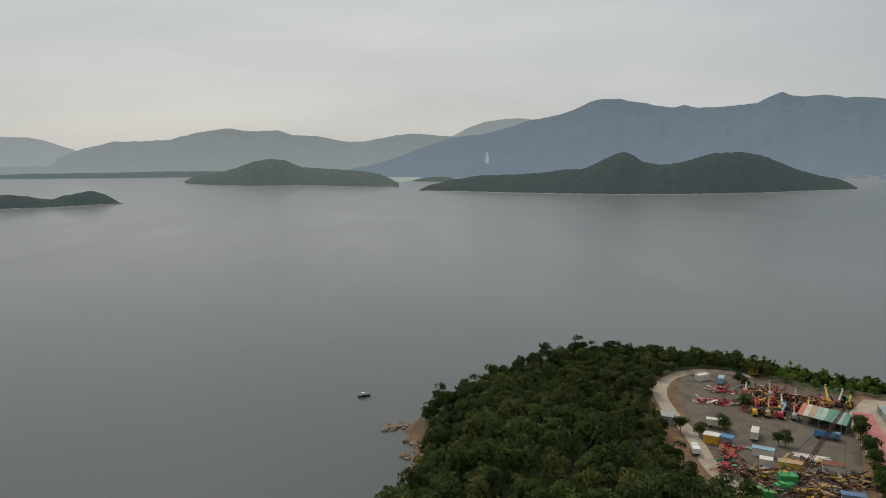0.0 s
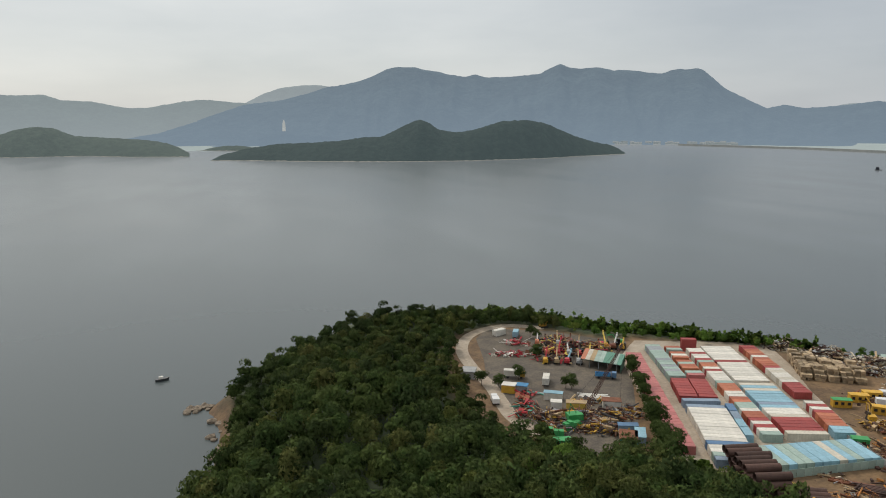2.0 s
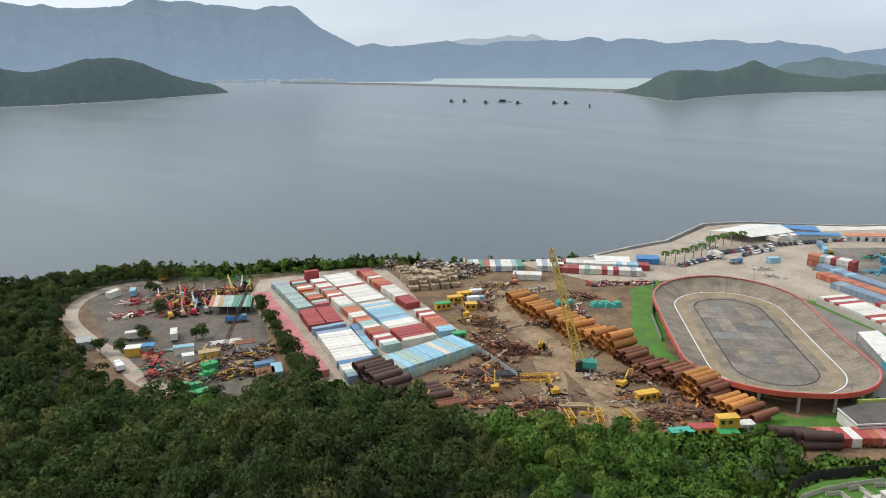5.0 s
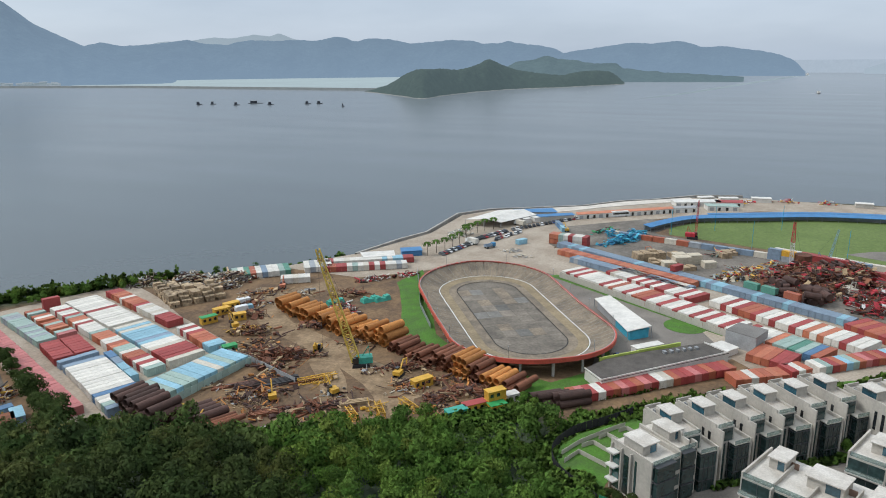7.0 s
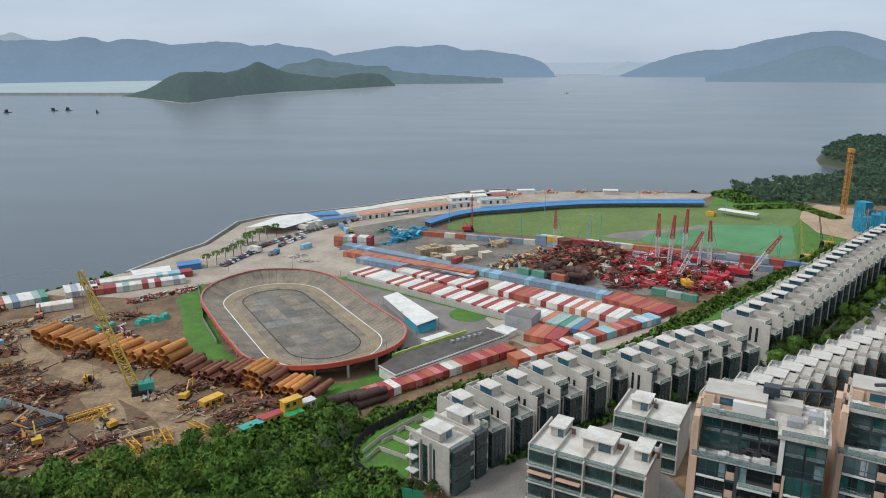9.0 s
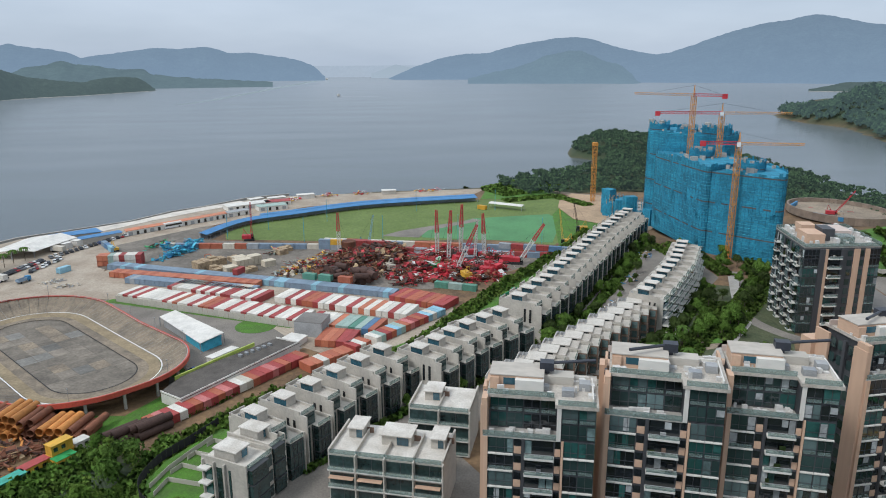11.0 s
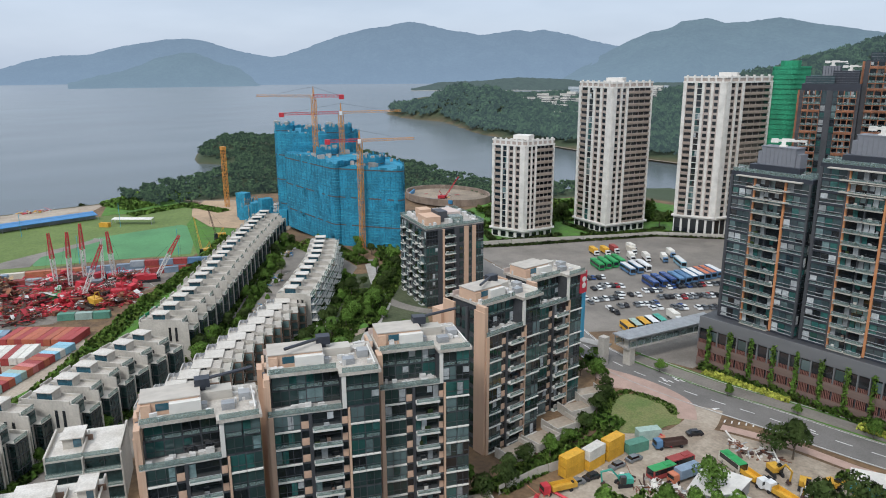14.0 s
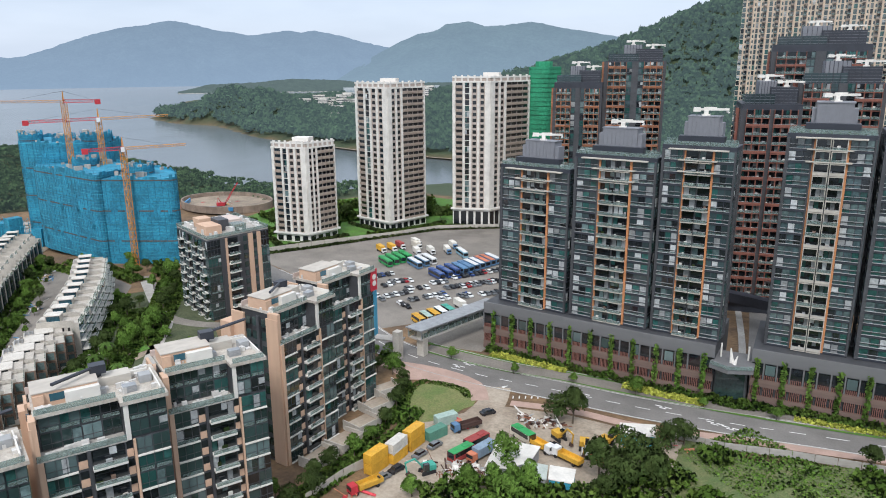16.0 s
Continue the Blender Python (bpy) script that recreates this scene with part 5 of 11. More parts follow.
def velodrome():
    v = thing("velodrome", "disused concrete velodrome on columns with a red outer rim", "velodrome", pose(241, 83, 6, 0, 0, 36.4))
    N, half, rad = 96, 27.0, 28.0

    def ring(r, i):
        """A point at distance r from the middle line of a track with straight sides."""
        t = i / N * (2 * math.pi * 19 + 4 * half)
        arc, s = math.pi * 19, 2 * half
        if t < arc:
            a = -math.pi / 2 + t / 19
            return half + r * math.cos(a), r * math.sin(a), 1.0 - abs(t / arc - 0.5)
        if t < arc + s:
            return half - (t - arc), r, 0.25 + 0.25 * abs((t - arc) / s - 0.5) * 2
        if t < 2 * arc + s:
            a = math.pi / 2 + (t - arc - s) / 19
            return -half + r * math.cos(a), r * math.sin(a), 1.0 - abs((t - arc - s) / arc - 0.5)
        return -half + (t - 2 * arc - s), -r, 0.25 + 0.25 * abs((t - 2 * arc - s) / s - 0.5) * 2

    def band(r0, r1, z0, z1, lift=0.0):
        s = Shape()
        for i in range(N):
            q = []
            for r, zz, j in ((r0, z0, i), (r1, z1, i), (r1, z1, i + 1), (r0, z0, i + 1)):
                x, y, k = ring(r, j % N)
                q.append((x, y, zz(k) + lift))
            s.add(q, [(0, 1, 2, 3)])
        return s
    flat = lambda k: 1.2
    low = lambda k: 1.3 + 0.4 * k
    mid = lambda k: 1.9 + 1.4 * k
    top = lambda k: 2.6 + 3.4 * k
    part("inner_band", band(12.6, 16.0, flat, flat), M["track"], v)
    part("tan_band", band(16.0, 19.5, flat, low), M["tanband"], v, "tan painted inner apron")
    part("white_line", band(19.65, 20.05, low, low, 0.03), M["whiteline"], v)
    seg = Shape()
    for i in range(N):                     # banked slabs with open joints
        q = []
        for r, zz, j in ((20.1, low, i + 0.02), (24.0, mid, i + 0.02), (24.0, mid, i + 0.98), (20.1, low, i + 0.98)):
            x, y, k = ring(r, j % N)
            q.append((x, y, zz(k)))
        q2 = []
        for r, zz, j in ((24.0, mid, i + 0.02), (rad, top, i + 0.02), (rad, top, i + 0.98), (24.0, mid, i + 0.98)):
            x, y, k = ring(r, j % N)
            q2.append((x, y, zz(k)))
        sl = Shape().add(q, [(0, 1, 2, 3)]).add(q2, [(0, 1, 2, 3)])
        part("bank_slab", sl, M["track"], v)
    under = Shape()
    for i in range(N):
        q = []
        for r, zz, j in ((20.0, lambda k: 0.9, i), (20.0, lambda k: 0.9, i + 1), (rad, lambda k: 1.9 + 3.3 * k, i + 1), (rad, lambda k: 1.9 + 3.3 * k, i)):
            x, y, k = ring(r, j % N)
            q.append((x, y, zz(k)))
        under.add(q, [(0, 1, 2, 3)])
    part("underside", under, M["grey"], v)
    rim = Shape()
    for i in range(N):
        for r0, r1, za, zb in ((rad, rad, -0.9, 0.55), (rad + 0.5, rad + 0.5, -0.9, 0.55), (rad, rad + 0.5, 0.55, 0.55), (rad, rad + 0.5, -0.9, -0.9)):
            q = []
            for r, zz, j in ((r0, za, i), (r0, za, i + 1), (r1, zb, i + 1), (r1, zb, i)):
                x, y, k = ring(r, j % N)
                q.append((x, y, top(k) + zz))
            rim.add(q, [(0, 1, 2, 3)])
    part("rim", rim, M["redrim"], v, "faded red painted rim wall")
    cap = band(rad - 0.25, rad, top, top, 0.5)
    part("rim_cap", cap, M["grey"], v)
    for i in range(0, N, 3):
        x, y, k = ring(rad - 1.0, i)
        part("column", Shape().box(x, y, 0, 0.7, 0.7, 1.6 + 3.0 * k), M["concrete"], v)
    inf = Shape()
    pts = [ring(12.6, i)[:2] for i in range(N)]
    inf.prism(pts, 0.2, 1.15)
    part("infield", inf, M["infield"], v, "cracked grey concrete infield")
    rs = random.Random(5)
    for i in range(9):
        for j in range(5):
            if rs.random() < 0.75:
                part("infield_slab", Shape().box(-27 + i * 6.7, -10 + j * 5.0, 1.1, 6.5, 4.8, 0.07 + rs.random() * 0.03), M[rs.choice(("infield", "infield", "track", "concrete_old"))], v)
    part("infield_kerb", band(12.45, 12.75, flat, flat, 0.12), M["black"], v)
    for i in range(0, N, 8):               # small lamp poles on the rim
        x, y, k = ring(rad + 0.3, i)
        part("lamp_pole", Shape().tube((x, y, top(k)), (x, y, top(k) + 4.5), 0.07, 5).box(x, y, top(k) + 4.4, 0.6, 0.25, 0.15), M["steel"], v)
    return v


velodrome()

# ---- pipes ----
PIPE = {}
for k_p, r_p in (("orangepipe", 1.4), ("rustpipe", 1.0), ("darkpipe", 1.15), ("orangepipe", 1.15), ("rustpipe", 0.75)):
    PIPE[(k_p, r_p)] = Shape().tube((-4.8, 0, r_p), (4.8, 0, r_p), r_p, 18, hollow=0.09).mesh("pipe", M[k_p])
P_WORD = {"orangepipe": "orange rusted", "rustpipe": "brown rusted", "darkpipe": "dark rusted"}


def pipe_row(p0, p1, keys, layers, axis_deg, group, seed=0):
    rs = random.Random(seed)
    a, b = Vector(p0), Vector(p1)
    d = (b - a).normalized()
    pos, i = 0.0, 0
    L = (b - a).length
    while pos < L:
        key = keys[int(i * len(keys) / max(1, L / 2.0)) % len(keys)]
        r = key[1]
        for lay in range(layers if rs.random() < 0.8 else max(1, layers - 1)):
            q = a + d * (pos + r * (lay % 2))
            sh = rs.uniform(-1.2, 1.2)
            ax = axis_deg + rs.uniform(-1.5, 1.5)
            solid("steel_pipe", PIPE[key], None, f"large {P_WORD[key[0]]} steel pipe stacked in the yard", "pipe",
                  pose(q.x + sh * math.cos(radians(ax)), q.y + sh * math.sin(radians(ax)), 6.0 + lay * r * 1.75, 0, 0, ax), group, smooth=False)
        pos += 2 * r + 0.05
        i += 1


OR1, RU1, DK1, OR2, RU2 = ("orangepipe", 1.4), ("rustpipe", 1.0), ("darkpipe", 1.15), ("orangepipe", 1.15), ("rustpipe", 0.75)
pipe_row((218, 167), (210, 147), [OR1, OR1, OR2], 2, -13, "pipes in the pipe yard", 1)
pipe_row((210, 146), (204, 128), [OR1, OR1], 2, -15, "pipes in the pipe yard", 2)
pipe_row((204, 126), (200, 108), [OR2, OR2, OR1], 3, -20, "pipes in the pipe yard", 3)
pipe_row((199, 106), (191, 88), [RU1, RU2, RU1], 2, -16, "pipes in the pipe yard", 4)
pipe_row((192, 88), (187, 70), [RU1, OR2, RU1], 3, -17, "pipes in the pipe yard", 5)
pipe_row((186, 69), (183, 58), [OR2, RU1], 2, -18, "pipes in the pipe yard", 6)
pipe_row((178, 50), (181, 40), [DK1], 2, -50, "dark pipes by the huts", 7)
pipe_row((131, 156), (126, 138), [DK1], 3, -12, "dark pipes by the wood", 8)
pipe_row((132, 136), (131, 122), [DK1, RU2], 2, -25, "dark pipes by the wood", 9)

M["blackpipe"] = mat("black_steel", (0.045, 0.042, 0.042), 0.7, 0, 0.3, 0.4, 4.0, per_object=0.25)
# ---- heaps of scrap ----
def tilted(s, x, y, z, a, b, d, rz, tilt, roll):
    """A box of sides a, b, d leaning at any angle."""
    m = Matrix.Translation((x, y, z)) @ Matrix.Rotation(rz, 4, "Z") @ Matrix.Rotation(tilt, 4, "Y") @ Matrix.Rotation(roll, 4, "X")
    vs = [tuple(m @ Vector((i * a / 2, j * b / 2, k * d / 2))) for k in (-1, 1) for i, j in ((-1, -1), (1, -1), (1, 1), (-1, 1))]
    s.add(vs, [(3, 2, 1, 0), (4, 5, 6, 7), (0, 1, 5, 4), (1, 2, 6, 5), (2, 3, 7, 6), (3, 0, 4, 7)])


def heap(name, label, spots, mats, n, seed, size=(0.4, 2.6), tubes=0.4):
    """Heaps nobody could count: plates, beams, frames, blocks and tubes thrown together, one mesh for each material. spots: (x, y, half length, half width, height, turn)."""
    rs = random.Random(seed)
    top = thing(name, label, "scrap heap", kind="stuff")
    for mk in mats:
        s = Shape()
        for cx, cy, hx, hy, h, turn in spots:
            c, t = math.cos(radians(turn)), math.sin(radians(turn))
            for _ in range(max(2, int(n * 1.05 * hx * hy / 30))):
                u, v = rs.gauss(0, 0.42), rs.gauss(0, 0.42)
                u, v = max(-1, min(1, u)), max(-1, min(1, v))
                x, y = cx + u * hx * c - v * hy * t, cy + u * hx * t + v * hy * c
                z = float(platform(x, y)) + rs.random() ** 1.5 * h * max(0.1, 1 - u * u) * max(0.1, 1 - v * v)
                a, ang, kind_p = rs.uniform(*size), rs.uniform(0, 6.3), rs.random()
                if rs.random() < tubes:
                    ln, el = rs.uniform(1.5, 5.5), rs.uniform(-0.15, 0.4)
                    s.tube((x, y, z + 0.2), (x + math.cos(ang) * ln, y + math.sin(ang) * ln, z + ln * math.sin(el)), rs.choice((0.07, 0.1, 0.14, 0.22, 0.36)), 5)
                elif kind_p < 0.34:             # leaning plate
                    tilted(s, x, y, z + a * 0.25, a, a * rs.uniform(0.4, 0.9), 0.08, ang, rs.uniform(-0.9, 0.9), rs.uniform(-0.4, 0.4))
                elif kind_p < 0.60:             # beam
                    tilted(s, x, y, z + 0.2, a * rs.uniform(1.4, 2.6), rs.uniform(0.15, 0.35), rs.uniform(0.15, 0.4), ang, rs.uniform(-0.25, 0.25), 0)
                elif kind_p < 0.72:             # open frame
                    w = a * 0.45
                    q = [(x + w * (i * math.cos(ang) - k * math.sin(ang)), y + w * (i * math.sin(ang) + k * math.cos(ang))) for i, k in ((-1, -0.6), (1, -0.6), (1, 0.6), (-1, 0.6))]
                    for i in range(4):
                        s.tube((*q[i], z), (*q[i], z + a * 0.6), 0.08, 3, cap=False).tube((*q[i], z + a * 0.6), (*q[(i + 1) % 4], z + a * 0.6), 0.08, 3, cap=False)
                else:                           # block
                    tilted(s, x, y, z + a * 0.16, a * 0.7, a * rs.uniform(0.3, 0.6), a * rs.uniform(0.25, 0.5), ang, rs.uniform(-0.2, 0.2), rs.uniform(-0.3, 0.3))
        if s.v:
            part("scrap", s, M[mk], top)
    return top


heap("scrap_heap", "tangled rusty scrap steel and machine parts on bare earth", [(176, 139, 5, 15, 2.6, 20), (190, 160, 4, 10, 2.2, 24), (168, 137, 3, 8, 1.8, 20), (149, 108, 12, 3, 1.6, -49), (213, 182, 8, 4, 1.6, -30), (170, 78, 7, 4, 1.6, -45), (240, 150, 4, 9, 1.4, 30), (204, 172, 4, 6, 1.5, 0), (205, 140, 3, 10, 1.2, 24), (184, 96, 3, 10, 1.2, 24), (176, 72, 3, 10, 1.2, 24)],
     ["rustpipe", "darkpipe", "darkpipe", "rustpipe", "timber", "rustpipe"], 15, 31, (0.6, 3.0), 0.5)
heap("scrap_heap", "rusty offcuts, frames and drums strewn over the pipe yard", [(150, 128, 12, 7, 0.9, -42), (163, 132, 9, 5, 1.0, -42), (142, 122, 7, 6, 1.2, 0), (196, 120, 3, 12, 1.4, 24), (214, 156, 4, 12, 1.6, 22), (176, 150, 4, 9, 1.8, 24), (183, 152, 3, 9, 1.6, 24), (205, 184, 9, 5, 1.4, -35), (228, 184, 10, 4, 1.2, -35), (172, 92, 5, 7, 1.2, 20), (180, 80, 3, 12, 1.4, 20), (146, 100, 12, 4, 1.3, -45), (163, 76, 9, 4, 1.2, -42)],
     ["rustpipe", "darkpipe", "orangepipe", "timber", "darkpipe"], 9, 46, (0.4, 2.0), 0.45)
heap("scrap_heap", "yellow plant parts and frames beside the track", [(190, 164, 4, 8, 2.0, 24), (133, 144, 4, 4, 1.6, 0), (167, 114, 4, 2, 1.0, -20), (156, 92, 6, 3, 1.6, -40)], ["machyellow", "timber", "machyellow"], 14, 43, (0.6, 2.6), 0.4)


def bar_stack(x, y, rz, L, wide, high, key, word):
    """A flat stack of long steel bars, each a part."""
    b = thing("bar_stack", f"low stack of {word} steel bars on bare earth", "steel stack", pose(x, y, 6.0, 0, 0, rz), "bar stacks in the pipe yard")
    rs = random.Random(int(x * 7 + y))
    for lay in range(high):
        n = int(wide / 0.85)
        for i in range(n):
            l = L * rs.uniform(0.8, 1.0)
            part("bar", Shape().box(rs.uniform(-0.6, 0.6), (i - n / 2 + 0.5) * 0.85, lay * 0.55, l, 0.55, 0.45, rs.uniform(-2, 2)), M[key], b)


bar_stack(155, 133, -42, 13, 5, 2, "darkpipe", "dark rusted")
bar_stack(159.5, 127, -42, 14, 5, 2, "blackpipe", "black")
bar_stack(164, 121, -42, 11, 4, 1, "rustpipe", "brown rusted")
bar_stack(152, 139, -42, 11, 3, 1, "rustpipe", "brown rusted")
bar_stack(143, 117.5, -49, 12, 4, 2, "rustpipe", "brown rusted")
bar_stack(151, 107, -49, 13, 4, 2, "darkpipe", "dark rusted")
bar_stack(157, 99, -49, 10, 3, 2, "timber", "pale")
for x, y, rz, L in ((155.5, 90, 40, 8), (161, 84, 60, 8), (165.5, 117, -42, 12), (150.5, 96, 50, 7)):
    fr = thing("lattice_truss", "yellow lattice steel truss lying on the ground", "truss", pose(x, y, 6.0, 0, 0, rz), "yellow trusses in the pipe yard")
    part("lattice", Shape().lattice((-L / 2, 0, 0.8), (L / 2, 0, 0.8), 1.6, 1.6, 6, 0.16), M["machyellow"], fr)
heap("scrap_heap", "heaps of crushed pale scrap and baled metal by the shore trees", [(226, 224, 10, 8, 4.6, -42), (236, 210, 12, 7, 4.2, -42), (219, 241, 8, 6, 3.6, -38), (228, 206, 7, 4, 2.6, -42)], ["canvas", "timber", "darkpipe", "rustpipe", "canvas", "darkpipe", "grey"], 30, 32, (0.7, 2.2), 0.2)
heap("scrap_heap", "scrap machinery and steel heaped across the fenced yard", [(93, 200, 8, 5, 2.4, -25), (104, 199, 9, 4, 1.8, -30), (113, 196, 7, 5, 1.8, -30), (120, 197, 4, 5, 2.0, 0), (102, 190, 9, 4, 1.4, -20), (108, 186, 8, 4, 1.6, -20), (92, 192, 5, 5, 1.4, 0), (113, 209, 8, 2, 1.2, -20)],
     ["rustpipe", "darkpipe", "rustpipe", "timber", "darkpipe", "blackpipe", "machyellow", "grey"], 15, 33, (0.5, 2.4), 0.45)
heap("scrap_heap", "red and white plant parts laid out in the scrap yard", [(105, 264, 9, 3.2, 1.5, -20), (112, 277, 6, 3, 1.6, -20)], ["machred", "white", "machred", "c_cream", "rustpipe"], 15, 34, (0.7, 2.4), 0.35)
heap("scrap_heap", "dark machine parts between the parked rigs", [(118, 252, 7, 4, 2.2, -30), (124, 262, 9, 6, 2.6, -30), (134, 266, 9, 6, 2.6, -35), (144, 262, 6, 5, 2.4, -35), (130, 276, 9, 4, 2.2, -30)],
     ["darkpipe", "rustpipe", "timber", "blackpipe", "craneyellow", "machred"], 12, 134, (0.6, 2.6), 0.4)
heap("scrap_heap", "huge tangle of rusty brown machine parts and steel", [(322, -12, 16, 11, 5.0, -62), (334, -26, 18, 13, 6.5, -62), (345, -40, 13, 9, 6.0, -62), (308, -22, 13, 7, 4.0, -62), (322, -40, 17, 9, 5.5, -62), (345, -18, 8, 6, 4.5, -62)],
     ["rustpipe", "darkpipe", "rustpipe", "darkpipe", "rustpipe", "machred", "timber", "darkpipe"], 11, 35, (0.8, 3.6), 0.4)
heap("scrap_heap", "tangle of red crane parts among dark steel", [(312, -48, 16, 8, 5.0, -62), (308, -68, 20, 11, 4.5, -62), (326, -62, 18, 10, 5.5, -62), (340, -66, 12, 8, 4.5, -62), (298, -44, 10, 6, 4.0, -62), (296, -76, 12, 6, 3.5, -62), (322, -86, 14, 8, 4.5, -62)],
     ["machred", "darkpipe", "machred", "rustpipe", "darkpipe", "machred", "rustpipe", "cranewhite"], 10, 36, (0.8, 3.6), 0.4)
heap("scrap_heap", "large red crane houses and white boom pieces crowded together", [(316, -62, 20, 12, 4.5, -62), (334, -58, 14, 10, 4.5, -62), (308, -84, 12, 8, 3.5, -62)], ["machred", "machred", "rustpipe", "cranewhite"], 4, 44, (2.0, 5.0), 0.25)
heap("scrap_heap", "mixed pale, yellow and grey plant parts in the machinery yard", [(324, 7, 11, 6, 2.6, -62), (335, 0, 10, 7, 3.0, -62), (350, -8, 6, 5, 2.4, -62), (362, 16, 6, 4, 1.8, -30)], ["machyellow", "grey", "canvas", "rustpipe", "machred", "darkpipe", "c_sage"], 14, 36, (0.5, 2.4), 0.4)
drums_m = thing("steel_drums", "large rusty steel casings piled in the machinery yard", "steel casing", kind="stuff")
rs_d = random.Random(61)
casing = Shape()
for _ in range(34):
    x, y, an = 305 + rs_d.uniform(-9, 9), -18 + rs_d.uniform(-11, 11), rs_d.uniform(0, math.pi)
    z, r_c, l_c = 7.6 + rs_d.choice((0, 0, 2.6)), rs_d.uniform(1.0, 1.7), rs_d.uniform(2.5, 6.0)
    casing.tube((x, y, z), (x + math.cos(an) * l_c, y + math.sin(an) * l_c, z + rs_d.uniform(-0.4, 0.8)), r_c, 12)
for _ in range(40):
    x, y, an = 349 + rs_d.uniform(-4, 4), -35 + rs_d.uniform(-8, 8), -62 + rs_d.uniform(-12, 12)
    z = 6.6 + rs_d.uniform(0, 4.5)
    casing.tube((x, y, z), (x + math.cos(radians(an + 90)) * 5, y + math.sin(radians(an + 90)) * 5, z), 0.55, 8)
part("casing", casing, M["darkpipe"], drums_m)
tank = solid("storage_tank", Shape().tube((348.5, -19.8, 6), (348.5, -19.8, 13.5), 3.6, 18), M["rustpipe"], "tall rusty steel tank among the scrap", "tank")
heap("scrap_heap", "low litter of planks, pallets and rubble on the yard's earth", [(150, 146, 6, 9, 0.5, 0), (146, 131, 6, 6, 0.5, 0), (178, 105, 8, 4, 0.6, -60), (170, 88, 8, 5, 0.6, -60), (214, 178, 12, 6, 0.6, -30), (232, 170, 10, 8, 0.6, 0), (160, 107, 10, 4, 0.5, -45), (225, 190, 8, 5, 0.5, 0)], ["timber", "darkpipe", "grey", "rustpipe", "canvas"], 5, 45, (0.3, 1.6), 0.2)
rs_r = random.Random(88)
RIGS = [(114.5 + i * 4.1, 251.5 - i * 1.5, k) for i, k in enumerate(("machred", "timber", "c_sky", "timber"))] + [(116 + i * 3.9, 263 - i * 1.7, k) for i, k in enumerate(("timber", "rustpipe", "machred", "cranewhite", "darkpipe", "craneyellow", "rustpipe"))]
RIGS += [(121 + i * 4.0, 275 - i * 1.9, k) for i, k in enumerate(("cranewhite", "darkpipe", "timber", "rustpipe", "timber"))] + [(147, 262, "craneyellow"), (150, 260.5, "cranewhite"), (153, 259, "craneyellow")]
for x, y, key in RIGS:
    rz, L_r, up_r = rs_r.uniform(52, 74), rs_r.uniform(5.5, 9.0), rs_r.uniform(0.05, 0.38)
    rig = thing("drilling_rig", "piling rig with its boom lowered, parked among others", "drilling rig", pose(x, y, 6.0, 0, 0, rz), "rigs in the scrap yard")
    part("crawler_track", Shape().box(0, -1.0, 0, 3.6, 0.6, 0.8, 0, 0.92).box(0, 1.0, 0, 3.6, 0.6, 0.8, 0, 0.92), M["black"], rig)
    part("house", Shape().box(-0.9, 0.2, 0.8, 2.6, 1.7, 1.5, 0, 0.94).box(-2.3, 0, 0.9, 0.6, 2.1, 1.1), M[rs_r.choice(("machyellow", "c_cream", "machred", "c_orange", "rustpipe", "darkpipe", "grey", key))], rig)
    part("cab", Shape().box(0.5, -0.8, 0.8, 1.3, 1.0, 1.7, 0, 0.88), M["glass_dark"], rig)
    part("boom", Shape().beam((0.2, 0.25, 1.5), (L_r, 0.25, 1.5 + L_r * math.sin(up_r)), 0.62).beam((0.8, 0.25, 2.4), (L_r * 0.9, 0.25, 2.1 + L_r * 0.9 * math.sin(up_r)), 0.22).beam((L_r, 0.25, 1.1 + L_r * math.sin(up_r)), (L_r, 0.25, 2.5 + L_r * math.sin(up_r)), 0.7), M[key], rig)
bales = Shape()
for i_r in range(5):          # ridges of stacked bundles running down to the lane
    for k_r in range(11 - i_r):
        for lay in range(rs_r.choice((3, 4, 4, 3)) if k_r else 2):
            for e_r in (0, 1):
                x, y = 199.0 + i_r * 3.9 + k_r * 1.15 + e_r * 1.5, 207.5 - i_r * 2.4 + k_r * 2.0 - e_r * 0.9
                bales.box(x + rs_r.uniform(-0.2, 0.2), y + rs_r.uniform(-0.2, 0.2), 6.0 + lay * 1.1, rs_r.uniform(2.0, 2.4), rs_r.uniform(1.6, 1.9), rs_r.uniform(1.0, 1.12), 60 + rs_r.uniform(-10, 10))
solid("timber_bales", bales, M["palebale"], "stacked ridges of weathered pale timber bundles by the depot", "timber stack", kind="stuff")
heap("scrap_heap", "bright blue machine parts stacked at the yard end", [(372, 64, 17, 5, 3.6, -31), (386, 60, 8, 5, 3.4, -31), (382, 72, 5, 4, 3.2, -31)], ["cyan", "cyan", "machblue", "cyan"], 22, 37, (0.8, 2.8), 0.2)
heap("scrap_heap", "green plant parts beside the blue machines", [(392, 76, 5, 4, 2.4, -31), (384, 80, 4, 3, 2.0, 0)], ["machgreen", "machteal", "darkpipe"], 22, 137, (0.6, 2.0), 0.2)
heap("scrap_heap", "orange and teal tarpaulins and junk beside the track", [(91, 218, 4, 3, 1.6, -30), (90, 211, 4, 3, 1.6, -20), (86, 206, 4, 3, 1.5, 0), (95, 222, 3, 3, 1.4, 0)], ["c_orange", "machteal", "machred", "rustpipe", "darkpipe"], 18, 38, (0.8, 2.6), 0.3)
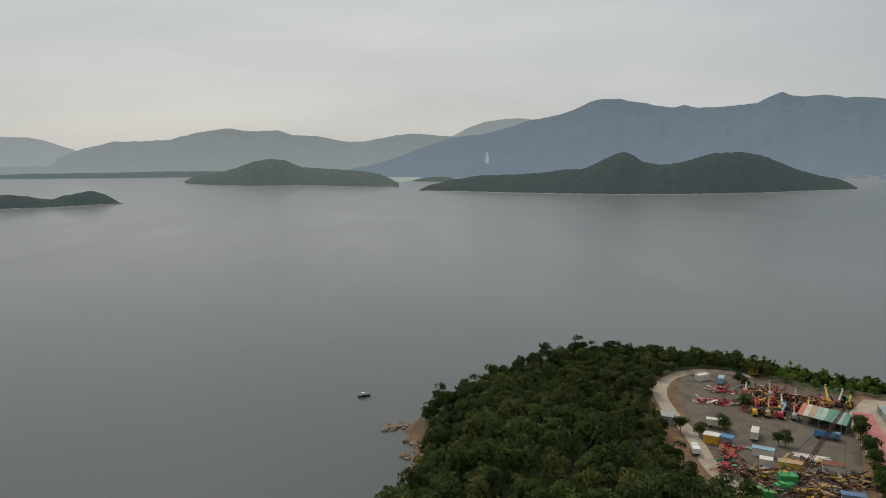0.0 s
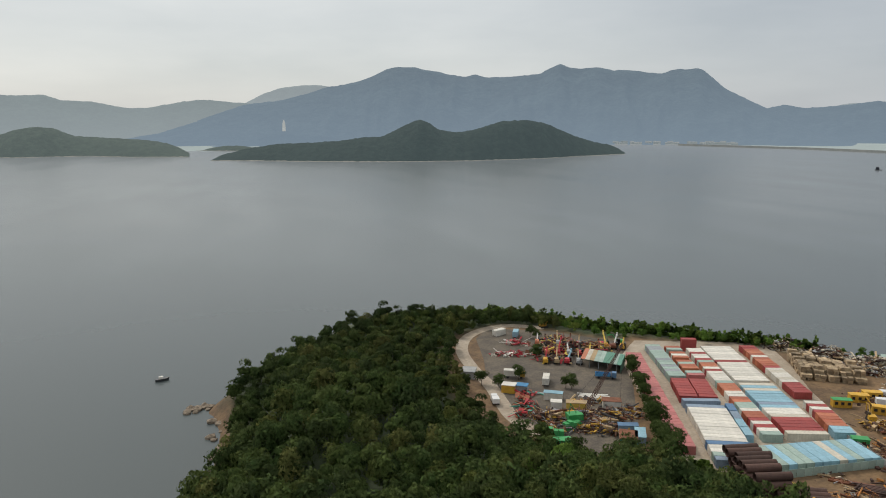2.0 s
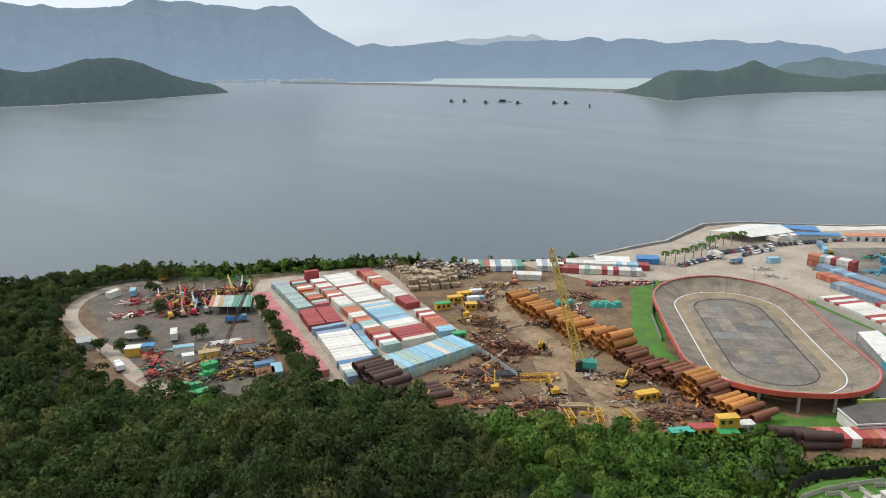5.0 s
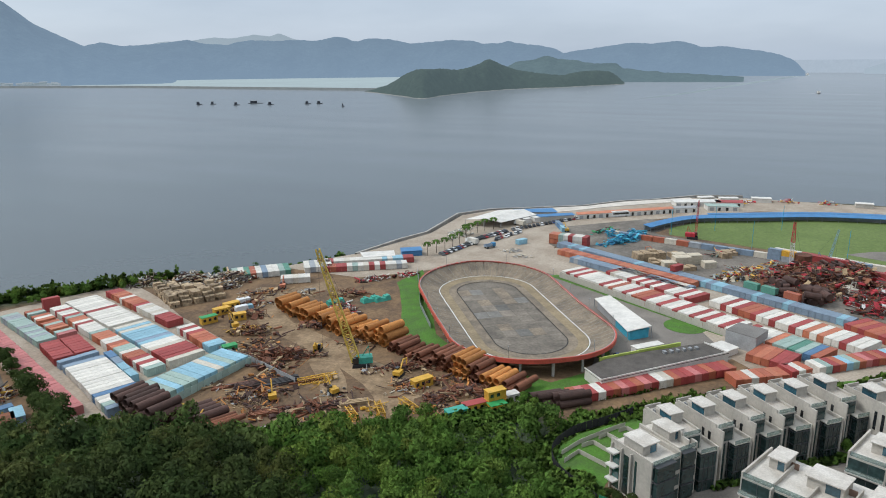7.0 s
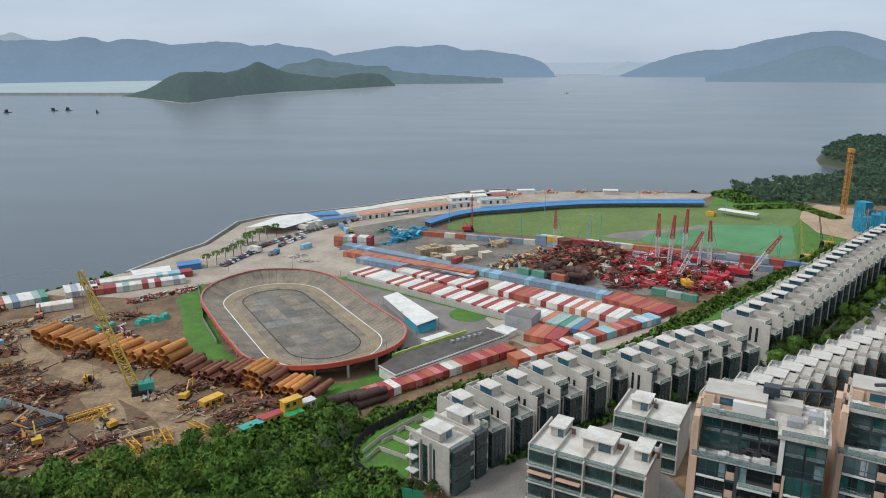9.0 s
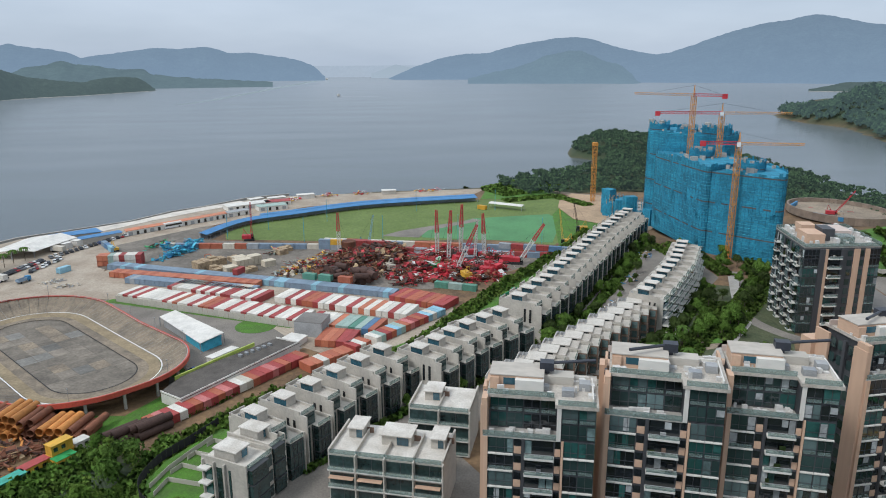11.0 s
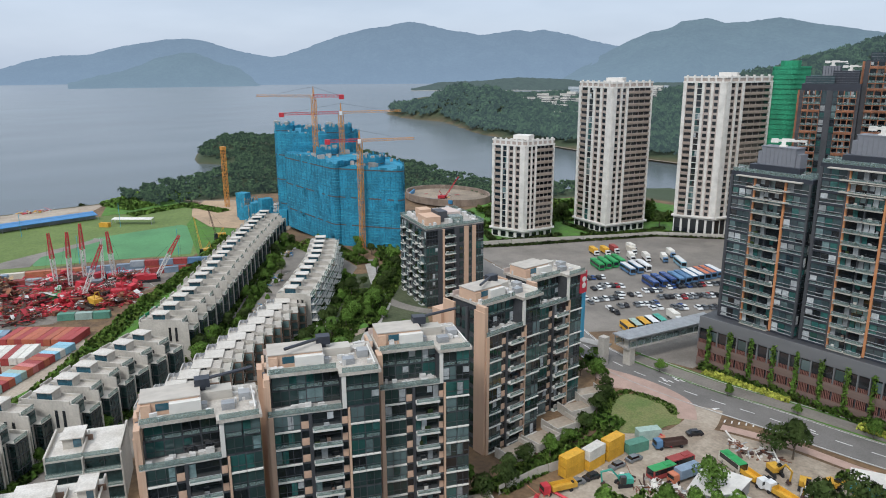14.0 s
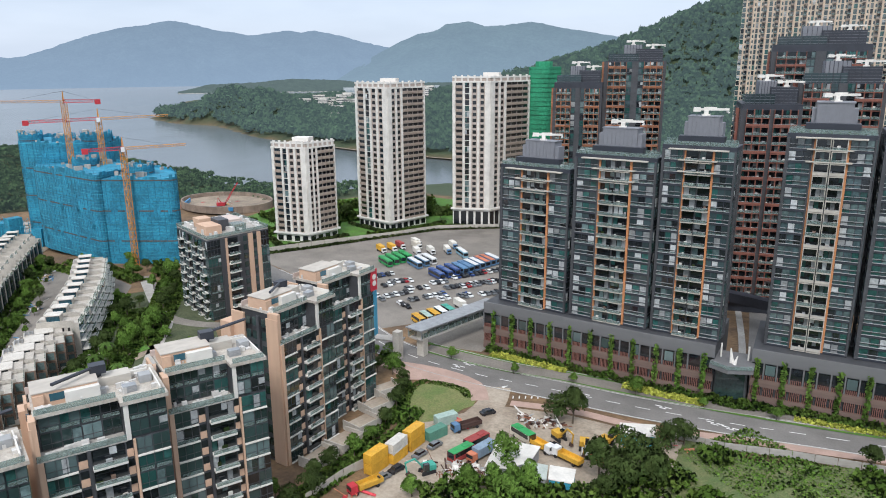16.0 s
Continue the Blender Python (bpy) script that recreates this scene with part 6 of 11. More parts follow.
heap("white_bags", "white bulk bags and rubble at the wood's edge", [(131, 111, 6, 5, 2.2, -30), (97, 170, 4, 2, 1.2, 0), (366, 151, 7, 4, 1.2, 0), (356, 153, 9, 4, 1.0, 0), (343, 151, 8, 4, 1.0, 0), (352, 146, 7, 3, 1.0, -20), (330, 112, 6, 3, 1.0, -60), (322, 104, 5, 3, 0.9, -60)], ["white", "canvas", "grey"], 26, 39, (0.5, 1.4), 0.0)
for x, y, w, d, h in ((343, 26, 6, 5, 4.4), (348, 33, 7, 5, 3.6), (338, 19, 6, 4, 3.0), (337, 31, 8, 5, 4.6), (331, 36, 6, 5, 3.0), (352, 26, 5, 4, 2.6)):
    cs = thing("crate_stack", "stack of pale wrapped crates in the machinery yard", "crates", pose(x, y, 6.0, 0, 0, -60), "pale crate stacks")
    for i in range(int(w / 2)):
        for k in range(int(h / 1.45)):
            part("crate", Shape().box(-w / 2 + 1 + i * 2, 0, k * 1.47, 1.9, d, 1.4), M["canvas"], cs)

# ---- housing ----
UNIT = {}


def unit(material_key):
    """One box mesh of a metre for each material, standing on z = 0."""
    if material_key not in UNIT:
        UNIT[material_key] = Shape().box(0, 0, 0, 1, 1, 1).mesh("panel", M[material_key])
    return UNIT[material_key]


def piece(name, key, parent, x, y, z, sx, sy, sz, rz=0.0, label=""):
    """A box part of a building, x and y at its middle, standing on z."""
    ob = new(name, unit(key))
    ob.parent = parent
    ob.matrix_local = pose(x, y, z, 0, 0, rz) @ Matrix.Diagonal((sx, sy, sz, 1))
    return tagged(ob, label) if label else ob


M["roofslab"] = mat("pale_roof_slab", (0.60, 0.565, 0.51), 0.8, 0, 0.3, 0.3, 3.0, tint=(0.45, 0.41, 0.355))


def townhouse(kind):
    """Local x along the row away from the road, the garden front towards -y."""
    lab = {"a": "pale four-storey townhouse with a dark glass bay", "b": "pale townhouse with stepped balconies and blue glass", "c": "narrow pale townhouse with brown window frames"}[kind]
    h = thing("townhouse", lab, "house", group="terraced townhouses")
    w = {"a": 4.9, "b": 6.6, "c": 6.4}[kind]
    top = {"a": 13.2, "b": 12.0, "c": 9.4}[kind]
    cx = -0.9 if kind == "a" else 0.0
    yb = {"a": 7.6, "b": 6.0, "c": 6.6}[kind]                   # back wall
    yf = -7.2 if kind == "c" else -6.4
    body = Shape().box(cx, (yb + yf) / 2, -1, w, yb - yf, top + 1)
    body.box(cx - w / 2 + 0.14, 0.4, top, 0.28, yb + 5.0, 0.95).box(cx + w / 2 - 0.14, 0.4, top, 0.28, yb + 5.0, 0.6).box(cx, yb - 0.15, top, w - 0.56, 0.28, 0.85)
    if kind == "a":
        body.box(3.0, 3.6, -1, 3.2, 7.0, 6.4)
    part("wall", body, M["render"], h, "pale rendered party walls")
    part("roof_terrace", Shape().box(cx, 0.4, top - 0.02, w - 0.6, yb + 5.2, 0.08), M["roofpale"], h, "weathered roof terrace")
    if kind == "c":
        part("stair_head", Shape().box(0.0, 0.8, top, w - 0.7, 5.0, 1.5), M["render"], h)
        part("stair_roof", Shape().box(0.0, 0.8, top + 1.5, w - 0.4, 5.3, 0.2), M["roofslab"], h, "pale roof slab")
        part("roof_step", Shape().box(0.0, -3.0, top, w - 0.7, 2.5, 1.15), M["roofpale"], h, "grey roof step")
        part("stair_window", Shape().box(-w / 2 + 0.32, 0.8, top + 0.5, 0.08, 3.0, 0.9), M["glass_dark"], h)
        part("pergola", Shape().box(0, 3.9, top + 1.1, w - 0.8, 0.14, 0.16).box(0, 5.0, top + 1.1, w - 0.8, 0.14, 0.16).box(0, 6.1, top + 1.1, w - 0.8, 0.14, 0.16).box(-w / 2 + 0.5, 5.0, top, 0.14, 2.4, 1.1).box(w / 2 - 0.5, 5.0, top, 0.14, 2.4, 1.1), M["grey"], h, "grey roof pergola")
        for f in range(3):
            part("window_frame", Shape().box(-w / 2 - 0.1, yf + 1.3, 0.2 + f * 3.1, 0.35, 2.6, 2.95), M["brownbox"], h, "brown projecting window frame")
            part("side_window", Shape().box(-w / 2 - 0.29, yf + 1.35, 0.6 + f * 3.1, 0.08, 1.75, 2.2), M["glass_light"], h)
            part("window", Shape().box(0.3, yf - 0.04, 0.5 + f * 3.1, 5.0, 0.1, 2.3), M["glass"], h)
        part("patio_wall", Shape().box(w / 2 - 0.1, yf - 3.6, -1, 0.25, 6.0, 2.7).box(0, yf - 6.6, -1, w, 0.25, 2.5), M["render"], h)
        part("balustrade", Shape().box(0, yf + 0.15, top, w - 0.5, 0.06, 1.0), M["rail"], h, "glass balustrade")
        return h
    sx, sy = (2.9, 4.4) if kind == "a" else (3.2, 4.4)
    sxc = cx + 0.35
    part("stair_head", Shape().box(sxc, 1.4, top, sx, sy, 2.35).box(sxc, 1.4 + sy / 2 + 0.9, top, sx, 1.8, 1.2), M["render"], h)
    part("stair_roof", Shape().box(sxc - 0.35, 1.4, top + 2.35, sx + 1.0, sy + 0.5, 0.24), M["roofslab"], h, "pale overhanging roof slab")
    part("stair_window", Shape().box(sxc - sx / 2 - 0.04, 1.4, top + 0.3, 0.08, sy - 0.5, 1.85), M["glass_blue"], h)
    part("unit_box", Shape().box(cx + 0.6, 5.0, top, 1.2, 1.0, 1.0).box(cx - 0.9, 5.2, top, 0.9, 0.9, 0.7), M["steel"], h, "grey air-conditioning boxes")
    part("balustrade", Shape().box(cx, -6.3, top, w - 0.6, 0.06, 1.0), M["rail"], h, "glass balustrade")
    if kind == "a":
        part("bay_glass", Shape().box(2.1, -5.9, -1, 4.2, 5.2, 10.5), M["glass"], h, "dark green glazed bay")
        for f in range(4):
            part("floor_slab", Shape().box(2.1, -5.9, -0.35 + f * 3.1, 4.35, 5.35, 0.22), M["dark"], h)
        part("mullion", Shape().box(1.0, -8.54, -1, 0.12, 0.08, 10.5).box(2.2, -8.54, -1, 0.08, 0.08, 10.5).box(3.4, -8.54, -1, 0.12, 0.08, 10.5).box(-0.04, -7.0, -1, 0.08, 0.12, 10.5), M["dark"], h)
        part("party_fin", Shape().box(4.35, -5.6, -1, 0.3, 6.4, 11.6).box(-3.2, -7.3, -1, 0.3, 1.8, 14.4), M["render"], h, "tall pale party wall")
        part("bay_roof", Shape().box(2.1, -5.9, 9.5, 4.3, 5.4, 0.22), M["render"], h)
        part("bay_rail", Shape().box(2.1, -8.5, 9.72, 4.2, 0.06, 0.9), M["rail"], h)
        part("terrace_glass", Shape().box(-0.9, -6.46, 9.8, 4.0, 0.1, 3.0).box(-1.8, -6.46, 0.2, 2.2, 0.1, 9.0), M["glass"], h)
        part("terrace_glass", Shape().box(1.6, -4.0, 9.3, 0.12, 4.6, 3.2), M["glass_dark"], h)
        for y in (-4.2, -2.2):
            part("slit_window", Shape().box(cx - w / 2 - 0.03, y, 7.0, 0.1, 0.75, 4.6), M["glass_dark"], h, "tall narrow dark window")
    else:
        for f in range(4):
            part("balcony", Shape().box(0.2, -7.2 + f * 0.35, 2.6 + f * 3.0, 6.6, 3.2 - f * 0.5, 0.35), M["white"], h, "white curved balcony slab")
            part("window", Shape().box(0, -6.45, 0.2 + f * 3.0, 6.0, 0.1, 2.3), M["glass_blue"], h)
            part("balcony_rail", Shape().box(0.2, -8.6 + f * 0.55, 2.95 + f * 3.0, 6.3, 0.06, 0.9), M["rail"], h)
        for y in (-3.4, -1.6):
            part("slit_window", Shape().box(-w / 2 - 0.03, y, 6.4, 0.1, 0.7, 4.2), M["glass_dark"], h, "tall narrow dark window")
    return h


M["glass_light"] = glass_mat("pale_glass", (0.14, 0.20, 0.20))
M["glass_teal"] = glass_mat("teal_glass", (0.035, 0.115, 0.105))
M["curtain"] = mat("drawn_curtain", (0.36, 0.375, 0.375), 0.5, 0, 0.3, 0.8, 2.0, per_island=0.5)
M["roofpale"] = mat("pale_roof_screed", (0.48, 0.44, 0.385), 0.85, 0, 0.35, 0.35, 2.5, tint=(0.34, 0.30, 0.255))
M["brownbox"] = mat("brown_cladding", (0.20, 0.13, 0.095), 0.7, 0, 0.2, 0.4, 3.0)


def row_of(proto, points, pitch, drop, ground=8.0, jitter=0.0, seed=1, turn=None):
    """Houses along a line; the points are the middles of their stair heads. turn: one heading for all, so that they step back one by one."""
    p = [Vector(q) for q in points]
    seg = [(p[i + 1] - p[i]).length for i in range(len(p) - 1)]
    total, out, rs = sum(seg), [], random.Random(seed)
    n = int(total / pitch + 0.5)
    for i in range(n + 1):
        t = i * total / n
        k = 0
        while k < len(seg) - 1 and t > seg[k]:
            t -= seg[k]
            k += 1
        d = (p[k + 1] - p[k]).normalized()
        q = p[k] + d * t
        rz = math.degrees(math.atan2(d.y, d.x)) if turn is None else turn
        back = Vector((-d.y, d.x)) * (-1.5)
        m = pose(q.x + back.x, q.y + back.y, ground - 0.2 + (i % 3) * 0.25 * jitter, 0, 0, rz + rs.uniform(-1, 1))
        out.append((proto, m))
    return out


jobs = {"a": [], "b": [], "c": []}
jobs["a"] += row_of("a", [(154.5, 13.5), (170.5, -2), (186, -19)], 8.6, 0)
jobs["a"] += row_of("a", [(184.6, -29.4), (199, -45), (209, -59.5)], 8.2, 0)
jobs["a"] += row_of("a", [(222.5, -69.7), (240, -85), (264, -103), (299, -129), (333, -156), (348, -168)], 8.2, 0, jitter=1.0)
jobs["b"] += row_of("b", [(222.7, -115.7), (233.5, -125.7), (258.4, -146.8), (282, -163)], 8.0, 0)
jobs["c"] += row_of("c", [(172.5, -51.0), (181.3, -61.8), (221.0, -110.6)], 6.8, 0, turn=-29.0)
for kind_h, todo in jobs.items():
    first_h = townhouse(kind_h)
    first_h.matrix_basis = todo[0][1]
    for _, m_h in todo[1:]:
        copy_thing(first_h, m_h)


def house_block(m, width, depth, height, bays, label, tops):
    """A wide pale block of houses: the glazed front towards -y."""
    h = thing("house_block", label, "house", m)
    part("wall", Shape().box(0, depth / 2, -1, width, depth, height + 1), M["render"], h, "pale rendered walls")
    for side in (-1, 1):
        part("parapet", Shape().box(side * (width / 2 - 0.2), depth / 2, height, 0.4, depth, 1.0), M["render"], h)
    part("roof_terrace", Shape().box(0, depth / 2, height - 0.02, width - 0.9, depth - 0.4, 0.08), M["roofslab"], h)
    bw = width / bays
    for b in range(bays):
        x = -width / 2 + bw * (b + 0.5)
        floors = int(height / 3.4)
        fh = height / floors
        for f in range(floors):
            z = f * fh + fh - 3.0
            wd = part("window", Shape().box(x, -0.02, z, bw - 0.6, 0.12, 2.6), M["glass"], h)
            part("mullion", Shape().box(x + bw * 0.04, -0.1, z, 0.1, 0.06, 2.6), M["dark"], wd)
            if bays == 1:
                part("glazed_bay", Shape().box(x - bw * 0.12, -0.5, z - 0.4, bw * 0.62, 1.1, 3.3), M["glass"], h, "dark glazed bay")
                part("bay_slab", Shape().box(x - bw * 0.12, -0.55, z + 2.9, bw * 0.66, 1.25, 0.14), M["dark"], h)
                continue
            part("balcony", Shape().box(x, -0.55, z - 0.45, bw - 0.3, 1.2, 0.3), M["white"], h)
            part("party_fin", Shape().box(x + bw / 2, -0.5, z - 0.45, 0.3, 1.2, fh - 0.1), M["render"], h)
            part("balustrade", Shape().box(x, -1.1, z - 0.15, bw - 0.5, 0.06, 0.9), M["rail"], h)
            if f == floors - 2 and "awnings" in label and b != 2:
                part("awning", Shape().box(x, -0.95, z + 2.0, bw - 0.9, 1.3, 0.12), M["peach"], h, "terracotta awning")
        part("divider_wall", Shape().box(x + bw / 2 - 0.15, depth * 0.4, height, 0.3, depth * 0.75, 1.1), M["render"], h)
    part("balustrade", Shape().box(0, 0.05, height + 0.05, width - 0.8, 0.06, 1.0), M["rail"], h, "glass roof balustrade")
    if "tall windows" in label:                       # full-height glazing on the end wall, with pale fins between
        for y, wide in ((4.4, 0.55), (7.2, 1.4), (10.2, 1.9)):
            part("tall_window", Shape().box(-width / 2 - 0.04, y, 0.6, 0.12, wide, height - 1.6), M["glass_teal" if y > 9 else "glass"], h)
            part("fin", Shape().box(-width / 2 - 0.3, y + 1.15, -1, 0.6, 0.3, height + 1.2), M["render"], h)
        for f in range(3):
            part("end_balcony", Shape().box(-width / 2 - 0.9, depth - 1.6, 2.6 + f * 3.4, 1.8, 2.6, 0.35), M["white"], h)
    for tx, ty, tw, td in tops:
        part("stair_head", Shape().box(tx, ty, height, tw, td, 2.5), M["render"], h)
        part("stair_roof", Shape().box(tx, ty - 0.2, height + 2.5, tw + 0.6, td + 0.8, 0.25), M["roofslab"], h)
        part("stair_window", Shape().box(tx + tw * 0.22, ty - td / 2 - 0.03, height + 0.3, tw * 0.4, 0.08, 1.9), M["glass_blue"], h)
        part("timber_screen", Shape().box(tx + tw / 2 + 0.8, ty + 0.4, height, 1.5, 0.15, 1.4), M["brownbox"], h, "brown timber screen")
    return h


house_block(pose(132.6, -13.2, 8, 0, 0, -113.0), 25.0, 13.5, 12.0, 4, "white block of four houses with glass fronts and awnings", [(-8.5, 9.5, 3.2, 5), (1.0, 8.0, 6.5, 5), (10.0, 8.5, 3.0, 5)])
house_block(pose(152.5, -28.5, 8, 0, 0, -113.0), 15.0, 13.0, 11.5, 2, "white pair of houses with a roof terrace", [(-2.5, 7.0, 4.0, 5)])
house_block(pose(139.1, 12.5, 8, 0, 0, -36.0), 8.5, 12.0, 10.8, 1, "white end house with tall windows above a garden", [(-1.0, 6.6, 4.2, 5.5)])
house_block(pose(144.9, 8.9, 8, 0, 0, -38.0), 5.4, 12.0, 11.4, 1, "white house with a roof slab beside the garden", [(0.0, 6.4, 3.6, 5.0)])


# ---- facades of larger buildings ----
def extra(a, d, out, rz, z0, floors, fh, bays, seed, parent, joined, glazing):
    """Small facade detail too much to count: curtains behind panes, transoms, handrails and things left on balconies."""
    rs = random.Random(seed + 500)
    got = {}

    def put(name, key, off, w, outw, thick, z, h):
        q = a + d * off + out * outw
        got.setdefault((name, key), Shape()).box(q.x, q.y, z, w, thick, h, rz)
    pos = 0.0
    for kind, w in bays:
        n = max(1, int(w / 1.15))
        for f in range(floors):
            z = z0 + f * fh
            if kind in "gb" and w > 1.0:
                for i in range(n):
                    if rs.random() < (0.42 if glazing == "glass_tower" else 0.16 if kind == "g" else 0.3):
                        part_h = rs.choice((1.0, 1.0, 0.55))
                        hh = (fh - 0.75) * part_h
                        put("curtain", rs.choices(("curtain", "glass_light", "glass_teal"), (3, 2, 2))[0], pos + w * (i + 0.5) / n, w / n * 0.86, 0.125, 0.02, z + fh - 0.25 - hh, hh - 0.1)
            if kind == "g" and w > 1.0:
                put("transom", "dark", pos + w / 2, w - 0.2, 0.14, 0.1, z + fh * 0.36, 0.09)
                if not joined and f % 2:
                    put("railing", "rail", pos + w / 2, w - 0.4, 0.2, 0.05, z + 0.3, 0.65)
            elif kind == "b":
                put("handrail", "grey", pos + w / 2, w, 1.5, 0.08, z + 1.1, 0.08)
                for i in range(2):
                    if rs.random() < 0.55:
                        put("balcony_clutter", rs.choice(("white", "render", "grey", "leaf", "steel", "brownbox")), pos + w * rs.uniform(0.12, 0.88), rs.uniform(0.3, 1.1), rs.uniform(0.5, 1.2), 0.4, z + 0.3, rs.uniform(0.4, 1.3))
        pos += w
    for (name, key), shape in got.items():
        tagged(part(name, shape, M[key], parent), kind="stuff")


def facade(parent, p0, p1, z0, floors, fh, bays, seed=0, wall="dark", slab="white", glass="glass", depth=0.3, lip=True, joined=False):
    """Glazing, balconies and strips on the wall from p0 to p1, seen with p0 on the left. bays: (kind, width); kinds: g glass, b balcony, p peach pier, d dark pier, s strip with panels, w window in a wall, o orange pier, f white pier, r recessed brown balcony."""
    rs = random.Random(seed)
    a, b = Vector(p0), Vector(p1)
    d = (b - a).normalized()
    out = Vector((d.y, -d.x))
    rz = math.degrees(math.atan2(d.y, d.x))
    k = (b - a).length / sum(w for _, w in bays)
    pos = 0.0

    bulk = {}

    def put(name, key, off, w, outw, thick, z, h, label=""):
        q = a + d * off + out * outw
        if joined:
            return bulk.setdefault((name, key), Shape()).box(q.x, q.y, z, w, thick, h, rz)
        return piece(name, key, parent, q.x, q.y, z, w, thick, h, rz, label)
    H = floors * fh
    for kind, w0 in bays:
        w = w0 * k
        mid = pos + w / 2
        if kind == "g" and w > 2.2 and not joined:          # mullions through all floors
            for i in range(1, int(w / 1.2)):
                put("mullion", "dark", pos + w * i / int(w / 1.2), 0.09, 0.14, 0.14, z0, H)
        if kind in "pdofk":
            put("pier", {"p": "peach", "d": "dark", "o": "orangepier", "f": "white", "k": "cream_pier"}[kind], mid, w, 0.2, 0.5, z0, H)
        for f in range(floors):
            z = z0 + f * fh
            if kind == "g":
                put("window", rs.choices((glass, "glass_light", "glass_dark", "glass_teal"), (6, 1.4, 2.2, 1.6))[0], mid, w - 0.25, 0.06, 0.12, z + 0.35, fh - 0.5)
                if lip and (f % 3 != 1 or w > 4):
                    put("ledge", slab, mid, w - 0.1, 0.25, 0.45, z - 0.05, 0.24)
            elif kind == "b":
                put("window", "glass_dark", mid, w - 0.3, 0.05, 0.1, z + 0.2, fh - 0.5)
                put("balcony", slab, mid, w, 0.75, 1.5, z - 0.1, 0.42 if slab == "white" else 0.2)
                put("balustrade", slab if joined and f % 3 == 0 else "rail", mid, w - 0.1, 1.45, 0.06, z + 0.3, 0.8)
                if joined:
                    for e in (-1, 1):
                        put("balcony_frame", slab, mid + e * (w / 2 - 0.1), 0.18, 1.0, 0.9, z, fh)
            elif kind == "s":
                put("panel", "peach", mid, w - 0.2, 0.08, 0.14, z + 0.3, fh * 0.42)
                put("window", "glass_dark", mid, w - 0.3, 0.05, 0.1, z + 0.3 + fh * 0.45, fh * 0.4)
            elif kind == "w":
                put("window", glass, mid, w * 0.62, 0.03, 0.1, z + 0.7, fh - 1.3)
            elif kind == "r":
                put("balcony", "taupe", mid, w - 0.15, 0.35, 0.8, z - 0.05, fh * 0.42)
                put("window", "glass_dark", mid, w - 0.5, 0.02, 0.08, z + fh * 0.42, fh * 0.45)
        pos += w
    extra(a, d, out, rz, z0, floors, fh, [(kd, w1 * k) for kd, w1 in bays], seed, parent, joined, glass)
    for (name, key), shape in bulk.items():
        tagged(part(name, shape, M[key], parent), kind="stuff")


M["cream_pier"] = mat("cream_pier_tile", (0.60, 0.47, 0.36), 0.7, 0, 0.12, 0.12, 2.0)
M["orangepier"] = mat("orange_pier_paint", (0.52, 0.22, 0.09), 0.7, 0, 0.15, 0.3, 2.5)
M["taupe"] = mat("taupe_balcony", (0.33, 0.265, 0.215), 0.75, 0, 0.15, 0.3, 2.5)
M["towerbeige"] = mat("tower_beige_tile", (0.43, 0.36, 0.31), 0.7, 0, 0.12, 0.12, 2.0)
M["towerwhite"] = mat("tower_white_tile", (0.70, 0.67, 0.62), 0.65, 0, 0.12, 0.12, 2.0)


def box_poly(p0, p1, depth):
    """A rectangle behind the front edge from p0 to p1 (p0 on the left as seen)."""
    a, b = Vector(p0), Vector(p1)
    d = (b - a).normalized()
    n = Vector((-d.y, d.x))
    return [tuple(a), tuple(b), tuple(b + n * depth), tuple(a + n * depth)]


def at(p0, p1, along, back):
    a, b = Vector(p0), Vector(p1)
    d = (b - a).normalized()
    q = a + d * along + Vector((-d.y, d.x)) * back
    return q.x, q.y


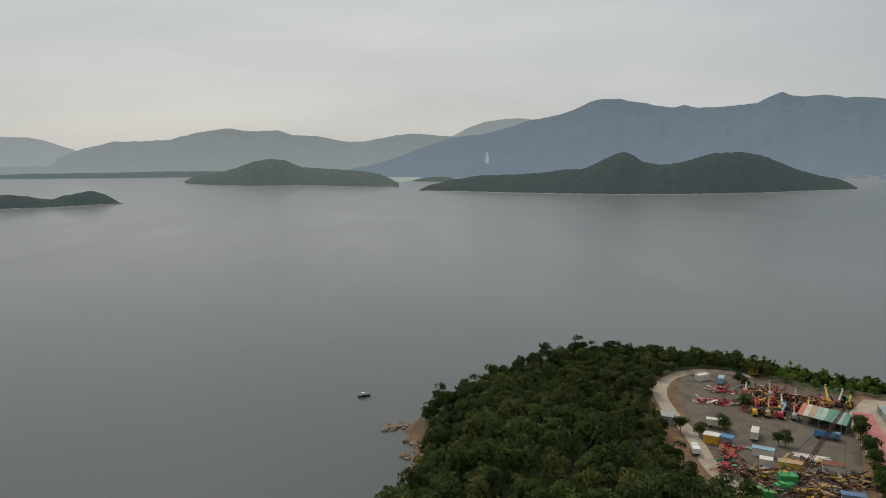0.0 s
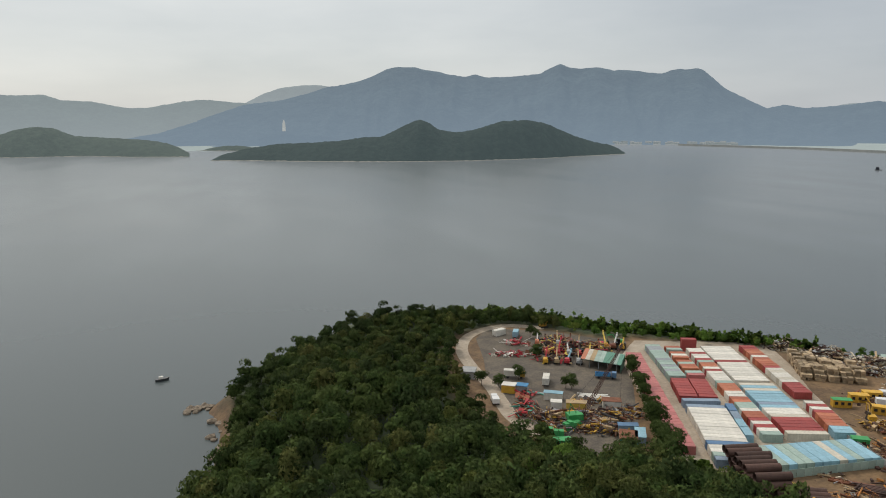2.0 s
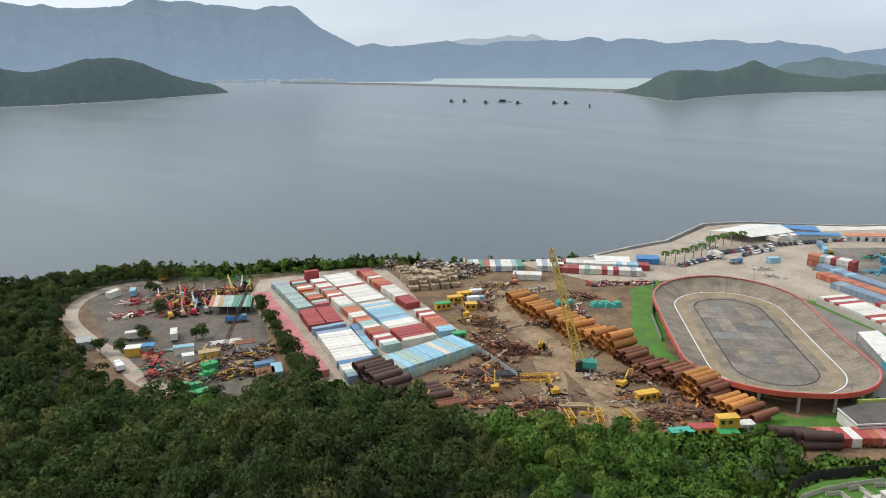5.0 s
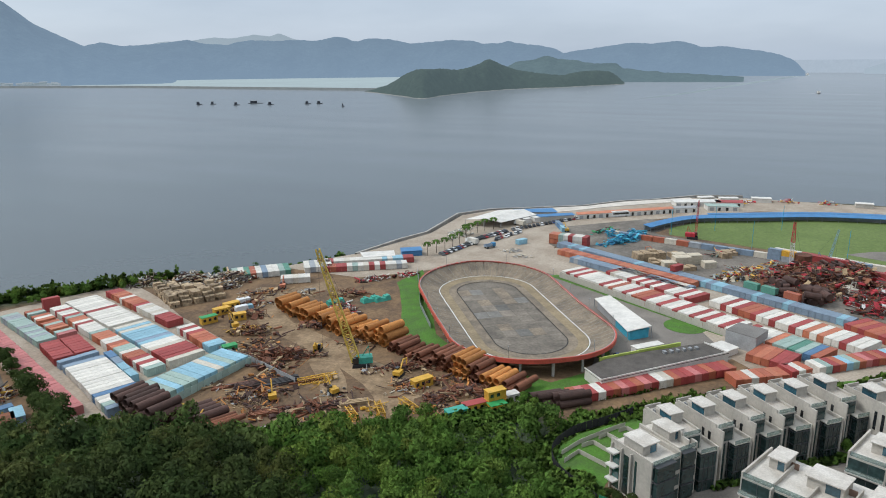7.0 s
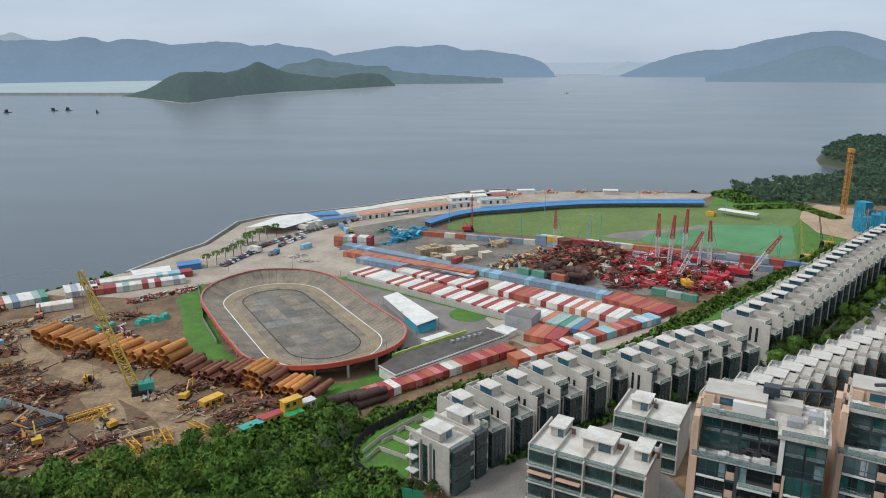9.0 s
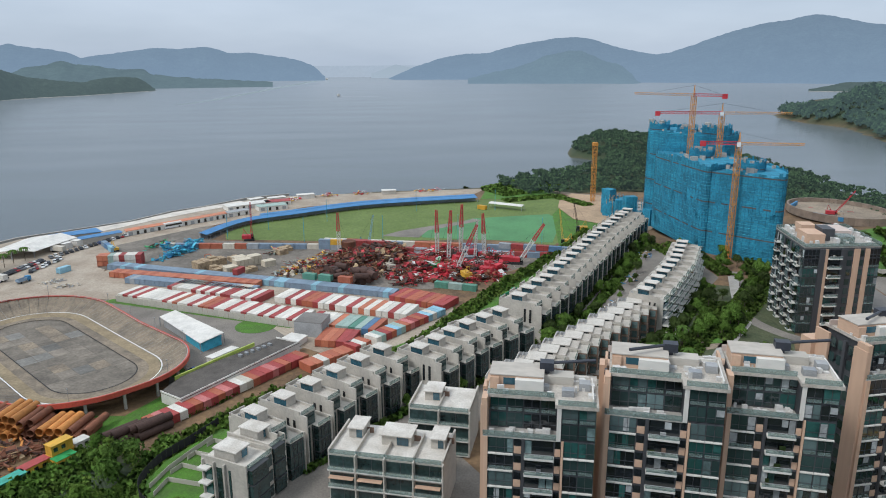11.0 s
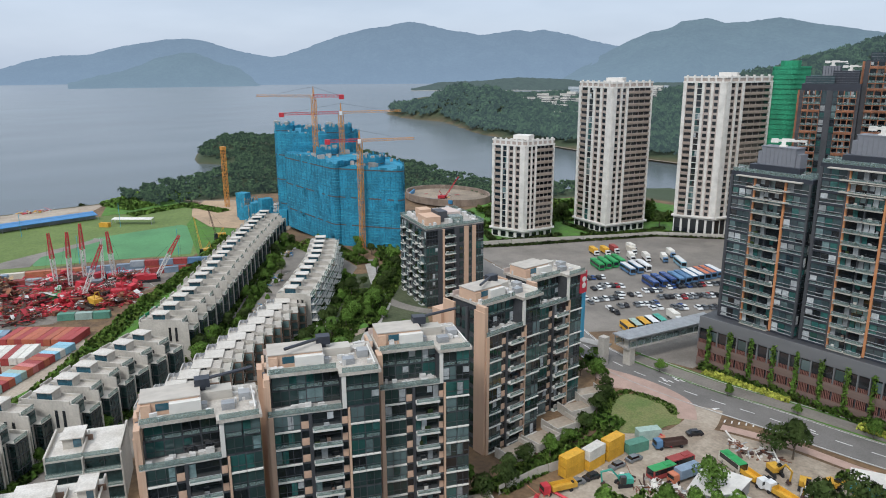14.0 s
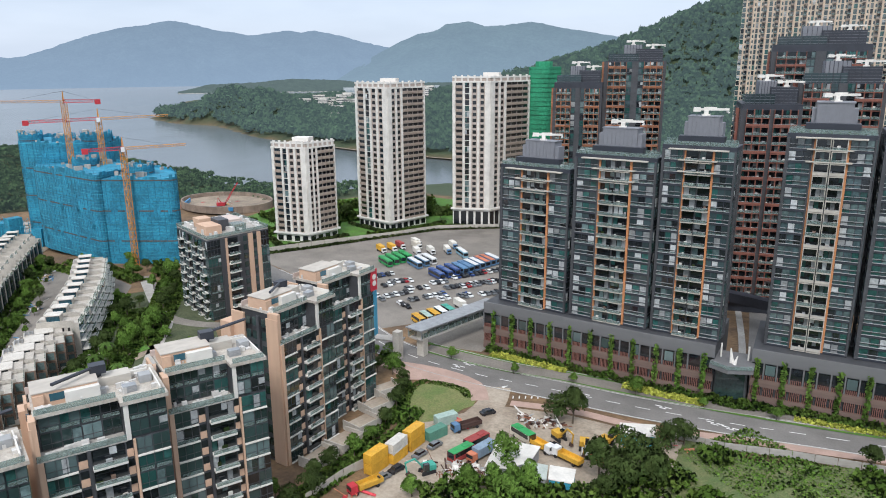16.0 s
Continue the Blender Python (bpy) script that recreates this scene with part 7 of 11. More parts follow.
def midrise(p0, p1, depth, label, seed, crane_deg=None, side=True, z0=8.0):
    m = thing("apartment_block", label, "apartment block")
    L = (Vector(p1) - Vector(p0)).length
    rz = math.degrees(math.atan2(p1[1] - p0[1], p1[0] - p0[0]))
    zt, zr = z0 + 9 * 3.38, z0 + 38.0
    part("body", Shape().prism(box_poly(p0, p1, depth), z0 - 1, zt), M["dark"], m)
    facade(m, p0, p1, z0, 9, 3.38, [("p", 0.9), ("g", 4.6), ("s", 1.5), ("d", 0.5), ("b", 5.2), ("s", 1.2), ("p", 0.4), ("g", 2.6), ("g", 2.8)], seed)
    # penthouse, set back on its left part
    cut = L * 0.66
    a, b, c = at(p0, p1, 1.0, 3.2), at(p0, p1, cut, 3.2), at(p0, p1, cut, 0.0)
    part("penthouse", Shape().prism([at(p0, p1, 1.0, 3.2), at(p0, p1, cut, 3.2), at(p0, p1, cut, 0.15), at(p0, p1, L, 0.15), at(p0, p1, L, depth - 2), at(p0, p1, 1.0, depth - 2)], zt, zr - 1.0), M["dark"], m)
    facade(m, a, b, zt + 0.1, 2, 3.2, [("g", 1), ("g", 1), ("g", 1), ("g", 1)], seed + 1, lip=False)
    facade(m, c, at(p0, p1, L, 0.0), zt + 0.1, 2, 3.2, [("f", 0.35), ("g", 1.4), ("g", 1.4)], seed + 2, lip=False)
    part("terrace", Shape().prism([at(p0, p1, 0.0, -0.3), at(p0, p1, cut, -0.3), at(p0, p1, cut, 3.2), at(p0, p1, 0, 3.2)], zt - 0.1, zt + 0.15), M["concrete"], m)
    x, y = at(p0, p1, cut / 2, -0.25)
    piece("balustrade", "rail", m, x, y, zt + 0.15, cut, 0.06, 1.05, rz, "glass terrace balustrade")
    part("roof_slab", Shape().prism([at(p0, p1, 0.4, 2.0), at(p0, p1, cut - 0.4, 2.0), at(p0, p1, cut - 0.4, -0.7), at(p0, p1, L + 0.4, -0.7), at(p0, p1, L + 0.4, depth - 1.5), at(p0, p1, 0.4, depth - 1.5)], zr - 1.0, zr - 0.35), M["roofpale"], m, "stained pale concrete roof slab")
    for along, back, wdt in ((L * 0.33, 2.1, L * 0.6), (L * 0.83, -0.6, L * 0.33)):
        x, y = at(p0, p1, along, back)
        piece("parapet", "rail", m, x, y, zr - 0.35, wdt, 0.08, 1.0, rz)
    # roof rooms
    for along, back, wdt, dpt, zz, hh, key in ((L * 0.28, 7.5, L * 0.48, 5.5, 0, 2.5, "peach"), (L * 0.28, 7.5, L * 0.50, 5.8, 2.5, 0.2, "roofpale"), (L * 0.40, 5.4, L * 0.26, 3.6, 0, 2.2, "white"), (L * 0.66, 9.0, L * 0.28, 3.0, 0, 1.6, "render"), (L * 0.08, 7.2, 1.6, 6.0, 0, 2.2, "peach"),
                                             (L * 0.75, 3.5, 2.2, 1.6, 0, 1.2, "steel"), (L * 0.9, 6.5, 2.0, 2.0, 0, 1.4, "grey"), (L * 0.55, 5.0, 1.2, 1.2, 0, 1.0, "steel"), (L * 0.84, 9.5, L * 0.2, 0.25, 0, 1.1, "white"), (L * 0.97, 5.0, 0.25, 9.0, 0, 1.0, "white"), (L * 0.2, 11.8, L * 0.4, 0.25, 0, 1.2, "pinkwall")):
        x, y = at(p0, p1, along, back)
        piece("roof_room" if hh > 1.3 else "roof_wall", key, m, x, y, zr - 0.35 + zz, wdt, dpt, hh, rz)
    rt = random.Random(seed * 3)
    bits = Shape()
    for _ in range(34):
        wb = rt.uniform(0.3, 1.4)
        bits.box(*at(p0, p1, L * rt.uniform(0.05, 0.97), rt.uniform(2.4, depth - 2.5)), zr - 0.35, wb, rt.uniform(0.3, 1.2), rt.uniform(0.3, 1.1), rz + rt.uniform(0, 20))
    for _ in range(14):
        bits.box(*at(p0, p1, cut * rt.uniform(0.05, 0.95), rt.uniform(0.3, 2.8)), zt + 0.15, rt.uniform(0.4, 1.5), rt.uniform(0.3, 0.9), rt.uniform(0.3, 1.0), rz)
    tagged(part("terrace_clutter", bits, M["cranewhite"], m), kind="stuff")
    x, y = at(p0, p1, L * 0.22, 4.72)
    piece("window", "glass_blue", m, x, y, zr + 0.4, 2.4, 0.1, 1.3, rz)
    # peach core on the left side and at the back
    for along, back, wdt, dpt, hh in ((0.2, 1.6, 1.0, 3.0, zr - 0.4), (1.0, depth + 1.2, 5.0, 3.4, zr - 4.5), (L * 0.5, depth + 1.0, 6.0, 3.0, zr - 3.5)):
        x, y = at(p0, p1, along, back)
        piece("stair_core", "peach", m, x, y, z0 - 1, wdt, dpt, hh - z0 + 1, rz, "peach stone stair core")
    if side:
        q0, q1 = at(p0, p1, 0, depth), p0
        facade(m, q0, q1, z0, 11, 3.3, [("p", 4.0), ("w", 2.0), ("w", 2.0), ("d", 0.8), ("w", 2.2), ("p", 3.6)], seed + 3, wall="dark")
    if crane_deg is not None:
        x, y = at(p0, p1, L * 0.55, 9.0)
        g = Shape().box(x, y, zr + 2.0, 2.6, 2.0, 1.6, rz).box(x, y, zr - 0.3, 0.8, 0.8, 2.6)
        e = (x + math.cos(radians(crane_deg)) * 9, y + math.sin(radians(crane_deg)) * 9, zr + 3.6)
        g.tube((x, y, zr + 3.2), e, 0.32, 6)
        part("roof_crane", g, M["slate"], m, "dark grey window-cleaning crane")
    return m


M["pinkwall"] = mat("pinkish_render", (0.55, 0.45, 0.40), 0.8, 0, 0.14, 0.25, 2.0)
midrise((112.5, -29.0), (105.5, -47.5), 14, "peach and dark glass apartment block with a penthouse", 1, -100, z0=4.5)
midrise((109.4, -50.8), (100.9, -69.2), 15, "peach and dark glass apartment block with white balconies", 2, 100)
midrise((105.4, -72.5), (97.9, -89.0), 15, "dark glass apartment block with peach stair tower", 3, -100)
midrise((112.0, -107.0), (111.8, -125.0), 15, "tall dark glass apartment block with peach end wall", 4, 120)
midrise((117.5, -129.5), (117.0, -147.5), 14, "dark glass apartment block with a red sign", 5)


def dark_block():
    m = thing("apartment_block", "dark apartment block with rows of white balconies", "apartment block")
    k, l, r, bk = (205, -164), (233, -173), (201, -190), (229, -199)
    part("body", Shape().prism([l, k, r, bk], 7, 38.5), M["dark"], m)
    facade(m, l, k, 8, 9, 3.35, [("g", 3), ("b", 2.2), ("g", 3), ("d", 0.6), ("b", 2.2), ("g", 3), ("d", 0.6), ("b", 2.4), ("g", 2.5), ("b", 2.2), ("g", 2)], 3, lip=False)
    facade(m, k, r, 8, 9, 3.35, [("g", 4), ("d", 1.5), ("p", 0.8), ("b", 3.5), ("d", 1.5), ("w", 2.0), ("p", 1.5), ("w", 1.5), ("p", 1.2), ("g", 3)], 4, lip=False)
    part("roof_slab", Shape().prism([l, k, r, bk], 38.5, 39.0), M["concrete"], m)
    for x, y, sx, sy, hh, key in ((213, -172, 9, 6, 3.2, "peach"), (217, -184, 10, 8, 3.0, "pinkwall"), (208, -181, 5, 5, 2.6, "rail"), (224, -178, 6, 5, 3.4, "peach"), (214, -178, 7, 4, 4.2, "dark")):
        piece("roof_room", key, m, x, y, 39.0, sx, sy, hh, -17)
    rt, bits = random.Random(8), Shape()
    for _ in range(60):
        t, u = rt.uniform(0.06, 0.94), rt.uniform(0.06, 0.94)
        bits.box(k[0] + (l[0] - k[0]) * t + (r[0] - k[0]) * u, k[1] + (l[1] - k[1]) * t + (r[1] - k[1]) * u, 39.0, rt.uniform(0.4, 3.0), rt.uniform(0.3, 1.4), rt.uniform(0.4, 2.0), -17)
    tagged(part("roof_clutter", bits, M["cranewhite"], m), kind="stuff")
    for a, b in ((l, k), (k, r), (r, bk), (bk, l)):
        c = (Vector(a) + Vector(b)) / 2
        piece("parapet", "rail", m, c.x, c.y, 39.0, (Vector(a) - Vector(b)).length, 0.2, 1.1, math.degrees(math.atan2(b[1] - a[1], b[0] - a[0])))
    return m


dark_block()


def white_tower(l, k, r, depth_l, floors, fh, label, base_h, seed, joined=False):
    m = thing("apartment_tower", label, "apartment tower")
    n = Vector(k) - Vector(r)
    bk = (l[0] + r[0] - k[0], l[1] + r[1] - k[1])
    z0 = 8.0 + base_h
    top = z0 + floors * fh
    part("body", Shape().prism([l, k, r, bk], z0, top + 2.0), M["towerbeige"], m, "pinkish beige tiled walls")
    part("podium", Shape().prism([l, k, r, bk], 7.5, z0), M["towerwhite"], m)
    facade(m, l, k, z0, floors, fh, [("f", 0.7), ("r", 1.6), ("f", 0.5), ("g", 1.0), ("f", 0.5), ("w", 1.3), ("f", 0.5), ("w", 1.2), ("f", 1.2)], seed, glass="glass_dark", joined=joined)
    facade(m, k, r, z0, floors, fh, [("f", 1.2), ("w", 1.2), ("f", 0.5), ("w", 1.2), ("f", 0.6), ("r", 1.7), ("r", 1.7), ("r", 1.7), ("r", 1.7), ("f", 0.6)], seed + 1, glass="glass_dark", joined=joined)
    for p, q in ((l, k), (k, r)):
        c = (Vector(p) + Vector(q)) / 2
        rz = math.degrees(math.atan2(q[1] - p[1], q[0] - p[0]))
        L = (Vector(p) - Vector(q)).length
        piece("cornice", "towerwhite", m, c.x, c.y, top - 0.4, L + 0.5, 0.8, 0.8, rz)
        piece("parapet", "towerwhite", m, c.x, c.y, top + 2.0, L + 0.3, 0.4, 0.9, rz)
        for i in range(6):                  # piers rising through the parapet
            t = (i + 0.5) / 6
            piece("crown_pier", "towerwhite", m, p[0] + (q[0] - p[0]) * t, p[1] + (q[1] - p[1]) * t, top - 0.4, 0.9, 1.0, 4.0, rz)
        piece("ledge", "towerwhite", m, c.x, c.y, z0 - 0.6, L + 2.0, 2.4, 0.9, rz)
        for i in range(int(L / 4)):
            t = (i + 0.5) / int(L / 4)
            x, y = p[0] + (q[0] - p[0]) * t, p[1] + (q[1] - p[1]) * t
            piece("base_window", "glass_dark", m, x, y, 8.6, 3.0, 0.4, max(1.5, base_h - 2.2), rz)
    cx, cy = (l[0] + r[0]) / 2, (l[1] + r[1]) / 2
    piece("roof_room", "towerwhite", m, cx, cy, top + 2.6, 9, 7, 2.2, 20)
    return m


white_tower((275, -266), (256, -271), (253, -290), 18, 14, 3.2, "short white apartment tower with brown balconies", 5.0, 1, True)
white_tower((262, -320), (236, -315), (230, -342), 24, 23, 3.2, "tall white apartment tower with taupe balconies", 5.0, 2, True)
white_tower((212, -343), (192, -350), (184, -382), 24, 22, 3.2, "tall white apartment tower over a glazed base", 11.0, 3, True)

# ---- roads, car park and towers ----
surface("pavement_lot", [(243, -230), (262, -243), (246, -272), (226, -305), (214, -330), (186, -352), (160, -330), (124, -240), (130, -216), (148, -190), (186, -213)], 8.05, M["asphalt_old"], "worn grey asphalt of a lorry and coach park", "car park")
MAIN = curve_pts([(300, -262), (262, -232), (235, -220), (188, -206), (150, -184), (126, -176), (100, -174.5), (76, -177), (52, -179), (28, -183), (6, -188), (-30, -196), (-70, -210)], 6)
solid("road_main", ribbon(MAIN, 12.5, 8.09), M["asphalt"], "grey asphalt main road with lane markings", "road", kind="structure")
FARRD = curve_pts([(150, -192), (124, -189), (96, -191), (78, -193.4), (60, -194), (45, -195.6), (31, -197), (10, -201), (-30, -208)], 6)
MAIN_S = curve_pts([(124, -184.5), (95, -184.2), (77, -187), (60, -189), (44, -190.5), (30, -192), (9, -195.5), (-30, -203)], 6)
for off_r in (-6.0, 6.0):
    solid("road_edge_line", ribbon(MAIN[12:], 0.22, 8.145, off_r), M["whiteline"], "pale painted edge line of the main road", "road marking", kind="structure")
    solid("kerb", ribbon(MAIN[12:], 0.4, 8.22, off_r * 1.07), M["concrete"], "concrete kerb of the main road", "kerb", kind="structure")
surface("pavement_stair", [(124, -187), (107, -190.5), (107, -216), (124, -228), (142, -200)], 8.07, M["asphalt_old"], "grey paved apron at the footbridge stairs", "pavement")
solid("road_side", ribbon(MAIN_S, 6.5, 8.13), M["asphalt_old"], "pale grey service carriageway", "road", kind="structure")
solid("kerb", ribbon(MAIN_S, 0.5, 8.26, 3.5), M["concrete"], "concrete kerb between the carriageways", "kerb", kind="structure")
solid("pavement_brick", ribbon(curve_pts([(132, -166), (112, -170), (97, -168), (90, -160)]), 5.0, 8.14), M["brickpave"], "pink brick pavement", "pavement", kind="structure")
solid("pavement_brick", ribbon(curve_pts([(82, -163), (66, -167.5), (51, -168.5), (38, -171), (26, -175), (6, -180), (-20, -187)]), 3.2, 8.14), M["brickpave"], "pink brick pavement", "pavement", kind="structure")
solid("road_lane", ribbon(curve_pts([(94, -84), (88.5, -104), (86, -120), (85.5, -134), (86, -148), (86.5, -160), (90, -170)]), 8.0, 8.11), M["paving"], "pale concrete lane with parked lorries", "road", kind="structure")
marks = Shape()
for i in range(18, 70, 2):
    if i + 1 < len(MAIN):
        a_m, b_m = Vector((*MAIN[i], 8.15)), Vector((*MAIN[i + 1], 8.15))
        n_m = Vector((-(b_m - a_m).y, (b_m - a_m).x, 0)).normalized() * 0.16
        marks.add([tuple(a_m + n_m), tuple(a_m - n_m), tuple(b_m - n_m), tuple(b_m + n_m)], [(0, 1, 2, 3)])
for (x, y, rz) in ((106, -177, 5), (104, -180, 5), (30, -181, 9), (26, -180.5, 9), (66, -179, 6), (44, -183, 8)):
    for k in range(3):
        marks.box(x + k * 1.3, y + (k % 2) * 0.8, 8.14, 0.45, 1.9, 0.02, rz + 80)
marks.add([(88, -170.2, 8.16), (89.2, -170.6, 8.16), (87.6, -172.6, 8.16)], [(0, 1, 2)])
for k in range(5):                        # painted island at the lane's mouth
    marks.box(83.0 - k * 1.5, -166.5 - k * 0.9, 8.15, 0.35, 1.6, 0.02, 20)
solid("road_marking", marks, M["whiteline"], "white painted lane marks and arrows", "road marking", kind="structure")
for pts_v, w_v in (([(126, -187.5), (96, -188), (78, -190.5), (60, -192), (45, -193.6), (31, -195), (10, -199), (-30, -207)], 1.6), ([(122, -181), (96, -181), (76, -183.8), (52, -186), (28, -189), (4, -193), (-30, -200)], 1.0)):
    solid("verge", ribbon(curve_pts(pts_v), w_v, 8.2), M["grass"], "thin grass verge beside the road", "grass", kind="structure")
ov = [(100.5 + 9.0 * math.cos(a) * (1.2 if math.sin(a) < 0 else 1), -153 + 13.0 * math.sin(a)) for a in (i * math.pi / 12 for i in range(24))]
surface("grass_oval", ov, 8.13, M["rough_turf"], "yellowish oval lawn beside the lane", "grass")
surface("ground_site", [(96, -96), (90, -104), (96, -128), (98, -140), (84, -160), (66, -165), (50, -166), (34, -167), (26, -150), (40, -120), (60, -105), (78, -92)], 8.06, M["site_sand"], "sandy compound of a small site yard", "ground")
surface("ground_housing", [(128, 12), (150, 18), (180, -24), (210, -66), (340, -165), (300, -180), (270, -175), (215, -120), (196, -100), (160, -30), (130, -40), (118, -40), (118, -20)], 8.04, M["asphalt_old"], "grey paved lane between townhouse rows", "pavement")
surface("ground_garden", [(196, -98), (214, -122), (262, -165), (245, -200), (200, -160), (140, -120), (122, -100), (120, -60), (150, -60), (176, -74)], 8.08, M["earth"], "planted garden between the blocks", "garden")
solid("garden_path", ribbon(curve_pts([(270, -182), (240, -165), (220, -155), (205, -140), (185, -122), (160, -110)]), 4.5, 8.14), M["concrete"], "pale winding garden path", "path", kind="structure")


def dark_tower(p0, p1, depth, z0, top, label, seed, joined=False):
    m = thing("apartment_tower", label, "apartment tower")
    L = (Vector(p1) - Vector(p0)).length
    rz = math.degrees(math.atan2(p1[1] - p0[1], p1[0] - p0[0]))
    fl = int((top - z0) / 3.15)
    fh = (top - z0 - 0.4) / fl
    part("body", Shape().prism(box_poly(p0, p1, depth), z0, top), M["slate"], m, "dark slate cladding")
    facade(m, p0, p1, z0 + 0.3, fl, fh, [("d", 0.7), ("g", 1.7), ("g", 1.7), ("g", 1.7), ("d", 0.4), ("o", 0.4), ("b", 3.4), ("d", 0.25), ("b", 3.4), ("o", 0.5), ("g", 1.7), ("g", 1.7), ("g", 1.7), ("d", 0.5)], seed, slab="render", glass="glass_tower", lip=False, joined=joined)
    band, lip = Shape(), Shape()
    for f in range(fl):                     # dark spandrel bands under the windows, each with a pale lip
        for along, wdt in ((0.17, 0.30), (0.84, 0.30)):
            x, y = at(p0, p1, L * along, -0.12)
            band.box(x, y, z0 + 0.1 + f * fh, L * wdt, 0.3, 0.62, rz)
            lip.box(*at(p0, p1, L * along, -0.2), z0 + 0.72 + f * fh, L * wdt, 0.42, 0.11, rz)
            lip.box(*at(p0, p1, L * along, -0.22), z0 + 1.75 + f * fh, L * wdt, 0.34, 0.06, rz)
    tagged(part("spandrel", band, M["slate"], m), kind="stuff")
    tagged(part("window_sill", lip, M["grey"], m), kind="stuff")
    q0, q1 = at(p0, p1, 0, depth), p0
    facade(m, q0, q1, z0 + 0.3, fl, fh, [("w", 2), ("d", 1), ("w", 2), ("w", 2)], seed + 1, glass="glass_tower", joined=True)
    facade(m, p1, at(p0, p1, L, depth), z0 + 0.3, fl, fh, [("g", 2.2), ("d", 0.5), ("g", 2.2), ("d", 0.5), ("g", 2.0)], seed + 2, glass="glass_tower", joined=True, lip=False)
    part("parapet", Shape().prism(box_poly(p0, p1, depth), top, top + 1.0), M["slate"], m)
    x, y = at(p0, p1, L * 0.5, depth * 0.55)
    piece("roof_room", "greyblue", m, x, y, top + 1.0, L * 0.42, depth * 0.5, 7.5, rz, "grey louvred plant room")
    piece("roof_room", "slate", m, *at(p0, p1, L * 0.5, depth * 0.3), top + 1.0, L * 0.62, depth * 0.3, 2.4, rz)
    fins = Shape()
    for k in range(9):                      # upright panels and a coping round the plant room
        fins.box(*at(p0, p1, L * (0.30 + 0.05 * k), depth * 0.295), top + 1.0, 0.16, 0.14, 7.4, rz)
    fins.box(x, y, top + 8.4, L * 0.44, depth * 0.53, 0.25, rz)
    for e in (-1, 1):
        fins.box(*at(p0, p1, L * (0.5 + e * 0.235), depth * 0.55), top + 1.0, L * 0.05, depth * 0.4, 6.0, rz)
    tagged(part("plant_panel", fins, M["greyblue"], m), kind="stuff")
    gondola(m, x, y, top + 8.5, rz + 8 + seed * 7 % 20)
    for wdt, zz in ((0.80, top - 0.15), (0.52, top - 3.0), (0.52, top - 6.1)):
        piece("crown_slab", "render", m, *at(p0, p1, L * 0.5, -0.7), zz, L * wdt, 1.7, 0.28, rz)
    for wdt, along, back, hh in ((0.98, 0.5, 0.15, 1.1), (0.30, 0.16, 3.0, 1.6), (0.30, 0.84, 3.0, 1.6)):
        piece("crown_glass", "rail", m, *at(p0, p1, L * along, back), top + 1.0, L * wdt, 0.08, hh, rz)
    junk, green = Shape(), Shape()
    rj = random.Random(seed)
    for _ in range(22):
        junk.box(*at(p0, p1, L * rj.uniform(0.05, 0.95), depth * rj.uniform(0.12, 0.9)), top + 1.0, rj.uniform(0.4, 1.8), rj.uniform(0.4, 1.3), rj.uniform(0.3, 1.1), rz)
    for k in range(10):
        green.box(*at(p0, p1, L * (0.06 + 0.09 * k + rj.uniform(-0.02, 0.02)), 0.8), top + 1.0, rj.uniform(0.5, 1.4), 0.5, rj.uniform(0.3, 0.8), rz, 0.7)
    tagged(part("roof_clutter", junk, M["grey"], m), kind="stuff")
    tagged(part("roof_planting", green, M["leaf_mid"], m), kind="stuff")
    return m


def gondola(parent, x, y, z, rz):
    """A roof crane for window cleaning: turntable, jointed boom, counterweight, two davit arms."""
    c, t = math.cos(radians(rz)), math.sin(radians(rz))
    g = Shape().box(x, y, z, 2.0, 2.0, 0.5, rz).box(x, y, z + 0.5, 1.1, 1.1, 1.0, rz)
    g.box(x + c * 2.0, y + t * 2.0, z + 1.5, 7.6, 0.55, 0.6, rz).box(x - c * 2.4, y - t * 2.4, z + 1.2, 2.0, 1.3, 1.1, rz, 0.85)
    g.box(x + c * 5.6, y + t * 5.6, z + 0.9, 0.4, 3.2, 0.35, rz).box(x + c * 1.0, y + t * 1.0, z + 2.1, 3.2, 0.3, 0.3, rz)
    return part("roof_crane", g, M["white"], parent, "white roof gondola crane")


M["greyblue"] = mat("grey_blue_louvres", (0.20, 0.205, 0.225), 0.6, 0, 0.12, 0.3, 6.0)
M["glass_tower"] = glass_mat("tower_glass", (0.055, 0.085, 0.092))
M["redbalc"] = mat("red_brown_balcony", (0.23, 0.085, 0.058), 0.75, 0, 0.2, 0.3, 2.5)
dark_tower((105.0, -199), (81.0, -197.0), 9, 24, 68.0, "dark slate apartment tower with orange piers", 11)
dark_tower((79.8, -197.5), (55.6, -197.0), 9, 24, 73, "dark slate apartment tower with glass balconies", 12)
dark_tower((54.6, -197.5), (35.4, -198.0), 9, 24, 77, "dark slate apartment tower with stacked balconies", 13)
dark_tower((24.6, -203), (4.6, -204.5), 14, 24, 81, "dark slate apartment tower beyond a gap", 14, True)
dark_tower((3.0, -204.5), (-22.0, -207), 14, 24, 82, "dark slate apartment tower at the row's end", 15, True)


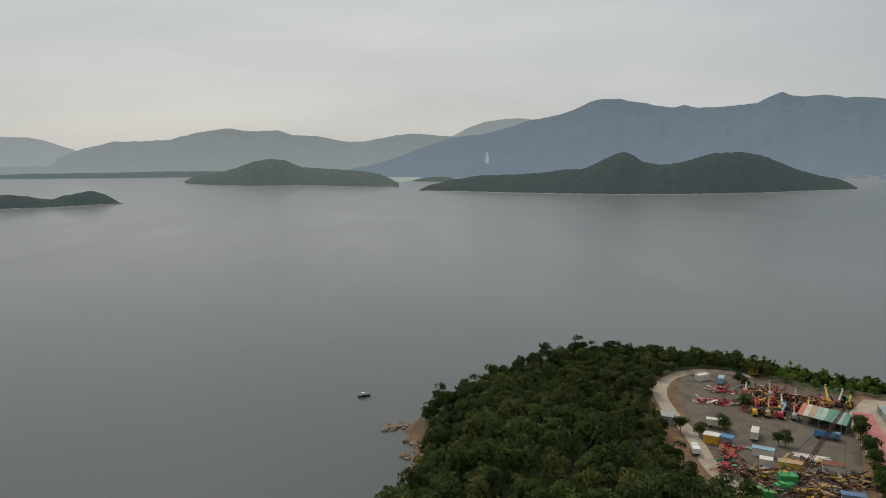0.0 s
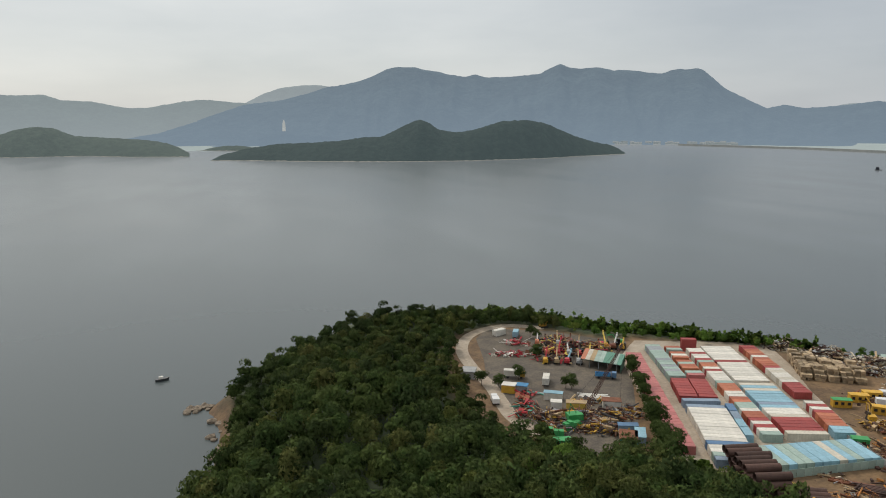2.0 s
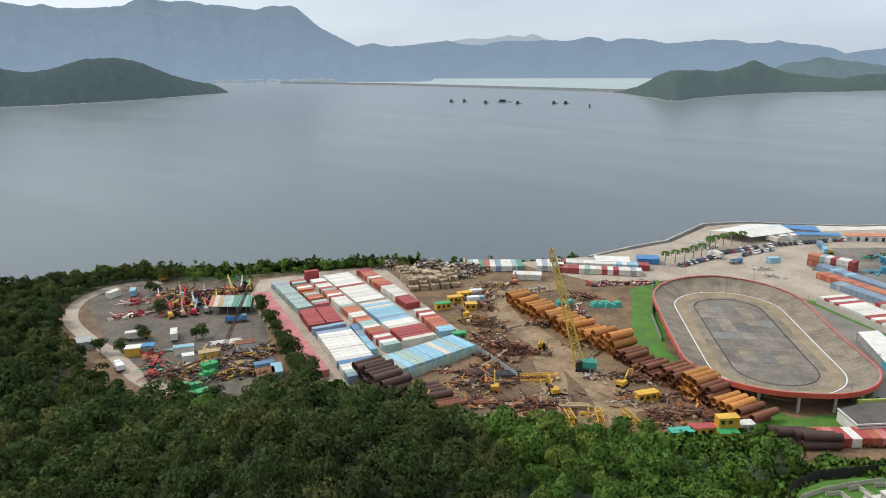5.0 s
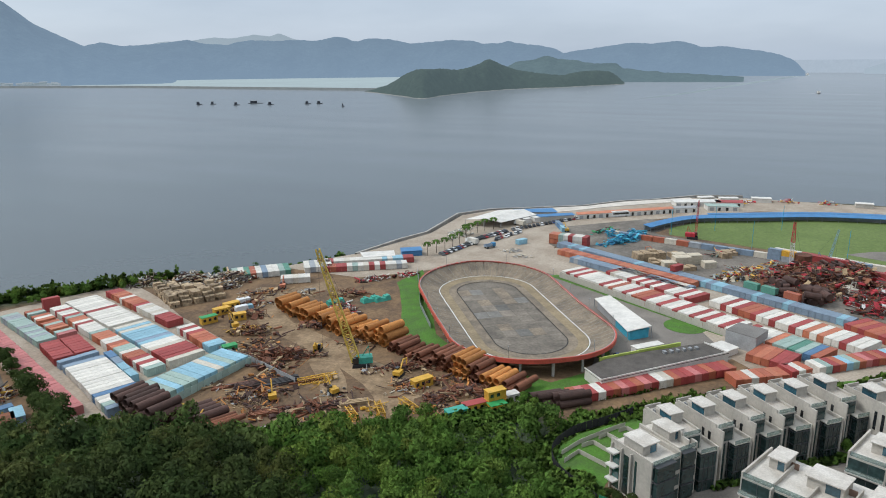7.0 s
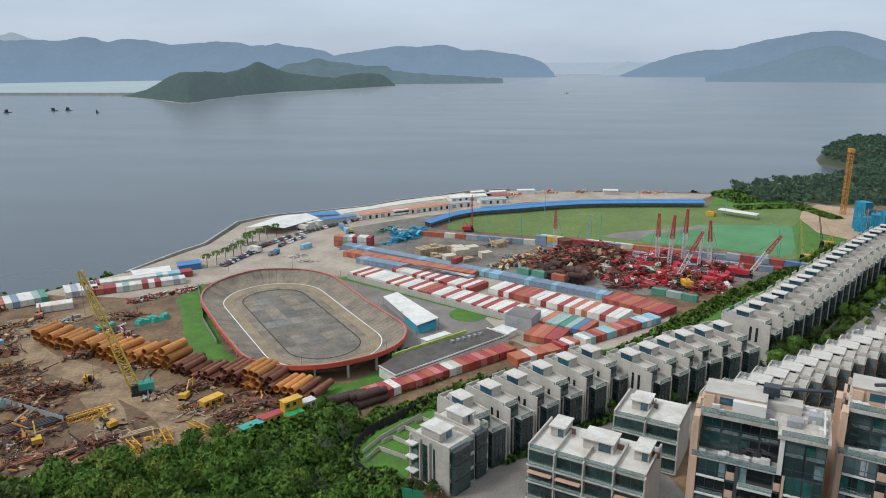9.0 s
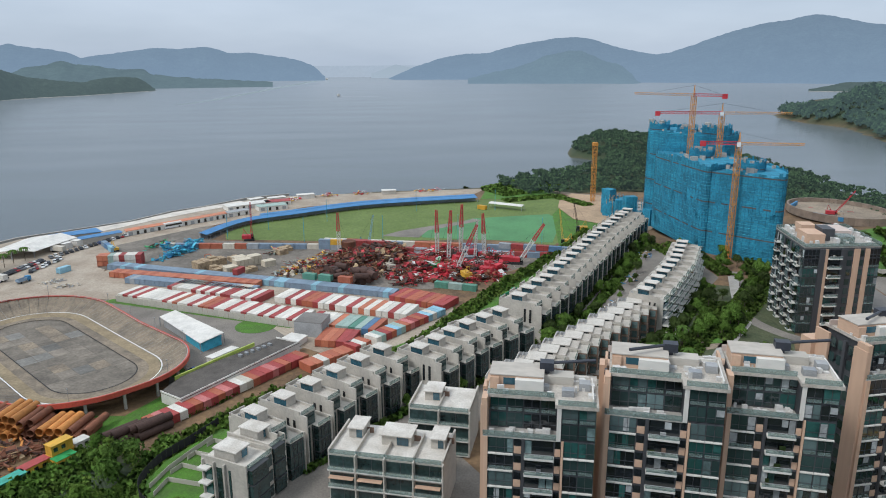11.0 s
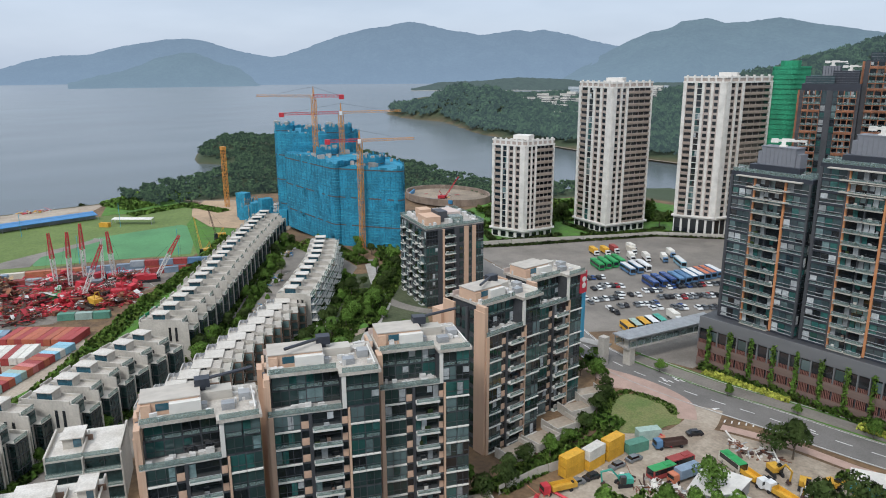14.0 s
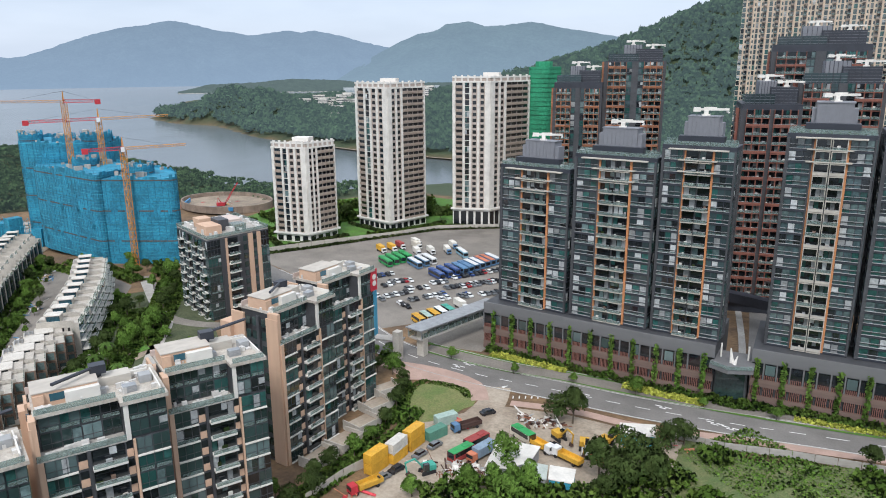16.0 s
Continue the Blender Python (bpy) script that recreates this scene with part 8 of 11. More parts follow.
def podium(pts, label):
    m = thing("podium", label, "podium")
    for i in range(len(pts) - 1):
        a, b = Vector(pts[i]), Vector(pts[i + 1])
        L = (b - a).length
        rz = math.degrees(math.atan2(b.y - a.y, b.x - a.x))
        part("base_wall", Shape().prism(box_poly(a, b, 25), 7.5, 24), M["dark"], m)
        for z, h, key in ((20.6, 3.6, "podium_grey"), (13.6, 2.2, "brownbrick"), (8.4, 2.6, "brownbrick")):
            x, y = at(a, b, L / 2, -0.3)
            piece("band", key, m, x, y, z, L, 0.6, h, rz)
        n = int(L / 3.0)
        slat, opening = Shape(), Shape()
        for j in range(n):
            for k in range(6):              # upright louvre slats in two tiers
                xs, ys = at(a, b, (j + (k + 0.5) / 7 + 0.06) * L / n, -0.45)
                slat.box(xs, ys, 10.9, 0.2, 0.35, 2.7, rz).box(xs, ys, 15.8, 0.2, 0.35, 1.2, rz)
            opening.box(*at(a, b, (j + 0.5) * L / n, -0.05), 11.0, L / n - 0.5, 0.3, 2.6, rz).box(*at(a, b, (j + 0.5) * L / n, -0.05), 15.8, L / n - 0.5, 0.3, 4.4, rz)
            if j % 3 == 1:
                x, y = at(a, b, (j + 0.5) * L / n, -0.12)
                piece("window", "glass_light" if j % 2 else "glass", m, x, y, 17.1, 2.4, 0.2, 2.9, rz)
            piece("column", "podium_grey", m, *at(a, b, j * L / n, -0.3), 15.8, 0.35, 0.7, 4.8, rz)
        tagged(part("louvre_slat", slat, M["louvre_red"], m), kind="stuff")
        tagged(part("opening", opening, M["glass_dark"], m), kind="stuff")
    return m


M["brownbrick"] = mat("brown_brick", (0.17, 0.115, 0.095), 0.85, 0, 0.25, 0.4, 5.0)
podium([(108, -194.5), (80, -194.3), (53, -194), (35.5, -195)], "dark podium with brick bands and louvres")
podium([(26.5, -198), (-9, -201), (-40, -206)], "dark podium with brick bands beyond the gap")

# the way through between the podiums, and the entrance terrace
solid("road_gap", ribbon(curve_pts([(26, -205), (30, -238), (39, -290), (47, -316), (58, -350)]), 6.5, 8.10), M["asphalt"], "narrow road running back between the towers", "road", kind="structure")
solid("path_gap", ribbon(curve_pts([(30, -206), (35.5, -240), (45, -282), (52, -310)]), 2.2, 8.16), M["concrete"], "pale footpath beside the road between the towers", "path", kind="structure")
ent = thing("entrance_terrace", "grey entrance terrace with a white sculpture between podiums", "terrace")
part("deck", Shape().prism([(36.2, -203), (26, -204), (25, -192.5), (31, -189.5), (36.2, -191.5)], 18.8, 20.0), M["podium_grey"], ent)
part("base_wall", Shape().prism([(35.3, -203), (27, -204), (27, -197), (35.3, -195.4)], 7.5, 18.8), M["dark"], ent)
part("glass_front", Shape().prism([(34.8, -195.0), (27.5, -196.4), (27.5, -196.8), (34.8, -195.4)], 9.0, 18.0), M["glass"], ent)
part("balustrade", Shape().prism([(36, -191.3), (31, -189.3), (31, -189.5), (36, -191.5)], 20.0, 21.0).prism([(31, -189.3), (25.2, -192.2), (25.2, -192.4), (31, -189.5)], 20.0, 21.0), M["rail"], ent)
part("sculpture", Shape().tube((31, -195, 20), (31.6, -195.4, 24.0), 0.7, 6, 0.15).tube((30.2, -194, 20), (29.6, -194.6, 22.4), 0.6, 6, 0.1), M["white"], ent, "white pointed sculpture")
for x, y in ((34.5, -198), (27.5, -199)):
    part("column", Shape().tube((x, y, 20), (x, y, 24), 0.25, 8), M["white"], ent)
part("link_bridge", Shape().box(36, -262, 15.5, 24, 4.0, 3.4, -14), M["slate"], ent, "dark glazed link between the towers")
# more towers behind
def back_tower(p0, p1, depth, z0, top, label, seed, bays, body="slate", slab="redbalc", fh=3.1, glass="glass_tower"):
    m = thing("apartment_tower", label, "apartment tower")
    fl = int((top - z0) / fh)
    part("body", Shape().prism(box_poly(p0, p1, depth), 7.5, top), M[body], m)
    facade(m, p0, p1, z0, fl, fh, bays, seed, slab=slab, glass=glass, lip=False, joined=True)
    L, rz = (Vector(p1) - Vector(p0)).length, math.degrees(math.atan2(p1[1] - p0[1], p1[0] - p0[0]))
    if body != "slate":
        piece("roof_room", "beige", m, *at(p0, p1, L / 2, depth / 2), top, 12, 8, 4.0, rz)
        return m
    facade(m, at(p0, p1, 0, depth), p0, z0, fl, fh, [("d", 1.5), ("g", 1.4), ("d", 0.8), ("g", 1.4), ("d", 1.2), ("b", 1.6), ("d", 0.6)], seed + 40, slab=slab, glass=glass, lip=False, joined=True)
    crown, ledge = Shape(), Shape()
    for k, (along, wdt, back, hh) in enumerate(((0.30, 0.50, 0.30, 3.4), (0.72, 0.44, 0.45, 5.6), (0.45, 0.30, 0.60, 7.6))):
        piece("crown_room", ("glass_tower", "slate", "greyblue")[k], m, *at(p0, p1, L * along, depth * back), top, L * wdt, depth * 0.42, hh, rz)
        for q in range(int(hh / 1.1)):
            ledge.box(*at(p0, p1, L * along, depth * back), top + 0.4 + q * 1.1, L * wdt + 0.2, depth * 0.42 + 0.2, 0.1, rz)
        for q in range(7):
            crown.box(*at(p0, p1, L * (along + wdt * (q / 6 - 0.5)), depth * back - depth * 0.215), top, 0.18, 0.18, hh, rz)
    tagged(part("crown_mullion", crown, M["slate"], m), kind="stuff")
    tagged(part("crown_ledge", ledge, M["greyblue"], m), kind="stuff")
    gondola(m, *at(p0, p1, L * 0.45, depth * 0.6), top + 7.6, rz + 15)
    gondola(m, *at(p0, p1, L * 0.78, depth * 0.45), top + 5.6, rz - 10)
    return m


M["beige"] = mat("beige_tile", (0.62, 0.53, 0.42), 0.7, 0, 0.12, 0.12, 2.0)
M["rustbalc"] = mat("rust_orange_balcony", (0.30, 0.125, 0.062), 0.75, 0, 0.25, 0.3, 2.5, per_island=0.25)
BB = [("d", 0.8), ("b", 1.6), ("b", 1.6), ("b", 1.6), ("g", 1.4), ("d", 1.6), ("g", 1.4), ("b", 1.6), ("b", 1.6), ("b", 1.6), ("d", 0.8)]
back_tower((147, -333), (125, -340), 20, 50, 90, "dark tower with orange balconies", 21, BB, slab="rustbalc")
back_tower((126, -345), (99, -354), 22, 50, 100, "taller dark tower with orange balconies", 22, BB, slab="rustbalc")
back_tower((49, -274), (30, -279), 26, 12, 85, "dark tower with red-brown stacked balconies", 23, [("d", 1), ("b", 1.5), ("b", 1.5), ("b", 1.5), ("d", 0.8), ("b", 1.5), ("b", 1.5), ("b", 1.5), ("d", 0.8)])
back_tower((33, -289), (6, -294), 22, 30, 92, "dark tower with red-brown balconies rising behind", 24, BB)
back_tower((50, -334), (14, -340), 22, 60, 106, "dark tower with red balconies far behind", 25, BB)
back_tower((89, -470), (-40, -478), 25, 40, 165, "very tall beige apartment tower of many flats", 26, [("g", 1.3), ("k", 0.35), ("w", 0.9), ("b", 1.3), ("k", 0.35), ("w", 0.8), ("k", 0.3), ("g", 1.0), ("k", 0.35), ("w", 0.9), ("b", 1.3), ("k", 0.6)] * 9, body="beige", slab="taupe", fh=3.0, glass="glass_tower")
net = thing("netted_tower", "tower block under construction wrapped in green netting", "building site")
part("net", Shape().prism(rounded([(186, -382), (174, -384), (172, -402), (186, -402)], 4.0), 8, 97).prism(drum(180, -392, 5), 97, 100), M["greennet"], net)
belts = Shape()
for z_n in range(34):
    belts.prism(rounded([(186.2, -381.8), (173.8, -383.8), (171.8, -402.2), (186.2, -402.2)], 4.0), 10 + z_n * 2.6, 10.12 + z_n * 2.6 + (0.35 if z_n % 6 == 5 else 0))
tagged(part("ledger", belts, M["netgreen_dark"], net), kind="stuff")

# ---- footbridge ----
fb = thing("footbridge", "grey covered footbridge with glazed sides over the road", "footbridge")
fa, fe = (123.5, -176.5), (116, -213)
part("deck", Shape().prism([(126, -177), (121, -176), (112.5, -213), (118, -214)], 13.6, 14.1), M["concrete"], fb)
part("roof", Shape().prism([(126.8, -176), (120.2, -175), (111.8, -213.5), (118.6, -215)], 17.2, 17.6), M["steel"], fb, "pale metal roof")
for t_b in range(13):
    for sx_b in (-1, 1):
        x_b, y_b = fa[0] + (fe[0] - fa[0]) * t_b / 12 + sx_b * 2.6, fa[1] + (fe[1] - fa[1]) * t_b / 12
        part("post", Shape().box(x_b, y_b, 14.1, 0.2, 0.2, 3.1), M["steel"], fb)
        if t_b < 12:
            piece("pane", "rail", fb, x_b - 0.3, y_b - 1.5, 14.3, 0.08, 2.7, 1.6, -11.5)
for x_b, y_b, w_b in ((122, -178.5, 2.6), (127, -172, 2.4)):
    part("pier", Shape().box(x_b, y_b, 7.5, w_b, w_b, 9.8), M["render"], fb)
part("ramp", Shape().prism([(126, -172), (150, -166), (151, -169), (127, -176)], 13.4, 14.0), M["concrete"], fb)
part("stair_tower", Shape().box(110, -212, 7.5, 8, 6, 12), M["grey"], fb, "grey stair tower")

# ---- vehicles ----
def car_proto(key, word):
    s = Shape().add([(-2.15, -0.86, 0.3), (2.15, -0.86, 0.3), (2.15, 0.86, 0.3), (-2.15, 0.86, 0.3), (-2.1, -0.84, 0.85), (2.0, -0.8, 0.8), (2.0, 0.8, 0.8), (-2.1, 0.84, 0.85), (-1.0, -0.84, 0.92), (0.9, -0.84, 0.9), (0.9, 0.84, 0.9), (-1.0, 0.84, 0.92)],
                    [(0, 3, 2, 1), (0, 1, 5, 9, 8, 4), (2, 3, 7, 11, 10, 6), (1, 2, 6, 5), (3, 0, 4, 7), (4, 8, 11, 7), (8, 9, 10, 11), (9, 5, 6, 10)])
    for x in (-1.35, 1.35):
        s.tube((x, -0.9, 0.33), (x, 0.9, 0.33), 0.33, 8)
    c = solid("car", s, M[key], f"{word} car parked on the asphalt", "car")
    part("cabin_glass", Shape().box(-0.25, 0, 0.88, 2.7, 1.6, 0.5, 0, 0.78), M["glass_dark"], c)
    part("roof", Shape().box(-0.25, 0, 1.37, 1.9, 1.3, 0.07), M[key], c)
    return c


def bus_proto(key, roof, word, L=11.5, H=3.2):
    b = thing("coach", f"{word} parked in the coach park", "coach")
    part("body", Shape().box(0, 0, 0.35, L, 2.5, H - 0.45), M[key], b)
    part("roof", Shape().box(0, 0, H - 0.1, L - 0.3, 2.3, 0.16).box(-L * 0.2, 0, H + 0.05, 1.6, 1.4, 0.18), M[roof], b)
    for y in (-1, 1):
        part("window", Shape().box(0, y * 1.25, 1.5, L - 0.8, 0.06, 1.1), M["glass_dark"], b)
    part("windscreen", Shape().box(L / 2, 0, 1.2, 0.08, 2.2, 1.5), M["glass_dark"], b)
    w = Shape().tube((0, -0.15, 0), (0, 0.15, 0), 0.48, 10).mesh("wheel", M["black"])
    for x in (-L * 0.3, L * 0.33):
        for y in (-1.1, 1.1):
            o = part("wheel", w, None, b)
            o.location = (x, y, 0.48)
    return b


def lorry_proto(cab, bed, word, L=7.5, box_h=2.4, tipper=False):
    t = thing("lorry", f"{word} parked in a yard", "lorry")
    part("cab", Shape().box(L / 2 - 0.9, 0, 0.6, 1.8, 2.2, 1.9, 0, 0.92), M[cab], t)
    part("windscreen", Shape().box(L / 2, 0, 1.5, 0.08, 1.9, 0.8), M["glass_dark"], t)
    part("chassis", Shape().box(0, 0, 0.55, L, 0.9, 0.3), M["black"], t)
    if tipper:
        part("bed", Shape().box(-1.0, 0, 0.9, L - 2.4, 2.3, 0.2).box(-1.0, 1.1, 1.1, L - 2.4, 0.1, 0.9).box(-1.0, -1.1, 1.1, L - 2.4, 0.1, 0.9).box(-L / 2 + 0.25, 0, 1.1, 0.1, 2.2, 0.9).box(L / 2 - 2.2, 0, 1.1, 0.1, 2.2, 1.1), M[bed], t)
    else:
        part("box", Shape().box(-1.0, 0, 0.9, L - 2.2, 2.35, box_h), M[bed], t)
    w = Shape().tube((0, -0.15, 0), (0, 0.15, 0), 0.45, 10).mesh("wheel", M["black"])
    for x in (-L * 0.3, L * 0.33):
        for y in (-1.0, 1.0):
            o = part("wheel", w, None, t)
            o.location = (x, y, 0.45)
    return t


STARTED = {}


def park(key, make, x, y, z, rz, group=""):
    """A vehicle of that kind: the first is built, the next are copies."""
    m = pose(x, y, z, 0, 0, rz)
    if key not in STARTED:
        STARTED[key] = make()
        STARTED[key].matrix_basis = m
        ob = STARTED[key]
        if group:
            ob["group"] = group
        return ob
    ob = copy_thing(STARTED[key], m)
    if group:
        ob["group"] = group
    return ob


CARS = [("carwhite", "white"), ("carblack", "black"), ("cargrey", "grey"), ("carblue", "dark blue"), ("carred", "dark red")]
rs_v = random.Random(9)


def car(x, y, z, rz, group="", key=None):
    k, wd = CARS[rs_v.choices(range(5), [5, 8, 6, 1.2, 1])[0]] if key is None else key
    return park("car_" + k, lambda: car_proto(k, wd), x, y, z, rz + rs_v.choice((0, 180)) + rs_v.uniform(-3, 3), group)


def bus(key, roof, word, x, y, rz, z=8.08, L=11.5, H=3.2):
    return park("bus" + word, lambda: bus_proto(key, roof, word, L, H), x, y, z, rz, "coaches in the park")


def lorry(cab, bed, word, x, y, rz, z=8.08, L=7.5, box_h=2.4, tipper=False):
    return park("lorry" + word, lambda: lorry_proto(cab, bed, word, L, box_h, tipper), x, y, z, rz, "lorries")


# rows of cars in the park, side by side between two ends: (x0, y0, x1, y1, how many)
for x0, y0, x1, y1, n_r in ((188.4, -238.5, 184.6, -246.5, 5), (177.5, -237.0, 171.0, -242.0, 5), (176.5, -230.5, 175.6, -235.0, 3), (171, -218, 167, -215.5, 2), (167.2, -219.4, 163.0, -229.6, 6), (166.0, -232.4, 160.0, -237.4, 6), (158, -215.6, 153, -213.5, 3),
                            (156.2, -221.0, 149.4, -234.2, 8), (160.6, -244.2, 157.6, -248.8, 4), (152.4, -241.8, 140.2, -260.6, 11), (157.8, -255.6, 149.0, -271.6, 9), (140.2, -236.0, 131.4, -247.4, 7), (147.4, -246.6, 138.6, -261.0, 8), (146.6, -228.0, 141.0, -238.4, 5), (149, -272, 143, -283, 6)):
    for i in range(n_r):
        t_r = i / max(1, n_r - 1)
        if rs_v.random() < 0.9:
            car(x0 + (x1 - x0) * t_r + rs_v.uniform(-0.4, 0.4), y0 + (y1 - y0) * t_r, 8.07, 150, "cars in the coach park")


def coaches(x0, y0, x1, y1, n, kinds, L=11.5, H=3.2, rz=150):
    """Coaches parked side by side; kinds: (body, roof, word) from the first to the last."""
    for i in range(n):
        t = i / max(1, n - 1)
        k, r, wd = kinds[i * len(kinds) // n]
        bus(k, r, wd, x0 + (x1 - x0) * t, y0 + (y1 - y0) * t, rz, L=L, H=H)


coaches(196.6, -258.0, 194.8, -271.0, 4, [("machgreen", "machgreen", "green coach")])
coaches(183.2, -262.6, 181.4, -272.0, 3, [("c_blue", "carwhite", "blue and white coach"), ("carwhite", "carwhite", "white coach")])
coaches(164.8, -253.0, 162.6, -262.4, 3, [("carblue", "carblue", "dark blue coach")])
coaches(160.8, -266.0, 156.0, -288.0, 7, [("c_blue", "c_blue", "mid-blue coach"), ("c_blue", "carwhite", "blue and white coach"), ("c_blue", "c_orange", "blue and orange coach"), ("c_blue", "carwhite", "blue and white coach")])
coaches(139.6, -202.0, 135.8, -216.2, 5, [("c_yellow", "c_yellow", "small yellow bus"), ("c_yellow", "c_sage", "yellow bus with a pale roof"), ("c_yellow", "c_yellow", "small yellow bus"), ("c_sage", "carwhite", "pale bus with a white roof"), ("c_sage", "machteal", "small bus with a green roof")], 7.5, 2.7)
for x, y, rz, cab_k, bed_k, wd in ((212.5, -275.7, 150, "carwhite", "c_yellow", "white lorry with a yellow box"), (209.5, -280.6, 150, "carwhite", "c_yellow", "white lorry with a yellow box"), (208.5, -286.5, 150, "carwhite", "c_red", "white lorry with a dark red box"), (205.2, -296.0, 150, "carwhite", "c_white", "white box lorry"),
                                  (194.5, -281.0, 140, "carwhite", "c_white", "white box lorry"), (189.5, -286.0, 140, "carwhite", "c_white", "white box lorry"), (183.0, -291.0, 135, "c_blue", "c_white", "blue lorry with a white box"), (185.8, -301.0, 140, "c_blue", "c_white", "blue lorry with a white box"), (201.5, -291.0, 150, "carwhite", "c_cream", "cream box lorry"),
                                  (134.5, -223.5, 150, "carwhite", "c_white", "white box lorry")):
    lorry(cab_k, bed_k, wd, x, y, rz, L=8.5)
bus("c_sky", "carwhite", "pale blue coach with a white roof", 174.0, -290.0, 140)

# ---- the site yard below the lane ----
SITE = "vehicles in the site yard"
for x, y, rz, cab_k, bed_k, wd, tip in ((75.1, -134.3, 78, "c_orange", "c_steelblue", "long lorry with a pale box", False), (64.9, -145.3, 160, "carwhite", "c_yellow", "yellow tipper lorry with a white cab", True),
                                       (56.9, -143.5, -15, "carwhite", "machyellow", "white tipper lorry with a yellow bed", True), (50.4, -147.1, -12, "carwhite", "c_orange", "white tipper lorry with an orange bed", True), (85.0, -144.1, 62, "c_blue", "darkpipe", "blue flatbed lorry with a red loader crane", True), (90.3, -109.0, 70, "machred", "machyellow", "red lorry with a yellow bed", True)):
    lorry(cab_k, bed_k, wd, x, y, rz, 8.12, 8.5, 2.2, tip)
bus("c_cream", "machgreen", "cream minibus with a green roof", 70.4, -147.2, 158, 8.1, 7.0, 2.7)
bus("c_red", "machgreen", "maroon minibus with a green roof", 79.1, -131.5, 76, 8.1, 7.0, 2.7)
bus("c_red", "c_red", "maroon minibus", 78.7, -138.2, 76, 8.1, 7.0, 2.7)
for x, y, rz, key_v in ((84.3, -154.1, 60, ("carblack", "black")), (87.1, -132.3, 80, ("cargrey", "grey")), (87.9, -126.6, 80, ("cargrey", "grey")), (88.8, -118.4, 78, ("carblack", "black")), (89.5, -114.1, 78, ("cargrey", "grey")), (61.8, -147.2, 165, ("carblack", "black"))):
    car(x, y, 8.14, rz, SITE, key_v)
for x, y, rz, ck in ((93.2, -116.6, 88, "yellow"), (92.0, -123.0, 92, "white"), (91.8, -130.0, 90, "yellow")):
    container(x, y, 8.12, rz, "yellow", 6.06, "site containers", "used as a store beside the lane")
    container(x, y, 10.75, rz, ck, 6.06, "site containers", "stacked on another beside the lane")
container(91.2, -143.9, 8.14, 62, "sage", 6.06, "site containers", "standing on the oval lawn's edge")
container(89.6, -136.4, 8.14, 75, "green", 6.06, "site containers", "used as a skip beside the lane")


def excavator(x, y, z, rz, key="machyellow", word="yellow"):
    e = thing("excavator", f"{word} tracked excavator with its arm folded", "excavator", pose(x, y, z, 0, 0, rz))
    for s in (-1, 1):
        part("crawler_track", Shape().box(0, s * 1.0, 0, 3.6, 0.55, 0.8, 0, 0.9), M["black"], e)
    part("house", Shape().box(-0.4, 0, 0.9, 2.8, 2.3, 1.2), M[key], e)
    part("cab", Shape().box(0.6, 0.7, 0.95, 1.3, 0.95, 1.7), M["glass_dark"], e)
    part("boom", Shape().tube((0.9, 0, 1.5), (3.2, 0, 4.3), 0.28, 4, 0.22).tube((3.2, 0, 4.3), (5.6, 0, 3.9), 0.24, 4, 0.2), M[key], e)
    part("arm", Shape().tube((5.6, 0, 4.1), (5.2, 0, 1.4), 0.2, 4), M[key], e)
    part("bucket", Shape().box(4.9, 0, 0.6, 1.0, 0.9, 0.9, 0, 0.6), M["darkpipe"], e)
    return e


for x, y, rz, k_e, w_e in ((62.7, -152, 150, "machyellow", "yellow"), (55.7, -151.2, 110, "machyellow", "yellow"), (51.5, -155.4, 160, "machyellow", "yellow"), (82.5, -122, 60, "machteal", "teal")):
    excavator(x, y, 8.1, rz, k_e, w_e)


def shed(name, poly, z0, h, roof, wall, label, category="shed", over=0.3):
    s = thing(name, label, category)
    part("wall", Shape().prism(poly, z0, z0 + h), M[wall], s)
    c = (sum(p[0] for p in poly) / len(poly), sum(p[1] for p in poly) / len(poly))
    big = [(c[0] + (x - c[0]) * (1 + over / 5), c[1] + (y - c[1]) * (1 + over / 5)) for x, y in poly]
    part("roof", Shape().prism(big, z0 + h, z0 + h + 0.18), M[roof], s)
    return s


shed("shed", [(72.4, -138.6), (62.9, -140.5), (62.1, -133.7), (65.2, -128.4), (69.7, -126.8)], 8.1, 3.2, "white", "grey", "low shed with a pale stained roof")
shed("shed", [(63.4, -133.3), (58.0, -134.4), (56.0, -129.1), (61.1, -127.9)], 8.1, 3.0, "pale_roof", "grey", "pale green roofed shed in the site yard")
shed("shed", [(57.4, -134.8), (52.0, -136.2), (50.4, -130.8), (55.5, -129.7)], 8.1, 3.0, "white", "cyan", "white roofed hut in the site yard")
shed("shed", [(50.6, -162.8), (43.0, -166.2), (41.2, -160.6), (48.6, -157.4)], 8.1, 2.8, "white", "cyan", "long low site hut with blue panels")
heap("scrap_heap", "white bags, tarpaulins and rubbish in the site yard", [(76, -126, 5, 4, 1.2, 60), (71, -126, 4, 3, 1.0, 60), (73, -156, 5, 2.5, 1.2, -20), (66, -158, 5, 2, 1.0, -20), (83, -124, 2, 3, 1.0, 0)], ["white", "white", "grey", "rustpipe", "darkpipe"], 20, 51, (0.5, 2.0), 0.2)
heap("scrap_heap", "red loader crane parts and orange barriers by the lane", [(87.5, -145, 2.2, 3, 2.2, 0), (91.5, -105, 2, 3, 2.2, 0), (44, -165, 10, 1.5, 0.8, -8)], ["machred", "c_orange"], 24, 52, (0.5, 2.0), 0.4)

